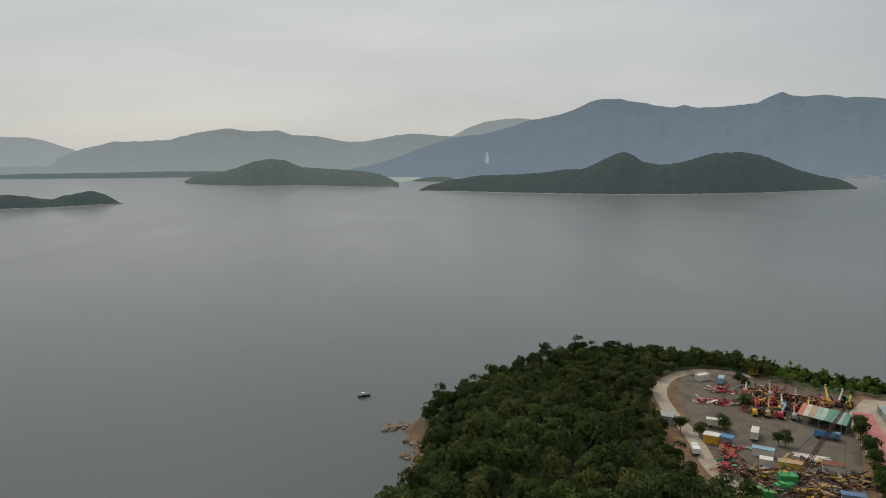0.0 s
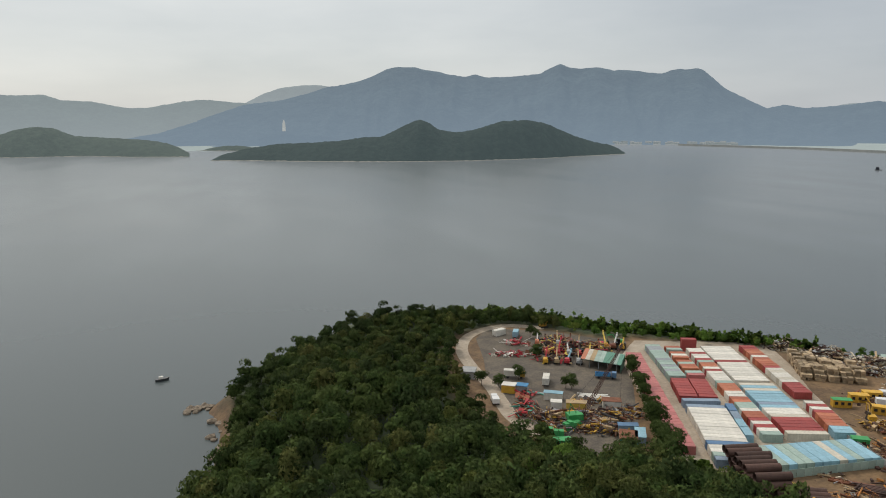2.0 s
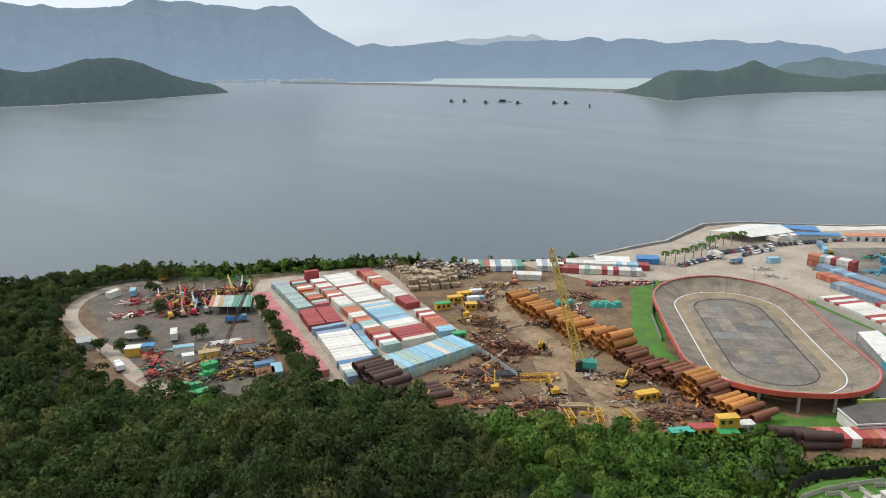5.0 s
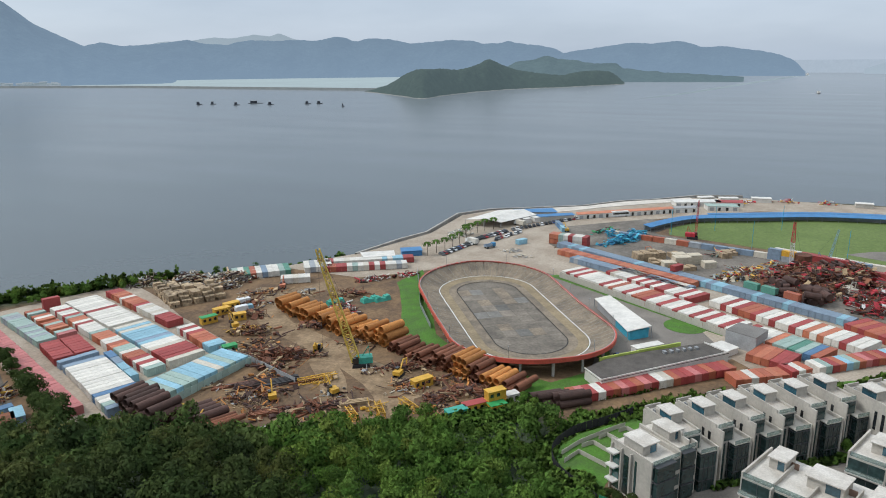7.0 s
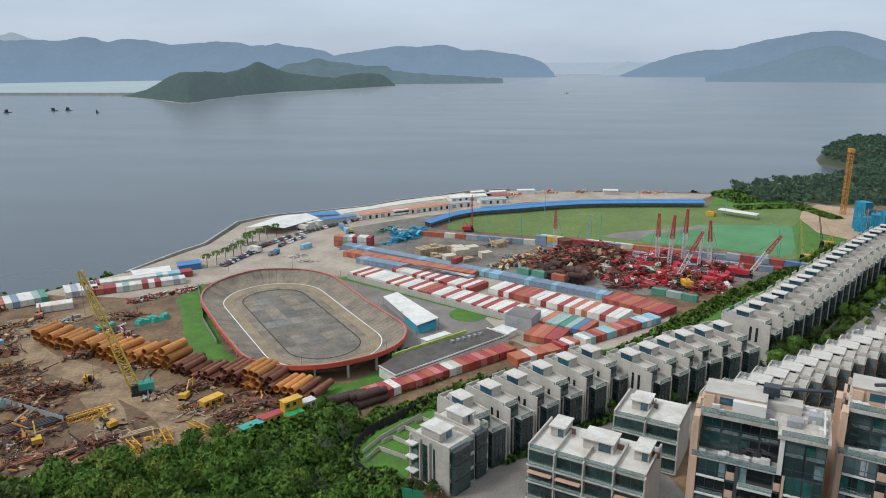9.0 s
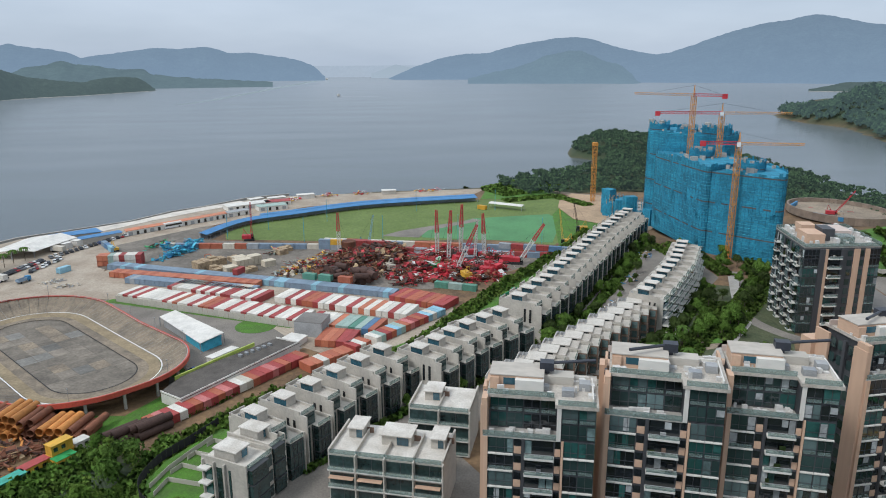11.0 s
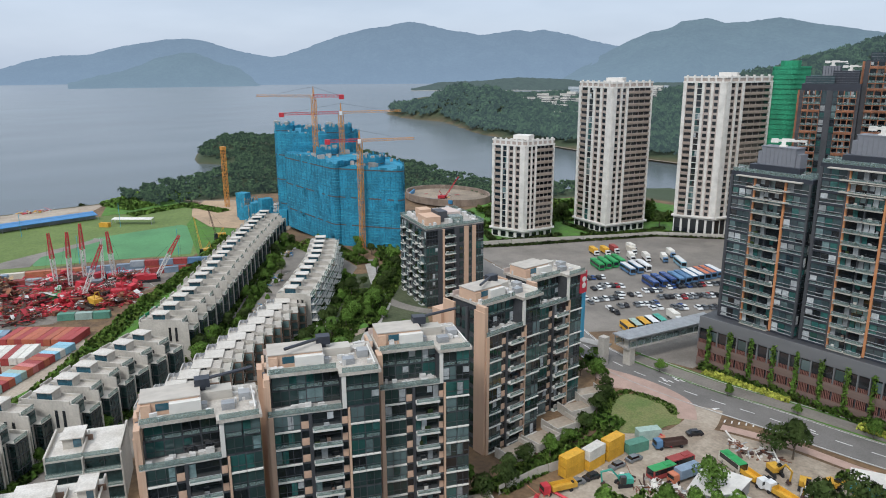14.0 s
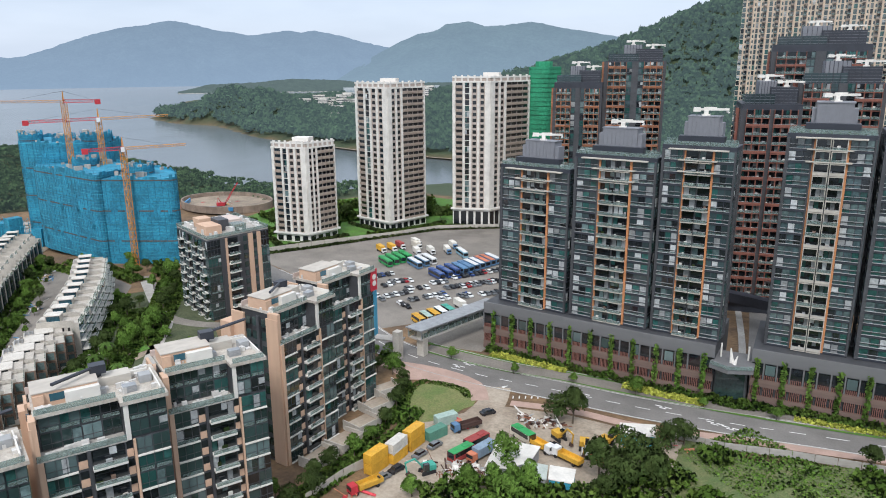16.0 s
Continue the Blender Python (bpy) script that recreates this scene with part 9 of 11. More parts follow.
# ---- cranes ----
def crawler_crane(base, tip, body, boom, word, group="", bays=14, w=1.1, thick=0.09, two=None):
    c = thing("crawler_crane", f"{word} crawler crane with a raised lattice boom", "crane", group=group)
    x, y, z = base
    ang = math.degrees(math.atan2(tip[1] - y, tip[0] - x))
    ca, sa_ = math.cos(radians(ang)), math.sin(radians(ang))
    for s in (-1, 1):
        part("crawler_track", Shape().box(x - sa_ * 1.9 * s, y + ca * 1.9 * s, z, 5.6, 0.9, 1.1, ang, 0.93), M["black"], c)
    part("house", Shape().box(x - ca * 1.2, y - sa_ * 1.2, z + 1.2, 5.0, 3.2, 2.0, ang), M[body], c)
    part("cab", Shape().box(x + ca * 1.6 - sa_ * 1.2, y + sa_ * 1.6 + ca * 1.2, z + 1.25, 1.8, 1.3, 2.0, ang), M["glass_dark"], c)
    foot = Vector((x + ca * 1.5, y + sa_ * 1.5, z + 2.0))
    t = Vector(tip)
    if two:
        mid_ = foot + (t - foot) * 0.55
        part("boom", Shape().lattice(foot, mid_, w * 0.8, w, bays // 2, thick), M[two], c)
        part("boom_top", Shape().lattice(mid_, t, w, w * 0.5, bays // 2, thick), M[boom], c)
    else:
        part("boom", Shape().lattice(foot, t, w, w * 0.45, bays, thick), M[boom], c)
    m_top = (x - ca * 2.6, y - sa_ * 2.6, z + 6.5)
    part("gantry", Shape().beam((x - ca * 0.5, y - sa_ * 0.5, z + 3.0), m_top, 0.25).beam((x - ca * 3.0, y - sa_ * 3.0, z + 3.0), m_top, 0.2), M[body], c)
    part("pendant_rope", Shape().tube(m_top, tip, 0.035, 3), M["black"], c)
    part("hoist_rope", Shape().tube(tip, (tip[0], tip[1], z + 5.0), 0.035, 3), M["black"], c)
    return c


crawler_crane((180.5, 110.8, 6.0), (174.1, 120.5, 44.8), "machteal", "craneyellow", "yellow and green", "", 18, 2.6, 0.2)
CR = "red cranes in the machinery yard"
crawler_crane((391.5, 31.5, 6), (391.6, 29.6, 27.0), "machred", "machred", "red", CR)
for bx_, by_, tx_, ty_, tz_ in ((347.2, -16.5, 347.3, -14.8, 28.3), (326.5, -59.3, 326.5, -60.3, 31.9), (322.3, -63.7, 321.9, -66.4, 32.4), (332.4, -71.9, 332.1, -74.0, 33.1), (324.1, -85.0, 324.4, -82.5, 29.6), (305.1, -63.9, 302.7, -74.4, 29.4), (316.7, -97.7, 312.8, -109.4, 25.8)):
    crawler_crane((bx_, by_, 6), (tx_, ty_, tz_), "machred", "machred", "red and white", CR, 12, 1.6, 0.17, two="cranewhite")
crawler_crane((323.4, -77.0, 6), (322.9, -79.5, 27.3), "cargrey", "cranewhite", "white", CR, 12, 1.2, 0.1)
crawler_crane((359.5, -29.2, 6), (359.1, -33.4, 23.9), "machblue", "c_sky", "blue", CR, 12, 1.2, 0.1)
crawler_crane((345.8, -133.1, 6), (347.2, -129.5, 25.5), "machyellow", "craneyellow", "yellow", "", 10, 0.9, 0.1)
crawler_crane((373.2, -152.3, 6), (374.8, -148.2, 22.7), "machyellow", "darkpipe", "yellow and dark", "", 10, 0.9, 0.1)
crawler_crane((100.5, 195.4, 6), (114.8, 194.3, 31.2), "machgreen", "darkpipe", "green and black", "", 16, 1.1, 0.09)
crawler_crane((372, -313, 8), (366, -322, 24), "machred", "machred", "small red", "", 10, 0.9, 0.1)


def tower_crane(x, y, z0, h, jib_deg, jib, counter, word):
    c = thing("tower_crane", f"{word} tower crane over the netted building", "tower crane")
    part("mast", Shape().lattice((x, y, z0), (x, y, h), 2.0, 2.0, int((h - z0) / 2.2), 0.16), M["craneorange"], c)
    d = Vector((math.cos(radians(jib_deg)), math.sin(radians(jib_deg)), 0.02))
    o = Vector((x, y, h + 0.6))
    part("jib", Shape().lattice(o, o + d * jib, 1.5, 1.1, int(jib / 2.4), 0.11, tri=True), M["craneorange"], c, "orange lattice jib")
    part("counter_jib", Shape().lattice(o, o - d * counter, 1.4, 1.2, int(counter / 2.0), 0.12), M["machred"], c, "red counter jib")
    e = o - d * counter
    part("counterweight", Shape().box(e.x, e.y, e.z - 1.6, 2.6, 1.8, 2.4, jib_deg), M["machred"], c)
    part("slewing_cab", Shape().box(x + d.y * 1.6, y - d.x * 1.6, h - 0.8, 1.6, 1.6, 2.0, jib_deg), M["carwhite"], c)
    part("peak", Shape().beam((x - 0.6, y, h + 0.6), (x, y, h + 5.5), 0.3).beam((x + 0.6, y, h + 0.6), (x, y, h + 5.5), 0.3), M["craneorange"], c)
    part("tie_rope", Shape().tube((x, y, h + 5.4), tuple(o + d * jib * 0.6 + Vector((0, 0, 1.2))), 0.06, 3).tube((x, y, h + 5.4), tuple(e), 0.06, 3), M["black"], c)
    return c


def crane_house(x, y, rz, key, word):
    """The upper works of a crawler crane standing without its boom."""
    c = thing("crane_base", f"{word} crawler crane base without its boom", "crane base", pose(x, y, 6.0, 0, 0, rz), "crane bases in the machinery yard")
    for e in (-1, 1):
        part("crawler_track", Shape().box(0, e * 2.0, 0, 6.4, 0.9, 1.2, 0, 0.93), M["black"], c)
    part("house", Shape().box(-1.0, 0, 1.3, 6.0, 3.4, 2.3).box(-3.6, 0, 1.4, 1.0, 3.6, 1.7), M[key], c)
    part("cab", Shape().box(2.4, 1.1, 1.4, 1.7, 1.2, 2.1, 0, 0.9), M["glass_dark"], c)
    part("gantry", Shape().beam((-2.6, -1.0, 3.6), (-3.2, -0.8, 6.4), 0.3).beam((-2.6, 1.0, 3.6), (-3.2, 0.8, 6.4), 0.3).beam((-3.2, -0.8, 6.4), (-3.2, 0.8, 6.4), 0.3).beam((1.4, 0, 3.4), (-3.2, 0, 6.4), 0.2), M[key], c)


for x, y, rz, k_h, w_h in ((306, -60, 30, "machred", "red"), (314, -66, 75, "machred", "red"), (322, -70, 20, "machred", "red"), (330, -66, 110, "machred", "red"), (303, -78, 60, "machred", "red"), (311, -82, 15, "machred", "red"), (319, -92, 80, "machred", "red"), (328, -84, 40, "machred", "red"),
                           (334, -78, 95, "machred", "red"), (298, -68, 10, "machyellow", "yellow"), (340, -66, 60, "machred", "red"), (312, -56, 100, "machgreen", "green"), (326, -54, 50, "machred", "red"), (318, -36, 20, "c_cream", "cream")):
    crane_house(x, y, rz, k_h, w_h)
tower_crane(296.2, -195.7, 8, 62.5, -124.5, 27, 15.5, "orange")
tower_crane(346.3, -200.2, 40, 82.0, 62, 30, 15, "orange and red")
tower_crane(339.7, -213.0, 40, 73.0, -124, 33, 32, "orange")
mc = thing("mast_crane", "orange lattice mast standing on cleared ground", "crane")
part("mast", Shape().lattice((454.6, -193.1, 6), (454.6, -193.1, 45), 2.4, 2.4, 18, 0.2), M["craneorange"], mc)
part("head", Shape().box(454.6, -193.1, 44.5, 3.4, 3.0, 2.2), M["craneorange"], mc)

# ---- building wrapped in blue netting ----
M["wallbrown"] = mat("brown_pile_wall", (0.26, 0.20, 0.155), 0.85, 0, 0.3, 0.3, 2.0, per_object=0.15)
M["netdark"] = mat("dark_scaffold_pole", (0.022, 0.16, 0.26), 0.8, 0, 0.3, 0.3, 2.0)
M["netpale"] = mat("pale_scaffold_ledger", (0.045, 0.29, 0.40), 0.8, 0, 0.4, 0.3, 2.0, per_island=0.35)
M["netbelt"] = mat("brown_catch_fan", (0.10, 0.10, 0.095), 0.85, 0, 0.4, 0.2, 2.0)
bn = thing("netted_building", "concrete building shell wrapped in blue scaffold netting", "building site")
WINGS = (([(372, -193), (308, -189), (322, -217), (345, -224), (382, -207)], 50.5, 7), ([(312, -190), (279, -210), (300, -225), (335, -233), (330, -207)], 48.5, 6), ([(387, -195), (372, -199), (345, -221), (356, -236), (402, -222)], 61.0, 5),
         (drum(386, -203, 6), 64.5, 2), (drum(356, -221, 8), 64.5, 2), (drum(371, -212, 6), 63.0, 2), (drum(308, -211, 7), 52.5, 2), (drum(345, -206, 7), 54.0, 2))
for poly_w, zb_w, r_w in WINGS:
    za_w = 8.0 if r_w > 2 else zb_w - 14.0
    rp = rounded(poly_w, r_w)
    part("net", Shape().prism(rp, za_w, zb_w), M["bluenet"], bn, "blue scaffold netting")
    cxw, cyw = sum(p[0] for p in rp) / len(rp), sum(p[1] for p in rp) / len(rp)
    rs_w = random.Random(int(zb_w * 10))
    poles_w, flaps_w, ledger_w, belt_w, patch_w = Shape(), Shape(), Shape(), Shape(), Shape()
    for k_w in range(int((zb_w - za_w) / 1.6)):
        z_w = za_w + 1.2 + k_w * 1.6
        big_w = k_w % 9 == 6
        (belt_w if big_w else ledger_w).prism([(cxw + (x - cxw) * 1.010, cyw + (y - cyw) * 1.010) for x, y in rp], z_w, z_w + (0.6 if big_w else rs_w.choice((0.14, 0.22, 0.3))))
    for k_w in range(len(rp)):
        (xa, ya), (xb, yb) = rp[k_w], rp[(k_w + 1) % len(rp)]
        lw = math.hypot(xb - xa, yb - ya)
        n_w = max(1, int(lw / 3.1))
        rz_w = math.degrees(math.atan2(yb - ya, xb - xa))
        for j_w in range(n_w):
            t_w = (j_w + 0.5) / n_w
            x, y = xa + (xb - xa) * t_w, ya + (yb - ya) * t_w
            ox, oy = (x - cxw) * 0.011, (y - cyw) * 0.011
            poles_w.tube((x + ox, y + oy, za_w), (x + ox, y + oy, zb_w + rs_w.uniform(0.3, 2.2)), 0.06, 4)
            if rs_w.random() < 0.75:        # loose netting standing above the rim
                flaps_w.box(x, y, zb_w - 0.5, lw / n_w * 0.96, 0.2, rs_w.uniform(0.6, 2.6), rz_w)
            for _ in range(int((zb_w - za_w) / 9)):       # separate sheets hang at slightly different tension
                if rs_w.random() < 0.5:
                    patch_w.box(x + ox * 0.7, y + oy * 0.7, rs_w.uniform(za_w, zb_w - 6), lw / n_w * 0.98, 0.12, rs_w.uniform(2.5, 5.5), rz_w)
    for name_w, sh_w, key_w in (("scaffold_pole", poles_w, "netdark"), ("net_flap", flaps_w, "bluenet"), ("ledger", ledger_w, "netpale"), ("belt", belt_w, "netbelt"), ("net_sheet", patch_w, "bluenet")):
        if sh_w.v:
            tagged(part(name_w, sh_w, M[key_w], bn), kind="stuff")
    stubs_w = Shape()
    for _ in range(22 if r_w > 2 else 7):
        x, y = cxw + rs_w.uniform(-14, 14) * (1 if r_w > 2 else 0.35), cyw + rs_w.uniform(-14, 14) * (1 if r_w > 2 else 0.35)
        stubs_w.box(x, y, zb_w, rs_w.uniform(0.6, 4), rs_w.uniform(0.6, 2), rs_w.uniform(0.4, 2.4), rs_w.uniform(0, 90))
    tagged(part("roof_clutter", stubs_w, M["concrete"], bn), kind="stuff")
low = thing("netted_building", "low curved site structure half wrapped in blue netting", "building site")
for i_l in range(11):
    a_l = -0.9 + i_l * 0.27
    x_l, y_l = 404 + 26 * math.cos(a_l + 1.2), -206 + 21 * math.sin(a_l + 1.2)
    part("net", Shape().box(x_l, y_l, 6, 7.0, 5.5, 7 + (i_l * 5 % 4) * 3.0, math.degrees(a_l) + 30), M["bluenet"], low)
    part("scaffold_top", Shape().lattice((x_l, y_l, 10), (x_l, y_l, 16 + (i_l % 3) * 2.5), 4.5, 4.5, 3, 0.14), M["timber"] if i_l % 2 else M["netpale"], low)
part("floor_slab", Shape().prism(drum(404, -206, 17, 14), 6, 12), M["concrete"], low)
heap("scrap_heap", "scaffold poles, boards and blue sheets on the low structure", [(404, -206, 14, 12, 9.0, 0)], ["timber", "concrete", "bluenet"], 6, 63, (0.8, 3.0), 0.5)
ring_w = [(378 + 34 * math.cos(a), -322 + 26 * math.sin(a)) for a in (i * math.pi / 24 for i in range(48))]
ringw = thing("site_ring_wall", "round brown piled basement wall of a building site", "building site")
part("floor_deck", Shape().prism([(378 + (x - 378) * 0.96, -322 + (y + 322) * 0.96) for x, y in ring_w], 7.0, 9.0), M["dirt"], ringw)
for i_w in range(48):
    (x, y), (x2, y2) = ring_w[i_w], ring_w[(i_w + 1) % 48]
    part("wall_panel", Shape().prism([(x, y), (x2, y2), (378 + (x2 - 378) * 0.965, -322 + (y2 + 322) * 0.965), (378 + (x - 378) * 0.965, -322 + (y + 322) * 0.965)], 7.0, 11.6), M["wallbrown"], ringw)
part("blue_hoarding", Shape().prism([(352, -304), (372, -297), (372.5, -297.8), (352.5, -304.8)], 9.0, 11.4).prism([(394, -300), (404, -312), (403, -312.5), (393.2, -300.6)], 9.0, 11.4), M["machblue"], ringw, "blue site hoarding")
heap("scrap_heap", "site plant and materials inside the ring wall", [(378, -318, 24, 16, 2.6, 0)], ["machyellow", "machred", "white", "concrete", "c_orange"], 7, 61, (0.8, 3.2), 0.3)

# ---- waterfront ----
def canopy(name, pts, z0, z1, roof, label, posts=True):
    """A roof on posts along a line: pts are (x, y) of the front edge and of the back edge."""
    c = thing(name, label, "canopy")
    front, back = pts
    for i in range(len(front) - 1):
        q = [(*front[i], z0), (*front[i + 1], z0), (*back[i + 1], z1), (*back[i], z1)]
        up_ = [(x, y, z + 0.2) for x, y, z in q]
        part("roof", Shape().add(q + up_, [(3, 2, 1, 0), (4, 5, 6, 7), (0, 1, 5, 4), (1, 2, 6, 5), (2, 3, 7, 6), (3, 0, 4, 7)]), M[roof], c)
    if posts:
        for i in range(len(front)):
            for e in (front, back):
                part("post", Shape().box(e[i][0], e[i][1], 6, 0.25, 0.25, (z0 if e is front else z1) - 6), M["steel"], c)
    return c


RANGE = curve_pts([(397, 54), (427, 36), (443, 6), (463, -42), (471, -116)], 7)
def shift(line, d):
    out = []
    for i in range(len(line)):
        a, b = Vector(line[max(i - 1, 0)]), Vector(line[min(i + 1, len(line) - 1)])
        n = (b - a).normalized()
        out.append((line[i][0] - n.y * d, line[i][1] + n.x * d))
    return out


canopy("range_canopy", (RANGE, shift(RANGE, 5.0)), 8.8, 9.7, "blueroof", "long curved blue roof over the driving range bays")
canopy("range_canopy", (shift(RANGE[10:], 5.5), shift(RANGE[10:], 8.0)), 9.7, 10.1, "blueroof", "upper blue roof strip behind the range bays", False)
bays_ = thing("range_bays", "dark open bays under the blue roof", "bay wall")
for i_b in range(len(RANGE) - 1):
    p_b, q_b = shift(RANGE, 4.2)[i_b], shift(RANGE, 4.2)[i_b + 1]
    part("back_wall", Shape().prism(box_poly(p_b, q_b, 0.3), 6, 9.2), M["grey"], bays_)
for x_n, y_n in ((396, 43), (415, 22), (382, 2), (430, -12), (377, -40), (369, -80), (352, -122), (450, -70), (440, -120)):
    pn = solid("net_pole", Shape().tube((x_n, y_n, 6), (x_n, y_n, 20), 0.12, 6), M["cyan"], "thin blue pole of the range net", "pole", group="range net poles")
surface("pavement_promenade", [(416, 131), (424, 150), (438, 128), (455, 104), (478, 85), (510, 45), (500, 40), (478, 68), (458, 90), (438, 108)], 6.3, M["concrete_pale"], "pale concrete promenade behind the long sheds", "pavement")
canopy("marquee", ([(376, 134), (404, 121.5)], [(374, 143.5), (408, 131)]), 9.2, 11.2, "white", "white marquee roof on the waterfront")
canopy("marquee", ([(376, 156), (408, 147)], [(374, 143.7), (408, 131.2)]), 9.2, 10.9, "white", "white marquee roof on the waterfront")
shed("restaurant_shed", [(400, 117.8), (405, 122.5), (418, 104), (412.5, 101)], 6, 3.0, "blueroof", "render", "long shed with a blue roof by the shore")
shed("restaurant_shed", [(405, 134), (412, 138), (424, 118), (414, 112)], 6, 3.6, "blueroof", "render", "shed with a blue roof behind the marquee")
for p_s, roof_s, word_s in (([(415, 99.0), (421.5, 101.5), (460.5, 51), (454, 49)], "orangeroof", "very long white shed with an orange roof"), ([(454.3, 48.6), (460.8, 50.6), (469.5, 37.5), (463, 35.2)], "grey", "white shed with a grey sheet roof"), ([(475, 50), (484, 54), (497, 27), (487, 23)], "white", "wide white shed behind the range"), ([(470, 30), (478, 33), (484, 15), (475, 12)], "c_sage", "pale green shed behind the range"), ([(485, 26), (494, 28), (498, 12), (489, 10)], "c_red", "shed with a dull red roof behind the range")):
    sh_l = shed("long_shed", p_s, 6, 2.8, roof_s, "white", word_s, over=0.1)
    a_d, b_d = Vector(p_s[0]), Vector(p_s[3])
    n_d = int((b_d - a_d).length / 4.2)
    out_d = Vector(((b_d - a_d).y, -(b_d - a_d).x)).normalized() * -1
    if (out_d.dot(Vector(p_s[1]) - a_d)) > 0:
        out_d = -out_d
    for i_d in range(n_d):
        p_d = a_d + (b_d - a_d) * ((i_d + 0.5) / n_d) + out_d * 0.06
        part("doorway", Shape().box(p_d.x, p_d.y, 6.1, 1.5 if i_d % 3 else 2.4, 0.12, 2.1, math.degrees(math.atan2((b_d - a_d).y, (b_d - a_d).x))), M["glass_dark" if i_d % 3 else "grey"], sh_l)
shed("hut", [(300, 158), (306, 150), (312, 154), (306, 162)], 6, 2.6, "blueroof", "blueroof", "small blue roofed hut on the shore")
shed("hut", [(284, 170), (292, 158), (300, 163), (291, 176)], 6, 2.6, "white", "white", "white roofed store by the seawall")
for i_w, (x, y, L_, rz) in enumerate(((503, 34, 10, -60), (505, 20, 12, -70), (512, 0, 12, -80), (516, -60, 10, -90), (395, 125.5, 5, -35), (400.5, 121, 5, -35), (409, 113, 5, -45))):
    box_s = thing("store", "white flat-roofed waterfront store", "store", pose(x, y, 6, 0, 0, rz), "waterfront stores")
    part("wall", Shape().box(0, 0, 0, L_, 5.5, 2.8), M["white" if i_w % 3 else "render"], box_s)
    part("roof", Shape().box(0, 0, 2.8, L_ + 0.5, 6.0, 0.16), M["white"], box_s)
heap("scrap_heap", "yellow and red plant parked along the shore", [(515, -15, 3, 12, 2, 0), (518, -40, 3, 8, 2, 0), (520, -90, 3, 14, 1.5, 0), (505, 8, 4, 6, 2, 0)], ["machyellow", "machred", "white"], 10, 62, (0.8, 2.6), 0.3)
wall_sea = Shape()
SEAW = [(296, 182), (332, 175), (350, 169), (402, 172), (423, 158), (439, 132), (456, 106), (481, 86), (495, 66), (520, 41), (530, 12)]
wall_sea = ribbon(SEAW, 1.2, 6.6)
solid("seawall", Shape().add(wall_sea.v + [(x, y, 0.0) for x, y, z in wall_sea.v], wall_sea.f + [(4 * i + a, 4 * i + b, 4 * i + b + len(wall_sea.v), 4 * i + a + len(wall_sea.v)) for i in range(len(SEAW) - 1) for a, b in ((0, 1), (2, 3))]), M["concrete"], "low concrete seawall along the shore", "wall", kind="structure")
# cars by the waterfront
for i in range(16):
    t = i / 15
    car(310.6 + 30 * t, 141.3 - 6 * t, 6.08, 60, "cars by the waterfront")
for i in range(14):
    t = i / 13
    car(342 + 26 * t, 138 - 9.5 * t, 6.08, 62, "cars by the waterfront")
for i in range(17):
    t = i / 16
    car(374 + 42 * t, 126 - 26 * t, 6.08, 30, "cars by the waterfront")
for i in range(9):
    car(349 + i * 2.7, 127 + (i % 3) * 0.4 - i * 0.9, 6.08, 20, "cars by the waterfront")
lorry("carwhite", "c_white", "white box lorry", 336.7, 136, 62, 6.08)
lorry("carwhite", "c_cream", "cream box lorry", 386, 126, 60, 6.08)
bus("carwhite", "white", "white", 432.6, 77.5, -52, 6.08, 11.0, 3.2)
container(346.3, 112, 6.08, -32, "sky", 6.06, "", "open blue skip beside the road")
lorry("machblue", "c_steelblue", "blue flatbed lorry", 332.5, 124.5, -30, 6.08, 6.5, 0.9, True)
excavator(382, 97.5, 6.0, 30)
for x, y, rz, a_c, b_c, h_c in ((339, 49.5, 28, 8.5, 7.0, 4.2), (334, 41.5, 28, 7, 6.5, 2.4), (332, 34.5, 28, 6.5, 6.0, 2.2), (330.8, 27.5, 28, 6, 6, 2.0), (346, 43.5, 28, 7, 7, 3.6), (351, 36, 28, 6, 5, 2.4), (360, 14, 28, 8, 5, 2.8), (365, 11, 28, 5, 5, 2.4)):
    cr_b = thing("crate_stack", "pale timber crates stacked on the dark yard", "crates", pose(x, y, 6.05, 0, 0, rz), "crates in the machinery yard")
    for i_c in range(2):
        for j_c in range(2):
            part("crate", Shape().box((i_c - 0.5) * a_c / 2, (j_c - 0.5) * b_c / 2, 0, a_c / 2 - 0.12, b_c / 2 - 0.12, h_c - 0.35 * ((i_c + j_c + int(x)) % 3)), M["palebale"], cr_b)


def palm(x, y, z, h=6.0):
    p = thing("palm_tree", "small palm tree with drooping fronds", "palm tree", pose(x, y, z), "palms by the waterfront")
    part("trunk", Shape().tube((0, 0, -0.3), (0.2, 0.1, h), 0.18, 6, 0.12), M["bark"], p)
    f = Shape()
    for i in range(12):
        a = i * math.pi / 6 + (i % 2) * 0.2
        d = Vector((math.cos(a), math.sin(a), 0))
        n = Vector((-d.y, d.x, 0)) * 0.4
        o = Vector((0.2, 0.1, h))
        q = [o, o + d * 1.2 + Vector((0, 0, 0.7)), o + d * 2.3 + Vector((0, 0, 0.1)), o + d * 2.8 + Vector((0, 0, -0.9))]
        for j in range(3):
            f.add([tuple(q[j] - n), tuple(q[j] + n), tuple(q[j + 1] + n * 0.7), tuple(q[j + 1] - n * 0.7)], [(0, 1, 2, 3)])
    part("fronds", f, M["leaf_light"], p)
    return p


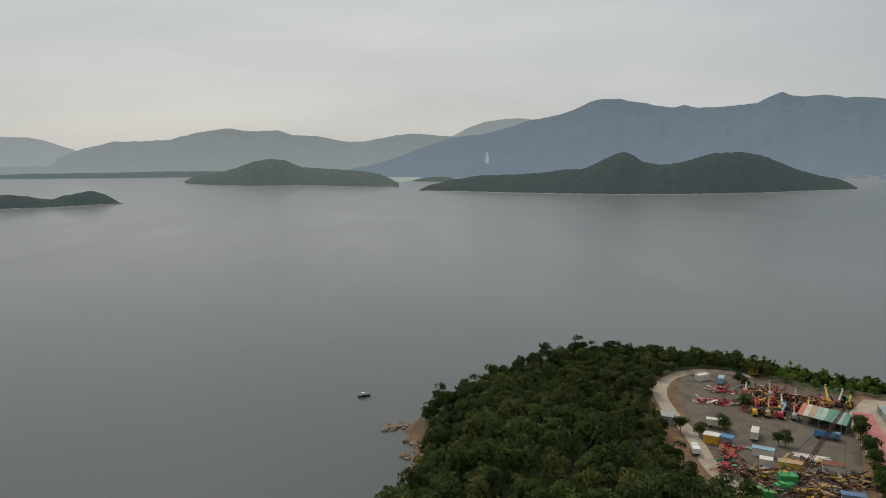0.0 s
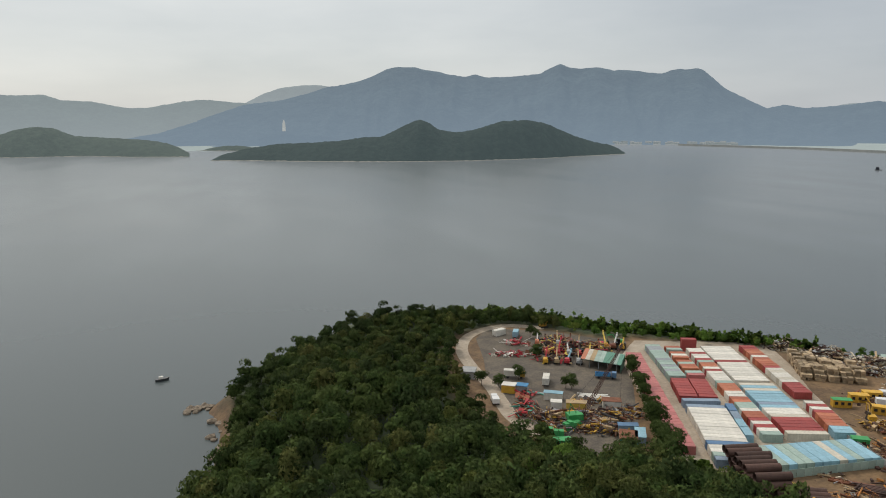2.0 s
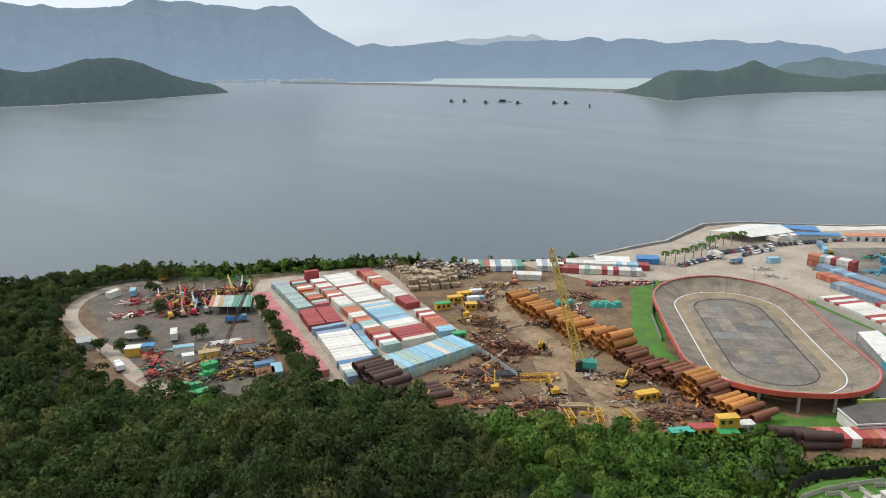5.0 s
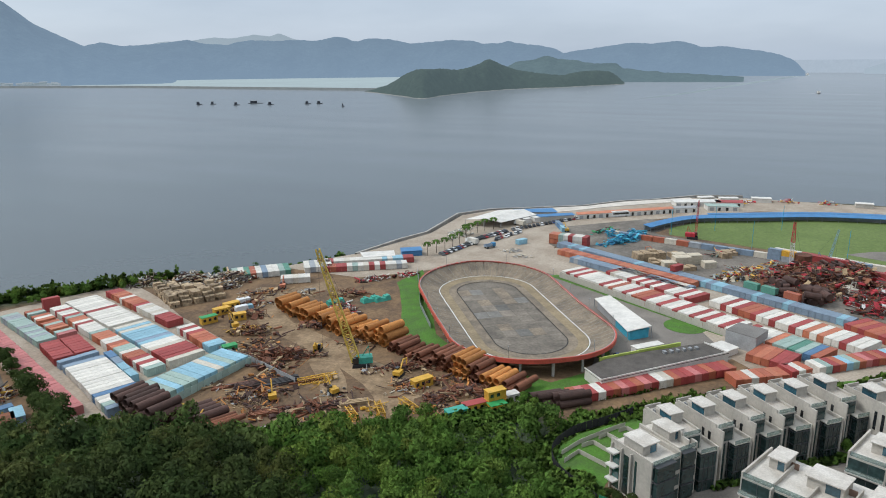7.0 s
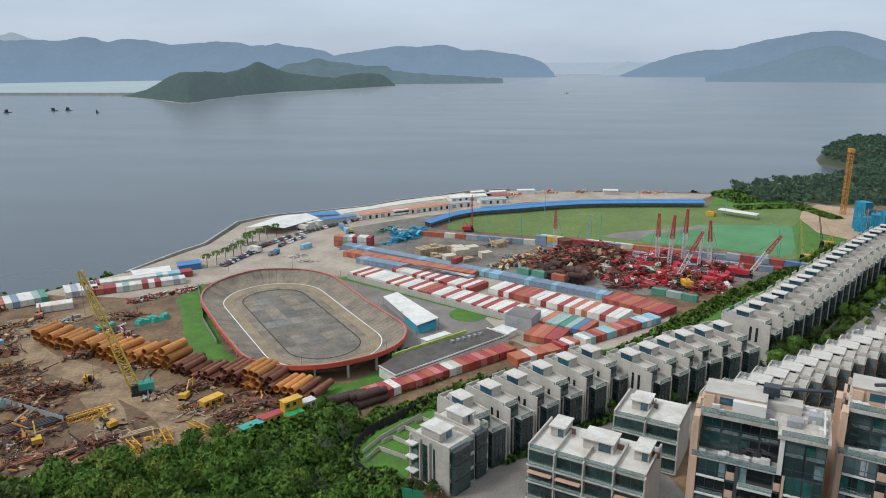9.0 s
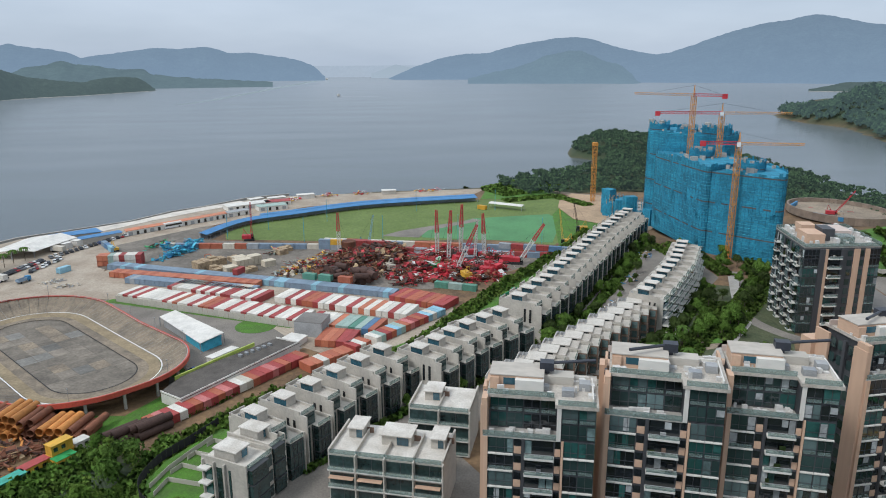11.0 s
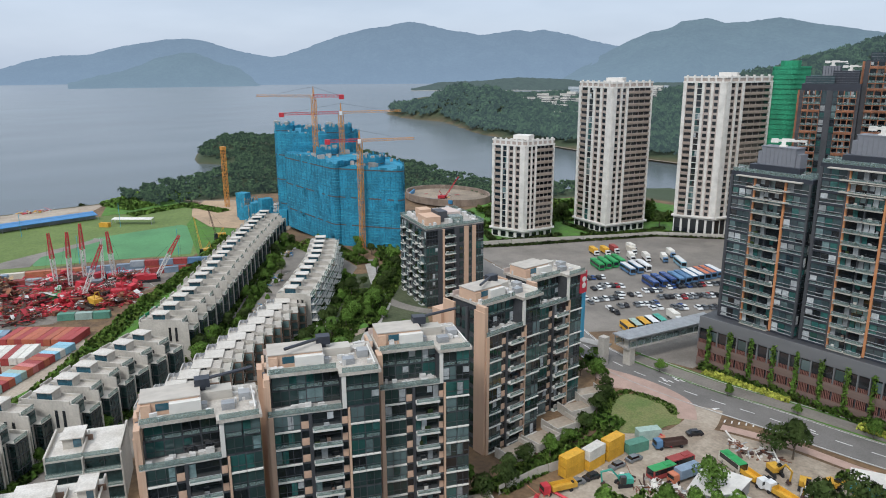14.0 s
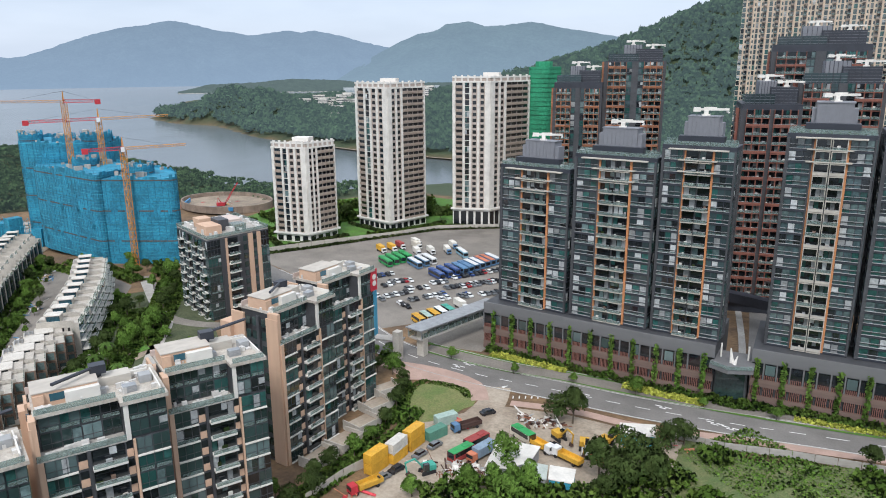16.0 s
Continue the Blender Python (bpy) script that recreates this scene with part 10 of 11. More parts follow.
for x, y in ((307, 147.6), (312.8, 145.4), (318.7, 143.4), (354, 143.5), (360, 142), (367, 140.4), (350, 145), (346, 143), (333, 141.5), (326, 142.5), (372, 137)):
    palm(x, y, 6.05)

# ---- velodrome office and its yard ----
M["blackroof"] = mat("dark_roof_felt", (0.105, 0.092, 0.08), 0.9, 0, 0.4, 0.25, 2.0, 0.2, 6.0)
M["limewall"] = mat("lime_wall", (0.42, 0.50, 0.10), 0.7, 0, 0.2, 0.3, 2.5)
canopy("office_canopy", ([(263, 55), (233, 37)], [(267, 50), (239.5, 30)]), 9.6, 10.4, "white", "white sheet roof of the velodrome office")
shed("office", [(262, 53.5), (246, 43.5), (250, 38), (266, 49)], 6.05, 3.2, "grey", "grey", "grey walled office under a white roof")
shed("office", [(246, 43.5), (234.5, 36.5), (240, 31), (250, 38)], 6.05, 3.2, "cyan", "cyan", "bright blue end of the velodrome office")
surface("grass_round", [(256 + 7.5 * math.cos(a), 20.5 + 7.5 * math.sin(a)) for a in (i * math.pi / 14 for i in range(28))], 6.12, M["grass"], "round grass island in the turning circle", "grass")
shed("pump_house", [(243.5, 6.5), (252.5, 2.7), (248.5, -6.5), (239, -3.0)], 6.05, 5.2, "asphalt", "grey", "grey cube building with a dark flat roof", "building", 0.0)
shed("low_building", [(198.4, 43.4), (210.4, 38.0), (233.5, 12.3), (227.6, 4.7), (191.9, 36.9)], 6.05, 3.2, "blackroof", "white", "long low white building with a dark flat roof", "building", 0.05)
parapet_l = thing("roof_parapet", "low white upstand round the dark flat roof", "parapet")
for a_l, b_l in (((191.9, 36.9), (227.6, 4.7)), ((227.6, 4.7), (233.5, 12.3)), ((191.9, 36.9), (198.4, 43.4))):
    part("upstand", Shape().prism(box_poly(a_l, b_l, 0.25), 9.42, 9.9), M["white"], parapet_l)
roof_fans = thing("roof_unit", "white ventilation units on the dark flat roof", "roof unit")
for i_f in range(6):
    part("fan", Shape().box(219.6 + i_f * 1.5, 23.0 - i_f * 1.75, 9.43, 0.9, 1.4, 0.8, -48), M["steel"], roof_fans)
shed("low_wall", [(206.5, 40.6), (206.8, 41.0), (229.4, 19.6), (229.1, 19.2)], 6.05, 3.9, "limewall", "limewall", "lime green boundary wall", "wall", 0.0)
shed("hut", [(223.6, 34), (231, 27), (229, 24.6), (221.6, 31.6)], 6.05, 2.6, "white", "white", "small white hut with a red trim")
shed("hut", [(236.1, 10.8), (240.8, 7.3), (237.2, 2.0), (231.8, 5.4)], 6.05, 2.0, "white", "white", "white flat canopy roof")
car(214, 40, 6.1, 40, "", ("carblue", "dark blue"))
car(218, 37, 6.1, 40, "", ("carblue", "dark blue"))


def panel_fence(pts, h, key, label, z=6.06, step=2.0, name="fence"):
    f = thing(name, label, "fence")
    for i in range(len(pts) - 1):
        a, b = Vector(pts[i]), Vector(pts[i + 1])
        n = max(1, int((b - a).length / step))
        rz = math.degrees(math.atan2(b.y - a.y, b.x - a.x))
        for k in range(n):
            q = a + (b - a) * ((k + 0.5) / n)
            piece("panel", key, f, q.x, q.y, z, (b - a).length / n - 0.12, 0.08, h, rz)
    return f


panel_fence([(296.5, 78), (249.5, 4.5)], 2.6, "render", "pale grey hoarding fence along the container row", step=2.4)
panel_fence([(173, 168), (169, 145), (161, 122)], 2.0, "grey", "grey hoarding fence across the pipe yard", step=2.6)
panel_fence([(133, 146.5), (168, 144)], 2.4, "c_sage", "pale green hoarding fence by the container park", step=2.4)
panel_fence([(282, 141), (258, 128), (238, 118), (218, 104)], 1.8, "steel", "wire mesh fence beside the grass strip", step=3.5)
panel_fence(curve_pts([(178, 25.5), (169.6, 31.5), (162.5, 37.1), (154.3, 39.9), (148.8, 39.5), (143.8, 36.8), (139.4, 31.8), (135.0, 25.6)], 5), 2.3, "black", "black curved boundary fence of the housing estate", z=7.8, step=2.0)
panel_fence([(98, -98), (97.5, -110), (95, -122), (94.5, -136)], 2.4, "render", "pale site wall by the lane", z=8.0, step=3.0)
panel_fence([(40, -167.5), (26.5, -168.5), (12, -173), (-7, -177), (-30, -184)], 2.0, "concrete", "low concrete wall beside the pavement", z=8.0, step=4.0)

# ---- planting among the buildings ----
TOWN = "trees in the housing estate"
rs_g = random.Random(77)


def plant(spots, group, lo=0.8, hi=1.2, kinds=(0, 1, 2, 3, 4, 5, 6, 7), label=""):
    for x, y in spots:
        z = float(land(np.array([x]), np.array([y]))[0])
        tree(x, y, z, rs_g.choice(kinds), rs_g.uniform(lo, hi), group, label, rs_g.uniform(0, 360), rs_g.uniform(0.9, 1.25))


plant([(239, -146), (218, -129), (243, -160), (207, -115), (213, -107), (230, -138), (231, -152), (200, -108), (226, -130), (215, -149), (212, -122)], TOWN, 0.6, 1.05, label="leafy green tree in the estate garden")
solid("pavement_path", ribbon(curve_pts([(276, -188), (265.6, -180.7), (248.3, -171.9), (233, -160), (219.1, -157.2), (206.6, -159.0), (196, -164)]), 5.2, 8.13), M["asphalt_old"], "grey garden path curving between the estate trees", "pavement", kind="structure")
surface("ground_bed", [(222, -138), (226, -146), (207, -144), (199, -134), (197, -123), (206, -122)], 8.14, M["dirt"], "bare brown earth beds in the estate garden", "ground")
surface("lawn_garden", [(211.9, -132.2), (210.3, -138.0), (201.8, -134.6), (202.3, -128.4)], 8.3, M["grass"], "small square lawn with a pale kerb", "grass")
hedge("shrubs", [([(272, -180), (298, -184), (328, -182)], 8.0, 3.0, 4), ([(286, -172), (312, -174), (334, -172)], 7.0, 2.4, 4)], "green shrubs at the foot of the netted building", 148, M["leaf_mid"], size=0.8)
hedge("hedges", [([(231.7, -148.6), (218, -147), (205.8, -145.8)], 1.2, 1.4, 14), ([(217.0, -141.1), (204.5, -141.0)], 1.0, 1.2, 14)], "bright clipped hedges beside the garden path", 147, M["leaf_fresh"], size=0.4)
plant([(257, -160), (272, -188), (283, -192), (290, -187), (300, -185), (312, -183), (324, -186), (246, -178), (258, -184)], TOWN, 0.6, 0.95, (2, 3, 6), "leafy green tree by the garden path")
plant([(187, -32), (176, -24), (194, -52), (182, -40)], TOWN, 0.7, 1.0, (2, 6), "small light green tree between the houses")
plant([(65.7, -122.3), (62, -124.5), (58, -125.4), (67.3, -131.0), (70, -119), (60, -118), (80, -112.1)], "trees round the site yard", 1.0, 1.4, (2, 6), "bright green leafy tree above the site yard")
plant([(47.7, -140), (44.8, -143.1), (41.2, -144), (38.1, -160.3), (35.3, -165.1), (38, -150), (41, -136), (36, -142), (66.7, -160.4), (63, -161.4), (44, -132), (-4, -176)], "trees round the site yard", 1.0, 1.6, (0, 1, 3, 4, 5, 7), "dark green tree at the edge of the site yard")
plant([(101, -104), (102, -111), (101, -118), (101.5, -126), (104, -134.5), (107, -143.5), (111, -151.5), (105, -96), (98, -100), (114, -156.5), (121, -161), (99, -94), (126, -160)], "trees by the lane", 0.7, 1.1, label="young green tree on the bank below the flats")
plant([(272, -250), (284, -262), (290, -280), (282, -296), (272, -306), (262, -296), (226, -352), (216, -362), (206, -388), (196, -396), (172, -388), (166, -372), (246, -346), (240, -356), (160, -356), (300, -270), (276, -325)], "trees by the towers", 1.1, 1.7, (0, 1, 3, 4, 5, 7), "dark green tree at the foot of the white towers")
plant([(90, -180.7), (72, -184), (54, -186), (36, -188.5), (18, -191), (112, -180.5), (130, -172), (134, -168)], "street trees", 0.55, 0.8, (2, 6), "small street tree in the verge")
plant([(121.8, 285), (123.4, 282), (112.8, 257), (110, 224), (111.6, 222.4), (81.6, 235), (96.6, 236), (87, 231)], "trees in the scrap yard", 0.7, 1.0, (0, 3, 5), "tree growing between scrap heaps")
for i in range(16):
    plant([(143.5 - i * 2.05 + rs_g.uniform(-1.2, 1.2), 236 - i * 4.9)], "trees beside the container park", 0.45 + 0.03 * i, 1.0 + 0.035 * i, (0, 1, 3, 4, 5, 7), "dark green tree between the yards")
hedge("hedges", [([(192, -22), (214, -60), (232, -70), (272, -100), (312, -128), (350, -158)], 6.0, 3.2, 9), ([(240, -66), (290, -105), (340, -142)], 9.0, 2.6, 6)], "dense green hedge along the backs of the townhouses", 71, M["leaf_mid"], size=0.85)
hedge("shrubs", [([(178, -30), (196, -58), (212, -80), (240, -104), (290, -140), (330, -168)], 4.0, 3.0, 8), ([(150, 4), (170, -18), (178, -28)], 2.5, 2.4, 9), ([(196, -98), (214, -122), (262, -165)], 7.0, 2.5, 7), ([(125, -100), (160, -115), (196, -150)], 9.0, 2.2, 6), ([(140, -70), (150, -95), (130, -110)], 6.0, 2.0, 6)], "green shrubs and young trees between the townhouse rows", 72, M["leaf_light"], size=0.75)
hedge("shrubs", [([(101, -92), (102, -118), (104.5, -137), (112, -154)], 3.6, 1.8, 9), ([(122, -165), (132, -172)], 5, 2.4, 8), ([(99, -98), (99, -118), (98, -134), (102, -146)], 4.5, 2.6, 8), ([(102, -136), (108, -148), (114, -158)], 3.6, 2.0, 8)], "green shrubs on the bank below the flats", 73, M["leaf_mid"], size=0.6)
hedge("shrubs", [([(106, -146), (110.4, -154.5), (111.3, -161.3), (104.2, -163.4), (97.6, -163.2), (93.4, -159.8)], 2.6, 0.8, 10)], "low dark green planting round the oval lawn", 146, M["leaf_mid"], size=0.4)
surface("pavement_brick", [(127, -170.5), (117, -170.6), (104.4, -172.4), (96, -170), (92.2, -163), (97.3, -164.8), (104, -165), (111.6, -162.6), (116, -160), (123, -163)], 8.16, M["brickpave"], "pink brick pavement between lawn and road", "pavement")
hedge("shrubs", [([(106, -193), (80, -193.6), (53, -193), (28, -194), (18, -197), (-9, -199), (-35, -204)], 4.2, 3.4, 12)], "green shrubs along the podium wall", 74, M["leaf_mid"], size=0.55)
M["leaf_yellow"] = mat("yellow_green_leaves", (0.38, 0.40, 0.07), 0.8, 0, 0.25, 0.6, 3.0, per_island=0.35, spec=0.15)
hedge("shrubs", [([(103, -190.4), (77, -190.8)], 3.4, 1.8, 22), ([(59, -189.8), (36, -190.6)], 3.6, 1.8, 22), ([(14, -194), (-8, -197)], 2.4, 1.6, 16)], "yellow-green ornamental shrubs beside the pavement", 75, M["leaf_yellow"], size=0.5)
hedge("shrubs", [([(282, -268), (262, -256), (254, -276), (250, -294)], 4, 2.4, 8), ([(268, -318), (236, -310), (226, -330), (222, -350)], 4, 2.4, 8), ([(222, -338), (196, -348), (180, -372)], 4, 2.4, 8), ([(262, -238), (248, -262), (230, -300), (214, -332), (184, -356)], 3, 1.8, 8)], "clipped green shrubs round the towers and the car park", 76, M["leaf"], size=0.7)
hedge("shrubs", [([(152, 62), (170, 52), (182, 44), (196, 28), (212, 14)], 4, 2.6, 8), ([(180, 30), (168, 34), (156, 42), (146, 48)], 7, 3.0, 8), ([(120, 160), (116, 132), (130, 106), (152, 80)], 5, 2.6, 8)], "scrubby green bushes round the yards' edge", 77, M["leaf_mid"], size=0.7)
hedge("shrubs", [([(262, 218), (280, 204), (296, 190)], 9, 9.0, 7), ([(226, 247), (240, 235), (262, 218)], 7, 10.0, 7)], "bright green bushes above the seawall", 78, M["leaf_light"], size=1.0)
hedge("thicket", [([(62, -120), (44, -128), (38, -140), (34, -152)], 12, 7.5, 4.5), ([(50, -112), (30, -126), (22, -146)], 10, 6.0, 4), ([(78, -112), (66, -122), (56, -128)], 8, 6.0, 5), ([(30, -160), (24, -164)], 6, 6, 6), ([(46, -158), (52, -163)], 4, 3.5, 7), ([(-2, -172), (-10, -168), (-24, -172)], 8, 6, 5)], "dense dark green thicket below the site yard", 82, M["leaf_mid"], size=0.8)
hedge("thicket", [([(70, -114), (60, -122), (54, -120)], 7, 6.5, 6)], "bright green leafy thicket below the site yard", 83, M["leaf_light"], size=0.75)
hedge("rough_grass", [([(30, -172), (10, -160), (-20, -165), (-40, -175)], 26, 1.1, 7), ([(10, -150), (-20, -150)], 24, 1.2, 3)], "rough green grass and weeds on waste ground", 79, M["leaf_light"], size=0.4)
hedge("scrub", [([(490, -150), (520, -140), (548, -165), (500, -185)], 22, 3.0, 2.2), ([(470, -135), (480, -175), (440, -185)], 10, 2.0, 3)], "green scrub beyond the driving range", 80, M["leaf_light"], size=1.2)
hedge("trees_shore", [([(532, -40), (532, -70)], 6, 4.0, 3), ([(530, -118), (545, -150)], 8, 5.0, 3), ([(531, 2), (533, -16)], 5, 3.5, 3)], "low dark trees along the far seawall", 81, M["leaf"], size=1.4)
hedge("hedges", [([(172, 32), (190, 14), (204, -6), (217, -31), (236, -46), (255, -61), (279, -81), (302, -102), (329, -126), (367, -155)], 9.0, 6.5, 8)], "overgrown green strip behind the townhouses", 87, M["leaf_mid"], size=0.7)
surface("ground_towers", [(302, -258), (264, -240), (249, -272), (229, -305), (216, -332), (188, -354), (152, -405), (232, -416), (300, -412), (345, -340), (330, -280)], 8.03, M["grass"], "planted ground round the foot of the white towers", "grass")
panel_fence([(263, -241), (247, -272), (227.5, -305), (215, -331), (187, -353)], 2.6, "render", "pale retaining wall between car park and towers", z=8.0, step=6.0, name="retaining_wall")
hedge("shrubs", [([(300, -262), (284, -286), (272, -312)], 10, 5.0, 3.5), ([(290, -310), (262, -350), (226, -380)], 16, 7.0, 2.5), ([(240, -300), (222, -332), (196, -356), (176, -390)], 5, 3.0, 6), ([(320, -300), (300, -360), (262, -400)], 18, 7.0, 2.0)], "green trees and shrubs round the white towers", 88, M["leaf_mid"], size=1.1)
solid("shore_rock", ribbon(COAST[43:53], 7.0, 1.6), M["rock_pale"], "pale rocky waterline under the headland", "shore", kind="structure")
solid("verge_strip", ribbon([(204, -12), (222, -40), (255, -66), (300, -105), (372, -162)], 14.0, 8.12), M["grass"], "weedy green strip behind the townhouses", "grass", kind="structure")
surface("ground_sand", [(440, -163), (462, -172), (486, -190), (470, -208), (408, -190), (384, -174), (404, -160)], 6.5, M["sand"], "orange sandy haul road of the building site", "ground")
canopy("range_shelter", ([(434, -136), (450, -118)], [(438, -139), (454, -121)]), 9.0, 9.4, "white", "white flat roof over the range shelter")
container(446, -113, 6.12, 40, "yellow", 6.06, "", "beside the range shelter")
surface("waste_ground", [(36, -170), (20, -166), (0, -175), (-30, -182), (-60, -190), (-60, -120), (0, -130), (34, -142)], 8.3, M["scrub_ground"], "rough green weeds on waste ground", "grass")
rs_x = random.Random(41)
SPOTS = []
for (xa, ya), (xb, yb), n_x, w_x in (((204, -138), (262, -186), 12, 5), ((186, -104), (236, -150), 12, 4), ((258, -190), (300, -218), 12, 6), ((196, -64), (236, -98), 6, 2), ((250, -112), (330, -170), 10, 2), ((214, -128), (200, -150), 6, 6), ((170, -80), (196, -120), 7, 6), ((276, -180), (300, -196), 5, 3)):
    for i in range(n_x):
        t = (i + rs_x.random()) / n_x
        SPOTS.append((xa + (xb - xa) * t + rs_x.uniform(-w_x, w_x), ya + (yb - ya) * t + rs_x.uniform(-w_x, w_x)))
plant([q for i, q in enumerate(SPOTS) if i % 4], TOWN, 0.75, 1.2, (2, 6, 2, 6, 0, 3, 2), "leafy green tree in the estate garden")
for x, y in ((196, -112), (190, -104), (202, -120), (184, -112), (178, -100)):
    palm(x, y, 8.0, 6.5)
hedge("shrubs", [([(188, -36), (208, -66), (232, -92), (270, -120), (318, -156)], 2.6, 3.4, 9), ([(214, -108), (234, -128), (262, -150), (284, -166)], 3.0, 2.6, 9), ([(252, -186), (276, -196), (302, -214)], 9.0, 4.0, 5), ([(206, -134), (240, -170), (262, -190)], 12.0, 1.6, 6), ([(186, -108), (210, -132), (240, -156)], 9.0, 1.6, 6)], "dense green shrubs between the rows and in the garden", 84, M["leaf_mid"], size=0.7)
hedge("trees_shore", [([(100, 330), (136, 314), (162, 289), (188, 272), (208, 254), (232, 236)], 9.0, 11.0, 6), ([(60, 328), (100, 326)], 8.0, 6.5, 6)], "continuous dark green trees and bushes along the shore", 85, M["leaf_mid"], size=1.0)
hedge("shrubs", [([(134, 26), (152, 42), (176, 36)], 8.0, 3.5, 7), ([(128, 100), (148, 76), (172, 56)], 9.0, 4.0, 6), ([(94, 168), (112, 158), (116, 134), (126, 108)], 8.0, 4.5, 6)], "lighter green bushes at the edge of the wood", 86, M["leaf_light"], size=0.8)
# creepers on the podium: a green column each
rs_c2 = np.random.RandomState(5)
for i_c in range(21):
    x_c = 104 - i_c * 6.6
    if 25 < x_c < 37:
        continue
    y_c = -194.2 if x_c > 36 else -198.0 - (26 - x_c) * 0.085
    n_c = 240
    c_c = np.stack([x_c + (rs_c2.rand(n_c) - 0.5) * 1.25, y_c + 0.5 + rs_c2.rand(n_c) * 0.8, 9.5 + rs_c2.rand(n_c) * 12.4], 1)
    u_c = rs_c2.normal(size=(n_c, 3)) * 0.17
    v_c = rs_c2.normal(size=(n_c, 3)) * 0.17
    solid("creeper", cloud_mesh("creeper", np.stack([c_c - u_c - v_c, c_c + u_c - v_c, c_c + u_c + v_c, c_c - u_c + v_c, c_c + rs_c2.normal(size=(n_c, 3)) * 0.5 - np.array([0, 1.0, 0.3])], 1), M["leaf_light"]), None, "green climbing plant on the podium wall", "climber", group="creepers on the podium")

# ---- things across the water ----
def polar(az, dist):
    return dist * math.sin(radians(az)), dist * math.cos(radians(az))


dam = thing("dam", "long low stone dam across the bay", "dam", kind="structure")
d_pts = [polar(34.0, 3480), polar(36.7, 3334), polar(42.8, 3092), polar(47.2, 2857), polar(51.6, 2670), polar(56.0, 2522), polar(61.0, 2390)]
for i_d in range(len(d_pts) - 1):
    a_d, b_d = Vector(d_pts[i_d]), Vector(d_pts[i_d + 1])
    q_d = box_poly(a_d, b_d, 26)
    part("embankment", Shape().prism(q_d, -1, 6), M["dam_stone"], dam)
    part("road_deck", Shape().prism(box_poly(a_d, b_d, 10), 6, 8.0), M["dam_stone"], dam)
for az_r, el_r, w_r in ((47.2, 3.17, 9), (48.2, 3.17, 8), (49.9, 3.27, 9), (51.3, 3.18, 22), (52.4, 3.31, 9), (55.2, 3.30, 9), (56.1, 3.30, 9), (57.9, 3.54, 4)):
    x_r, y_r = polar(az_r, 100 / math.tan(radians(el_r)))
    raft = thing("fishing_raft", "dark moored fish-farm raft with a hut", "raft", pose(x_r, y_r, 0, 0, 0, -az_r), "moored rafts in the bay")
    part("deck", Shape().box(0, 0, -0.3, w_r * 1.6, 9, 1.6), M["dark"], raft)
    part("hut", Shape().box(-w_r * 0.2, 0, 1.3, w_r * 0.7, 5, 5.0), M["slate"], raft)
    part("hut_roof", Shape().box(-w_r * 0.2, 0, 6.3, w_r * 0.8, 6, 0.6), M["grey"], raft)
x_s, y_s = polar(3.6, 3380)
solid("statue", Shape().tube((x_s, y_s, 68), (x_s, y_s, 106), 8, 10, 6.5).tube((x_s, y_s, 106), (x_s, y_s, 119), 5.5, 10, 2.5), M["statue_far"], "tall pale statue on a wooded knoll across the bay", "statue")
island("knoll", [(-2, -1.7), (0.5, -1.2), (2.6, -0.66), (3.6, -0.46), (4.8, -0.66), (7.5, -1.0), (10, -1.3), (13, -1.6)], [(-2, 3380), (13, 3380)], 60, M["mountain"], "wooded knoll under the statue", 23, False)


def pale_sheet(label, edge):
    """Calm water or flats beyond the bay, a thin raised sheet, its paleness a painted sky reflection and haze; edge:
    (bearing, near distance, far distance).
    """
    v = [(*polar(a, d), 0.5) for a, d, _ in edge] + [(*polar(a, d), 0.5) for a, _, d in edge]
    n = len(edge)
    solid("water_reservoir", Shape().add(v, [(i, i + 1, n + i + 1, n + i) for i in range(n - 1)]), M["hazed_water"], label, "water", kind="structure")


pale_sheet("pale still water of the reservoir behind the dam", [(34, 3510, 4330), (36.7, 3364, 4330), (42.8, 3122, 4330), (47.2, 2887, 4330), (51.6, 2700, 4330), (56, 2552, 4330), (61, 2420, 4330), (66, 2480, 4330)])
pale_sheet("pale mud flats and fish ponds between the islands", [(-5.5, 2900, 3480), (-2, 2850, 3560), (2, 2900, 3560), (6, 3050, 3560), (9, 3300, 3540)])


def village(name, az0, az1, d0, d1, n, label, seed, hi=14, z=None, wide=18, hazy=False):
    """Pale far buildings, each a walled block with a roof and window bands, too many to count."""
    rs = random.Random(seed)
    v = thing(name, label, "buildings", kind="stuff")
    wall, roof, band = Shape(), Shape(), Shape()
    for _ in range(n):
        az, d = rs.uniform(az0, az1), rs.uniform(d0, d1)
        x, y = polar(az, d)
        zz = float(land(np.array([x]), np.array([y]))[0]) if z is None else z
        if z is None and zz < 3:
            continue
        w, dp, h, rz = rs.uniform(wide * 0.5, wide * 1.3), rs.uniform(9, 14), rs.uniform(hi * 0.5, hi), rs.uniform(-25, 25) - az
        wall.box(x, y, zz - 3, w, dp, h + 3, rz)
        roof.box(x, y, zz + h, w + 0.8, dp + 0.8, 0.6, rz)
        for k in range(int(h / 3.5)):
            band.box(x, y, zz + 1.2 + k * 3.5, w + 0.15, dp + 0.15, 1.3, rz)
    # hazy villages: haze is painted as glow into walls, roofs and bands
    part("house_walls", wall, M["village_far" if hazy else "white"], v)
    part("house_roofs", roof, M["village_far" if hazy else "render"], v)
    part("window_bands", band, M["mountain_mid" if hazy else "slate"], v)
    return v


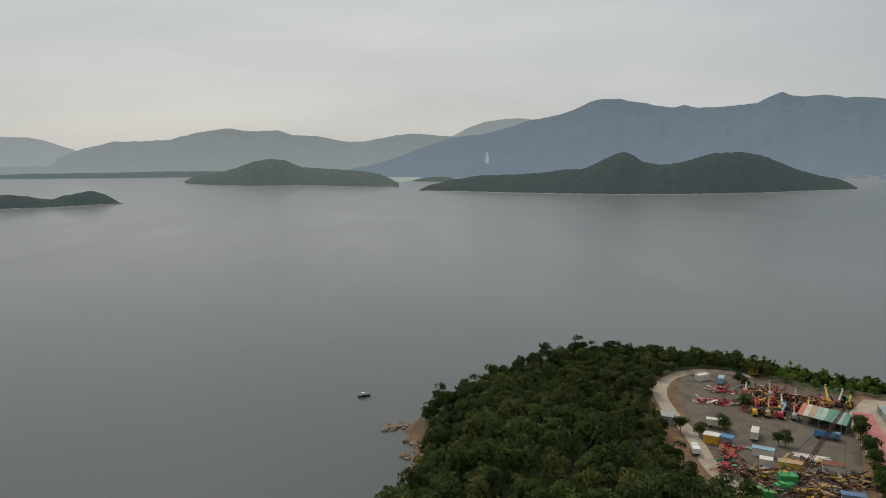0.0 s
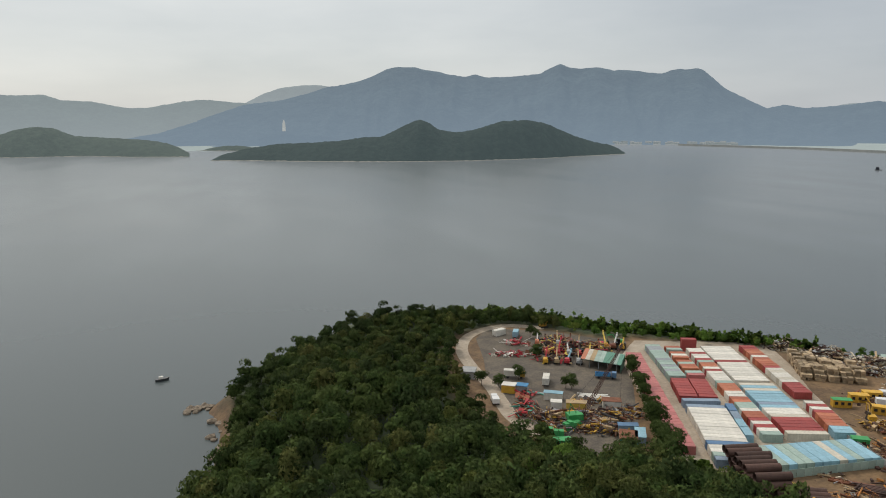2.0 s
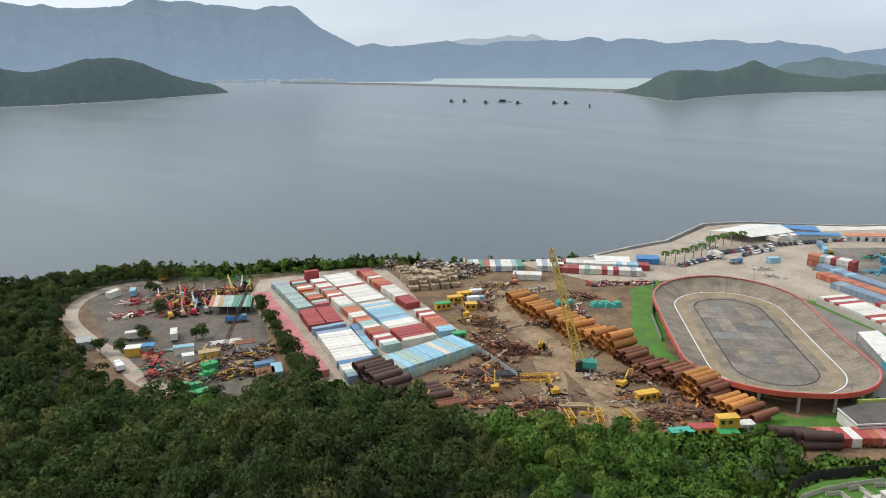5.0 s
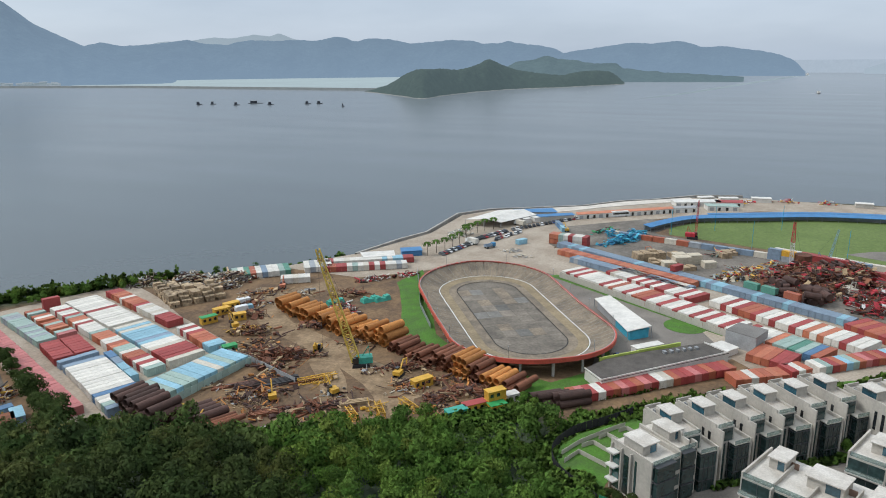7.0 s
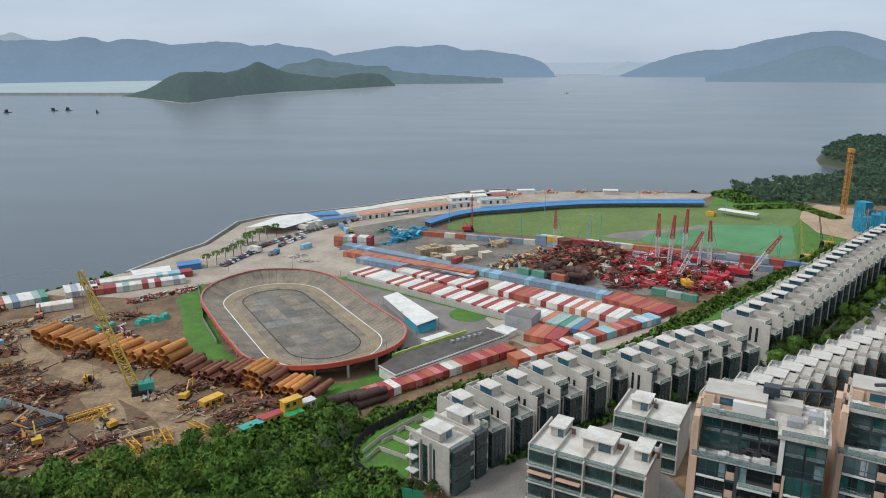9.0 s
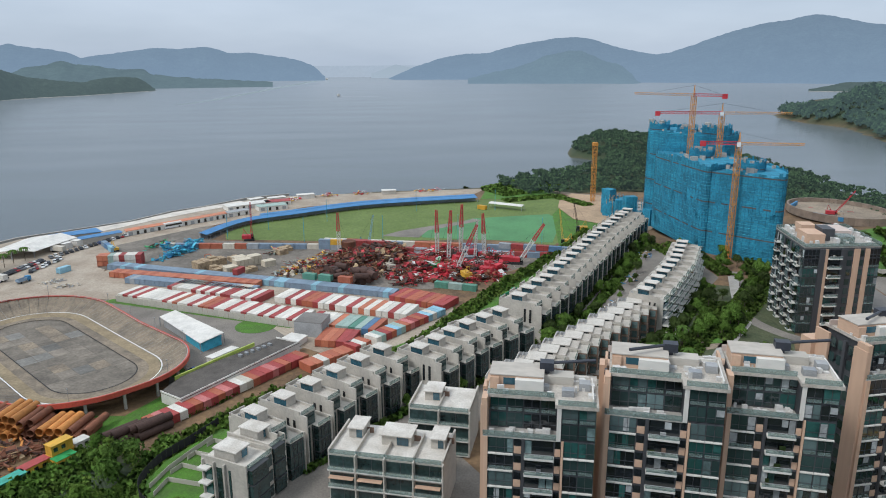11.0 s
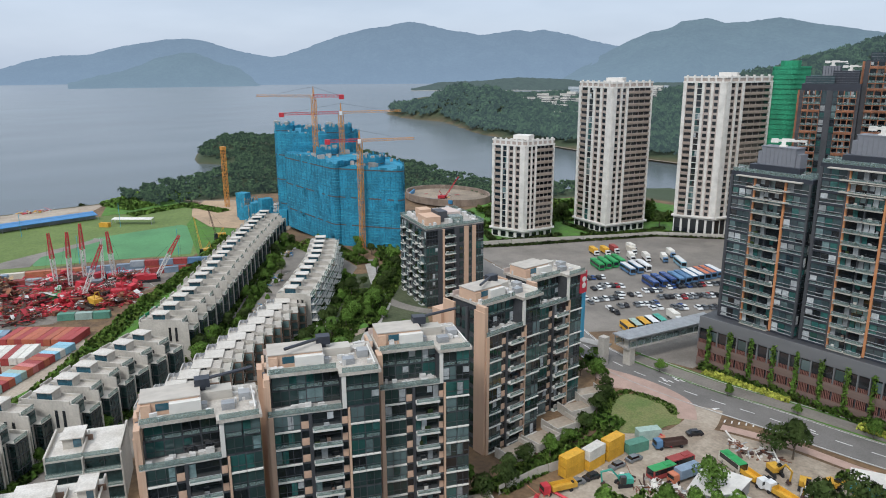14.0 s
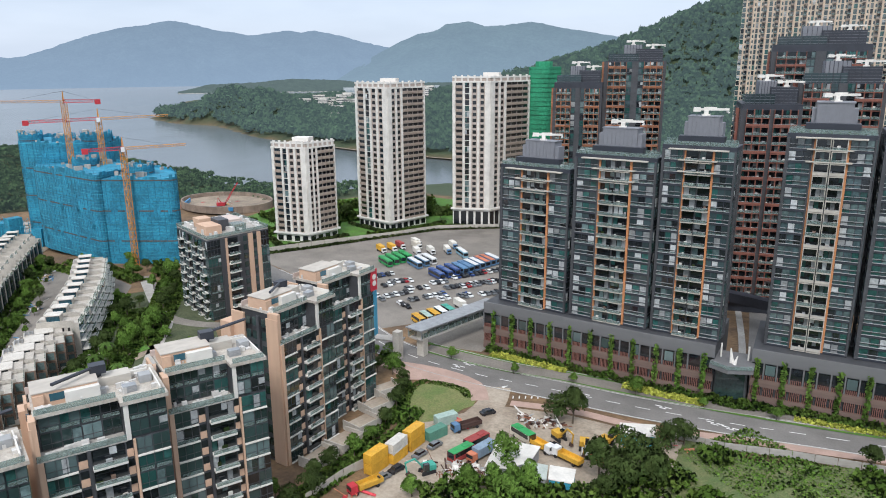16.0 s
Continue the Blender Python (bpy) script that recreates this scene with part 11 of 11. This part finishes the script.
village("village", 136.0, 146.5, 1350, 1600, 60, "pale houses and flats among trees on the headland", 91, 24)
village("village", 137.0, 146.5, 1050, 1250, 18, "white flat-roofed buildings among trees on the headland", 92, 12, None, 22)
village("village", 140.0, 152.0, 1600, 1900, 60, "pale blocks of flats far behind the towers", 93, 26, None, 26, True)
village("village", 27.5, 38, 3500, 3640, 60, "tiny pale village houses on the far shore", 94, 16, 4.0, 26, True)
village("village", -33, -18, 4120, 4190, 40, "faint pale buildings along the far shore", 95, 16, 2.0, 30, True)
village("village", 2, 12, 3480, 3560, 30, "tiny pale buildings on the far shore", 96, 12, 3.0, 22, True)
# far shores share the hill material, its haze painted in as emission
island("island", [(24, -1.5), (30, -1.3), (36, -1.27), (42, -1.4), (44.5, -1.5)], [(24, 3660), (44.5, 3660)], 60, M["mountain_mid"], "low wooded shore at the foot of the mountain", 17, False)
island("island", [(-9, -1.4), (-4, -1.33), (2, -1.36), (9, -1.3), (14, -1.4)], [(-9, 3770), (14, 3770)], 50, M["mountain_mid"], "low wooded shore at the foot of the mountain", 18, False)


def boat(x, y, rz, L, label):
    b = thing("boat", label, "boat", pose(x, y, 0, 0, 0, rz))
    part("hull", Shape().add([(-L / 2, -L * 0.14, 0.9), (L * 0.3, -L * 0.14, 0.9), (L / 2, 0, 1.1), (L * 0.3, L * 0.14, 0.9), (-L / 2, L * 0.14, 0.9), (-L / 2, -L * 0.09, -0.2), (L * 0.28, -L * 0.09, -0.2), (L * 0.42, 0, -0.2), (L * 0.28, L * 0.09, -0.2), (-L / 2, L * 0.09, -0.2)],
                             [(0, 1, 2, 3, 4), (9, 8, 7, 6, 5), (0, 5, 6, 1), (1, 6, 7, 2), (2, 7, 8, 3), (3, 8, 9, 4), (4, 9, 5, 0)]), M["dark"], b)
    part("cabin", Shape().box(-L * 0.1, 0, 0.9, L * 0.3, L * 0.18, L * 0.16), M["white"], b)
    return b


boat(-32.7, 290.3, 20, 5.5, "small dark boat at anchor with a white cabin")
def wake(points, w0, w1, amount, label):
    """A foam track left on the water, fading into it."""
    m = clear_mat("foam_" + label.split()[0], (0.60, 0.62, 0.62), 1 - amount)
    m.node_tree.nodes["Principled BSDF"].inputs["Roughness"].default_value = 0.6
    sh, n = Shape(), len(points)
    for i in range(n - 1):
        (xa, ya), (xb, yb) = points[i], points[i + 1]
        d = Vector((xb - xa, yb - ya)).normalized()
        wa, wb = w0 + (w1 - w0) * i / (n - 1), w0 + (w1 - w0) * (i + 1) / (n - 1)
        sh.add([(xa + d.y * wa, ya - d.x * wa, 0.12), (xb + d.y * wb, yb - d.x * wb, 0.12), (xb - d.y * wb, yb + d.x * wb, 0.12), (xa - d.y * wa, ya + d.x * wa, 0.12)], [(0, 1, 2, 3)])
    solid("wake", sh, m, label, "wake", kind="structure")


boat(*polar(92.1, 4300), -10, 46, "white motor boat crossing the bay")
wake(curve_pts([polar(80.9, 1871), polar(83.7, 2107), polar(87.9, 2872), polar(91.1, 3941), polar(92.1, 4290)], 4), 7.0, 26.0, 0.20, "pale wake trailing far behind a boat")
wake([polar(91.9, 4180), polar(92.1, 4290)], 22.0, 14.0, 0.75, "white foam close behind a boat")
boat(*polar(92.9, 2215), 8, 34, "low dark barge out in the bay")
wake([polar(92.4, 2204), polar(93.4, 2195), polar(96.0, 2163)], 7.0, 4.0, 0.5, "sandy wake behind a barge")
boat(*polar(72.7, 1817), 20, 7, "small dark boat on the open water")
boat(*polar(76.9, 2189), 20, 8, "small dark boat on the open water")
boat(*polar(57.9, 1620), 0, 8, "small dark boat at anchor with a white cabin")
# rocks at the water's edge
rs_r = random.Random(14)
for k_r in range(46):
    if k_r < 22:
        x, y = -17 + rs_r.gauss(2, 4), 255 + rs_r.gauss(0, 2.0)
    else:
        t_r = rs_r.random()
        x, y = -11.5 + rs_r.uniform(-1.5, 2.0), 190 + t_r * 62
    sz = rs_r.uniform(0.7, 2.2)
    bm = bmesh.new()
    bmesh.ops.create_icosphere(bm, subdivisions=1, radius=sz)
    for vv in bm.verts:
        vv.co *= rs_r.uniform(0.7, 1.2)
        vv.co.z *= 0.65
    me_r = bpy.data.meshes.new("rock")
    bm.to_mesh(me_r)
    bm.free()
    me_r.materials.append(M["rock"])
    solid("rock", me_r, None, "brown boulder at the water's edge", "rock", pose(x, y, 0.1, 0, 0, rs_r.uniform(0, 360)), "shore rocks")

# ---- huts and plant in the yards ----
def site_hut(x, y, z, rz, L, key, roof, label, storeys=1):
    h = thing("site_hut", label, "hut", pose(x, y, z, 0, 0, rz), "site huts")
    for s in range(storeys):
        part("wall", Shape().box(0, 0, s * 2.7, L, 2.6, 2.6), M[key], h)
        for i in range(int(L / 2)):
            part("window", Shape().box(-L / 2 + 1 + i * 2, -1.32, s * 2.7 + 1.0, 1.0, 0.08, 1.0), M["glass_dark"], h)
        part("roof", Shape().box(0, 0, s * 2.7 + 2.6, L + 0.3, 2.9, 0.12), M[roof], h)
    return h


site_hut(166.5, 66.5, 6, -40, 6.5, "machyellow", "c_red", "yellow site hut with a red roof")
site_hut(171.0, 62.0, 6, -40, 5.5, "machyellow", "machyellow", "two-storey yellow site hut with green trim", 2)
site_hut(161.0, 69.5, 6, -40, 6.0, "machteal", "machteal", "green site hut with a flat roof")
site_hut(176.0, 59.0, 6, -40, 4.0, "c_white", "c_white", "small white site hut")
site_hut(168.5, 60.5, 6, -40, 5.0, "machyellow", "machgreen", "yellow site hut with a green roof")
for x, y, rz, L in ((174.7, 86.5, -30, 6.5), (200.6, 184.4, -25, 6.0), (207, 185, -25, 6.0), (198.6, 174, -40, 4.5)):
    site_hut(x, y, 6, rz, L, "machyellow", "machyellow", "yellow steel site cabin")
site_hut(191.4, 182.4, 6, -25, 6.0, "machyellow", "machgreen", "yellow and green site cabin")
site_hut(172.5, 156.5, 6, -30, 4.5, "machgreen", "machgreen", "green tarpaulin covered store")
ws = thing("workshop", "open-fronted workshop shed with a patched green and orange roof", "shed")
for i_s in range(9):
    f_a, f_b = i_s / 9, (i_s + 0.97) / 9
    p_a, p_b = (125.7 + 11.0 * f_a, 243.7 - 11.9 * f_a), (125.7 + 11.0 * f_b, 243.7 - 11.9 * f_b)
    q = [(*p_a, 9.2), (*p_b, 9.2), (p_b[0] + 5.9, p_b[1] + 7.4, 10.6), (p_a[0] + 5.9, p_a[1] + 7.4, 10.6)]
    part("roof_sheet", Shape().add(q + [(x, y, z + 0.1) for x, y, z in q], [(3, 2, 1, 0), (4, 5, 6, 7), (0, 1, 5, 4), (1, 2, 6, 5), (2, 3, 7, 6), (3, 0, 4, 7)]), M[("c_orange", "c_cream", "timber", "c_sage", "c_sage", "c_green", "c_green", "c_sage", "c_green")[i_s]], ws)
    if i_s % 2 == 0:
        part("post", Shape().box(p_a[0] + 0.4, p_a[1] + 0.5, 6.0, 0.25, 0.25, 3.25), M["steel"], ws)
part("back_wall", Shape().prism(box_poly((131.2, 250.6), (142.2, 238.7), 0.2), 6.0, 10.4), M["c_green"], ws)
part("side_wall", Shape().prism(box_poly((136.9, 232.2), (142.2, 238.7), 0.2), 6.0, 9.2), M["c_green"], ws)
for poly_h, h_h, roof_h, wall_h, word_h in (([(88, 229), (92, 226.5), (90, 223.5), (86, 226)], 2.8, "white", "machyellow", "yellow hut with a white roof by the track"),
                                            ([(92.6, 227.4), (96, 225.2), (94.2, 222.4), (90.8, 224.6)], 2.6, "machblue", "grey", "hut with a blue tarpaulin roof"),
                                            ([(99, 218), (104.5, 215), (103.2, 212.7), (97.7, 215.7)], 2.5, "c_sky", "c_white", "white and pale blue site cabin"),
                                            ([(97.5, 209.5), (100.8, 208), (99.6, 205.4), (96.3, 206.9)], 2.6, "c_white", "white", "small white hut in the scrap yard"),
                                            ([(102.5, 208), (108.5, 205.4), (107.3, 202.8), (101.3, 205.4)], 2.4, "timber", "craneyellow", "ochre steel cabin with a rusty roof"),
                                            ([(115, 206.4), (120.4, 203.8), (118.8, 200.4), (113.4, 203)], 2.6, "rustpipe", "white", "white hut with a rusty red roof"),
                                            ([(107.4, 181.5), (112, 179), (108.6, 173), (104.2, 175.6)], 2.6, "rustpipe", "machteal", "teal container store with a rusty roof"),
                                            ([(112.6, 181.6), (115.4, 180.2), (112, 174), (109.2, 175.4)], 2.6, "c_sky", "c_steelblue", "blue container store in the scrap yard"),
                                            ([(109.6, 186.4), (115.2, 184.4), (114.2, 182), (108.6, 184)], 2.5, "c_blue", "c_steelblue", "blue roofed store in the scrap yard"),
                                            ([(101.6, 173.4), (104.8, 172), (103.6, 169.2), (100.4, 170.6)], 2.4, "c_pink", "white", "white hut with a pinkish red roof"),
                                            ([(79, 248.6), (83.6, 246.4), (81, 241.2), (76.4, 243.4)], 2.8, "grey", "grey", "grey lean-to among the trees")):
    shed("hut", poly_h, 6.05, h_h, roof_h, wall_h, word_h)
bar_stack(115.5, 213.5, -24, 11, 5, 1, "white", "white-painted")
bar_stack(117, 209.5, -24, 9, 3, 1, "timber", "brown rusted")
bar_stack(109, 193.4, -14, 8, 2.6, 2, "timber", "pale")
bar_stack(104.5, 201.5, -20, 8, 3, 2, "rustpipe", "brown rusted")
bar_stack(98.5, 221.2, -25, 9, 2.5, 1, "grey", "grey")
for x, y, rz, L_t in ((96.7, 191.8, 10, 6.0), (88.8, 188.4, -28, 6.5)):
    tp = thing("tarpaulin_stack", "long machine covered with a bright green tarpaulin", "stack", pose(x, y, 6.0, 0, 0, rz), "covered stacks")
    for i in range(4):
        part("bale", Shape().box(-L_t / 2 + (i + 0.5) * L_t / 4, 0, 0, L_t / 4 + 0.15, 2.3, 2.2 + 0.35 * math.sin(i * 1.9), 0, 0.8), M["machgreen"], tp)
site_hut(88.0, 180.4, 6, -12, 5.0, "machgreen", "machgreen", "bright green steel cabin at the wood's edge")
lorry("c_blue", "machblue", "blue tipper lorry", 128.6, 229, -28, 6.08, 8.0, 1.6, True)
lorry("machyellow", "c_white", "yellow lorry with a white canopy", 96, 239, -22, 6.08, 8.0, 2.2)
lorry("carwhite", "c_white", "white box lorry", 105, 230, 62, 6.08, 5.5)
lorry("c_sky", "c_sky", "pale blue lorry", 116, 287.5, 62, 6.08)
lorry("carwhite", "carwhite", "white van", 80.5, 217.5, 80, 6.1, 5.5, 1.6)
lorry("carwhite", "carwhite", "white van", 213, 184, -30, 6.08, 5.5, 1.6)
lorry("c_sky", "carwhite", "white and blue lorry", 206, 178, -30, 6.08, 7.0, 1.8)
container(109.8, 292.5, 6.08, 22, "white", 6.06, "", "standing alone by the dusty track")
for x, y, rz, k_e, w_e in ((134, 298, 0, "machyellow", "yellow"), (155, 265, 160, "machgreen", "green"),
                         (199, 176, 120, "machyellow", "yellow"), (236, 182, 30, "c_orange", "orange"), (191, 170, 60, "machyellow", "yellow"), (185, 130, 200, "machyellow", "yellow"),
                         (150, 122, 40, "machyellow", "yellow"), (133, 141, 100, "machyellow", "yellow"), (160, 108, 60, "machyellow", "yellow"), (134, 131, 200, "machyellow", "yellow"), (178, 96, 0, "machyellow", "yellow"), (350, 44, 100, "c_orange", "orange")):
    excavator(x, y, 6.0, rz, k_e, w_e)
for (x, y), k_t in (((228, 152), "machteal"), ((236, 141), "machteal"), ((239, 137), "machteal"), ((214, 160), "machteal")):
    tp = thing("tarpaulin_stack", "materials covered with a green tarpaulin", "stack", group="covered stacks")
    for i in range(6):
        part("bale", Shape().box(x + i * 0.9 - 2.5, y - i * 0.6, 6, 1.4, 3.4, 1.6 + 0.5 * math.sin(i * 1.7), -30, 0.7), M[k_t], tp)
heap("vehicle_scrap", "cut-up vehicles and red scrap by the grass strip", [(222, 141, 5, 4, 1.6, 0), (216, 136, 4, 4, 1.6, 0), (226, 146, 4, 3, 1.4, 0), (262, 152, 10, 3, 1.4, -40), (272, 142, 6, 3, 1.4, -40)], ["machred", "white", "darkpipe", "rustpipe"], 20, 97, (0.5, 2.0), 0.2)
# the lane between the townhouse rows: young trees, a site lorry, building materials
LANE = [(214, -81.5), (226.5, -92.5), (238, -104.5), (251, -119), (268, -131), (285, -144), (305, -156), (322, -167)]
for i_n, (x, y) in enumerate(LANE):
    plant([(x + rs_g.uniform(-2.5, 2.5), y + rs_g.uniform(-2.5, 2.5)), (x + 6 + rs_g.uniform(-2, 2), y - 4.6 + rs_g.uniform(-2, 2))], TOWN, 0.45, 0.8, (0, 3, 2, 6, 5), "young green tree planted along the lane")
heap("building_materials", "pallets, pipes and rubble along the estate lane", [(243, -112, 9, 3, 0.9, -39), (276, -137, 9, 3, 0.9, -39), (312, -161, 10, 4, 1.2, -35), (226, -97, 6, 3, 0.8, -42)], ["timber", "white", "grey", "machblue"], 8, 141, (0.4, 1.6), 0.2)
hedge("shrubs", [([(208, -75), (227, -90.5), (262, -122), (300, -150), (330, -170)], 3.0, 1.6, 6), ([(196, -60), (206, -74)], 4.0, 1.8, 6)], "low shrubs along the estate lane", 142, M["leaf_mid"], size=0.6)
# estate details
for x, y, rz, L_n, h_n in ((253, -75, -45, 13.5, 6.0), (243.5, -141.5, -40, 7.0, 8.0)):
    nt = thing("scaffold_screen", "green netted scaffold standing behind a townhouse", "scaffold", pose(x, y, 8.0, 0, 0, rz), "green scaffold screens")
    part("net", Shape().box(0, 0, 0, L_n, 0.25, h_n).box(L_n / 2, 1.2, 0, 0.25, 2.6, h_n * 0.9), M["greennet"], nt)
    for i_n in range(5):
        part("pole", Shape().tube((-L_n / 2 + i_n * L_n / 4, -0.25, -0.2), (-L_n / 2 + i_n * L_n / 4, -0.25, h_n + 0.8), 0.06, 5), M["steel"], nt)
sign = thing("sign_panel", "red sign panel with a white shape high on the flats", "sign")
piece("panel", "signred", sign, 116.6, -147.4, 39.5, 2.6, 0.3, 6.0, -90)
part("emblem", Shape().tube((116.4, -147.4, 43.4), (116.35, -147.4, 43.4), 0.8, 12).tube((116.4, -147.4, 41.6), (116.35, -147.4, 41.6), 0.8, 12), M["white"], sign)
banner = thing("banner", "tall blue advertising banner on the flats", "banner")
piece("panel", "bannerblue", banner, 117.2, -148.4, 26, 2.2, 0.2, 13.0, -80)
for x, y, w, d, rz in ((107.2, -112.5, 8, 5.5, 0), (107.0, -121.5, 8, 6, 0), (108.8, -131, 8, 6, -8), (112.0, -141, 8, 6, -14), (116.0, -150.5, 8, 6, -20), (98.5, -92, 6, 4, -25)):
    g = thing("patio", "walled patio garden at the foot of the flats", "patio", pose(x, y, 8, 0, 0, rz))
    part("floor_slab", Shape().box(0, 0, -0.5, d, w, 1.7), M["paving"], g)
    part("wall", Shape().box(-d / 2, 0, -0.5, 0.3, w, 2.9), M["render"], g)
    part("wall", Shape().box(0, w / 2, -0.5, d, 0.3, 3.1), M["render"], g)
    part("wall", Shape().box(0, -w / 2, -0.5, d, 0.3, 2.9), M["render"], g)
    part("planter", Shape().box(-d / 2 + 0.8, w * 0.2, 1.2, 0.8, 2.4, 0.5), M["dirt"], g)
surface("lawn_end", [(136.4, 25.5), (140.6, 31.2), (144.8, 36), (149.2, 38.5), (154.2, 38.9), (162, 36), (168.6, 30.8), (176, 25), (168, 14), (150, 24), (142.5, 25.4)], 8.12, M["grass"], "small green lawn inside the curved fence", "grass")
for wall_pts in ([(147.3, 36.1), (152.8, 34.0), (149.2, 26.6)], [(150.5, 37.6), (157.4, 34.8), (164.2, 30.6), (170.5, 26.2)], [(155.6, 34.0), (158.4, 31.8), (154.6, 25.6)], [(161.2, 31.0), (163.6, 29.6), (160.0, 23.6)], [(166.6, 27.2), (168.6, 25.6), (165.0, 19.6)]):
    panel_fence(wall_pts, 1.3, "render", "low pale rendered wall between terrace gardens", z=8.0, step=9.0, name="garden_wall")
panel_fence([(134.2, 25.2), (133.2, 20.2)], 2.6, "greennet", "bright green hoarding at the estate's edge", z=8.0, step=2.5)
for wz_x, wz_y, wz_s in ((135.8, 21.4, 0.52), (134.6, 18.4, 0.62), (137.6, 23.6, 0.42)):
    tree(wz_x, wz_y, 8.0, 3, wz_s, turn=wz_x * 40, label="slim young tree before the end house")
hedge("shrubs", [([(126, 14), (126, 24), (131, 32), (139, 40), (148, 43.5), (158, 42)], 5.5, 2.0, 8), ([(137.2, 26.6), (141.0, 31.6), (145.4, 36)], 1.2, 0.9, 9)], "low bright green shrubs along the curved fence", 131, M["leaf_fresh"], size=0.5)
surface("lawn_end", [(120, -60), (150, -60), (150, -40), (132, -42), (124, -46)], 8.1, M["asphalt_old"], "grey courtyard between the blocks", "pavement")
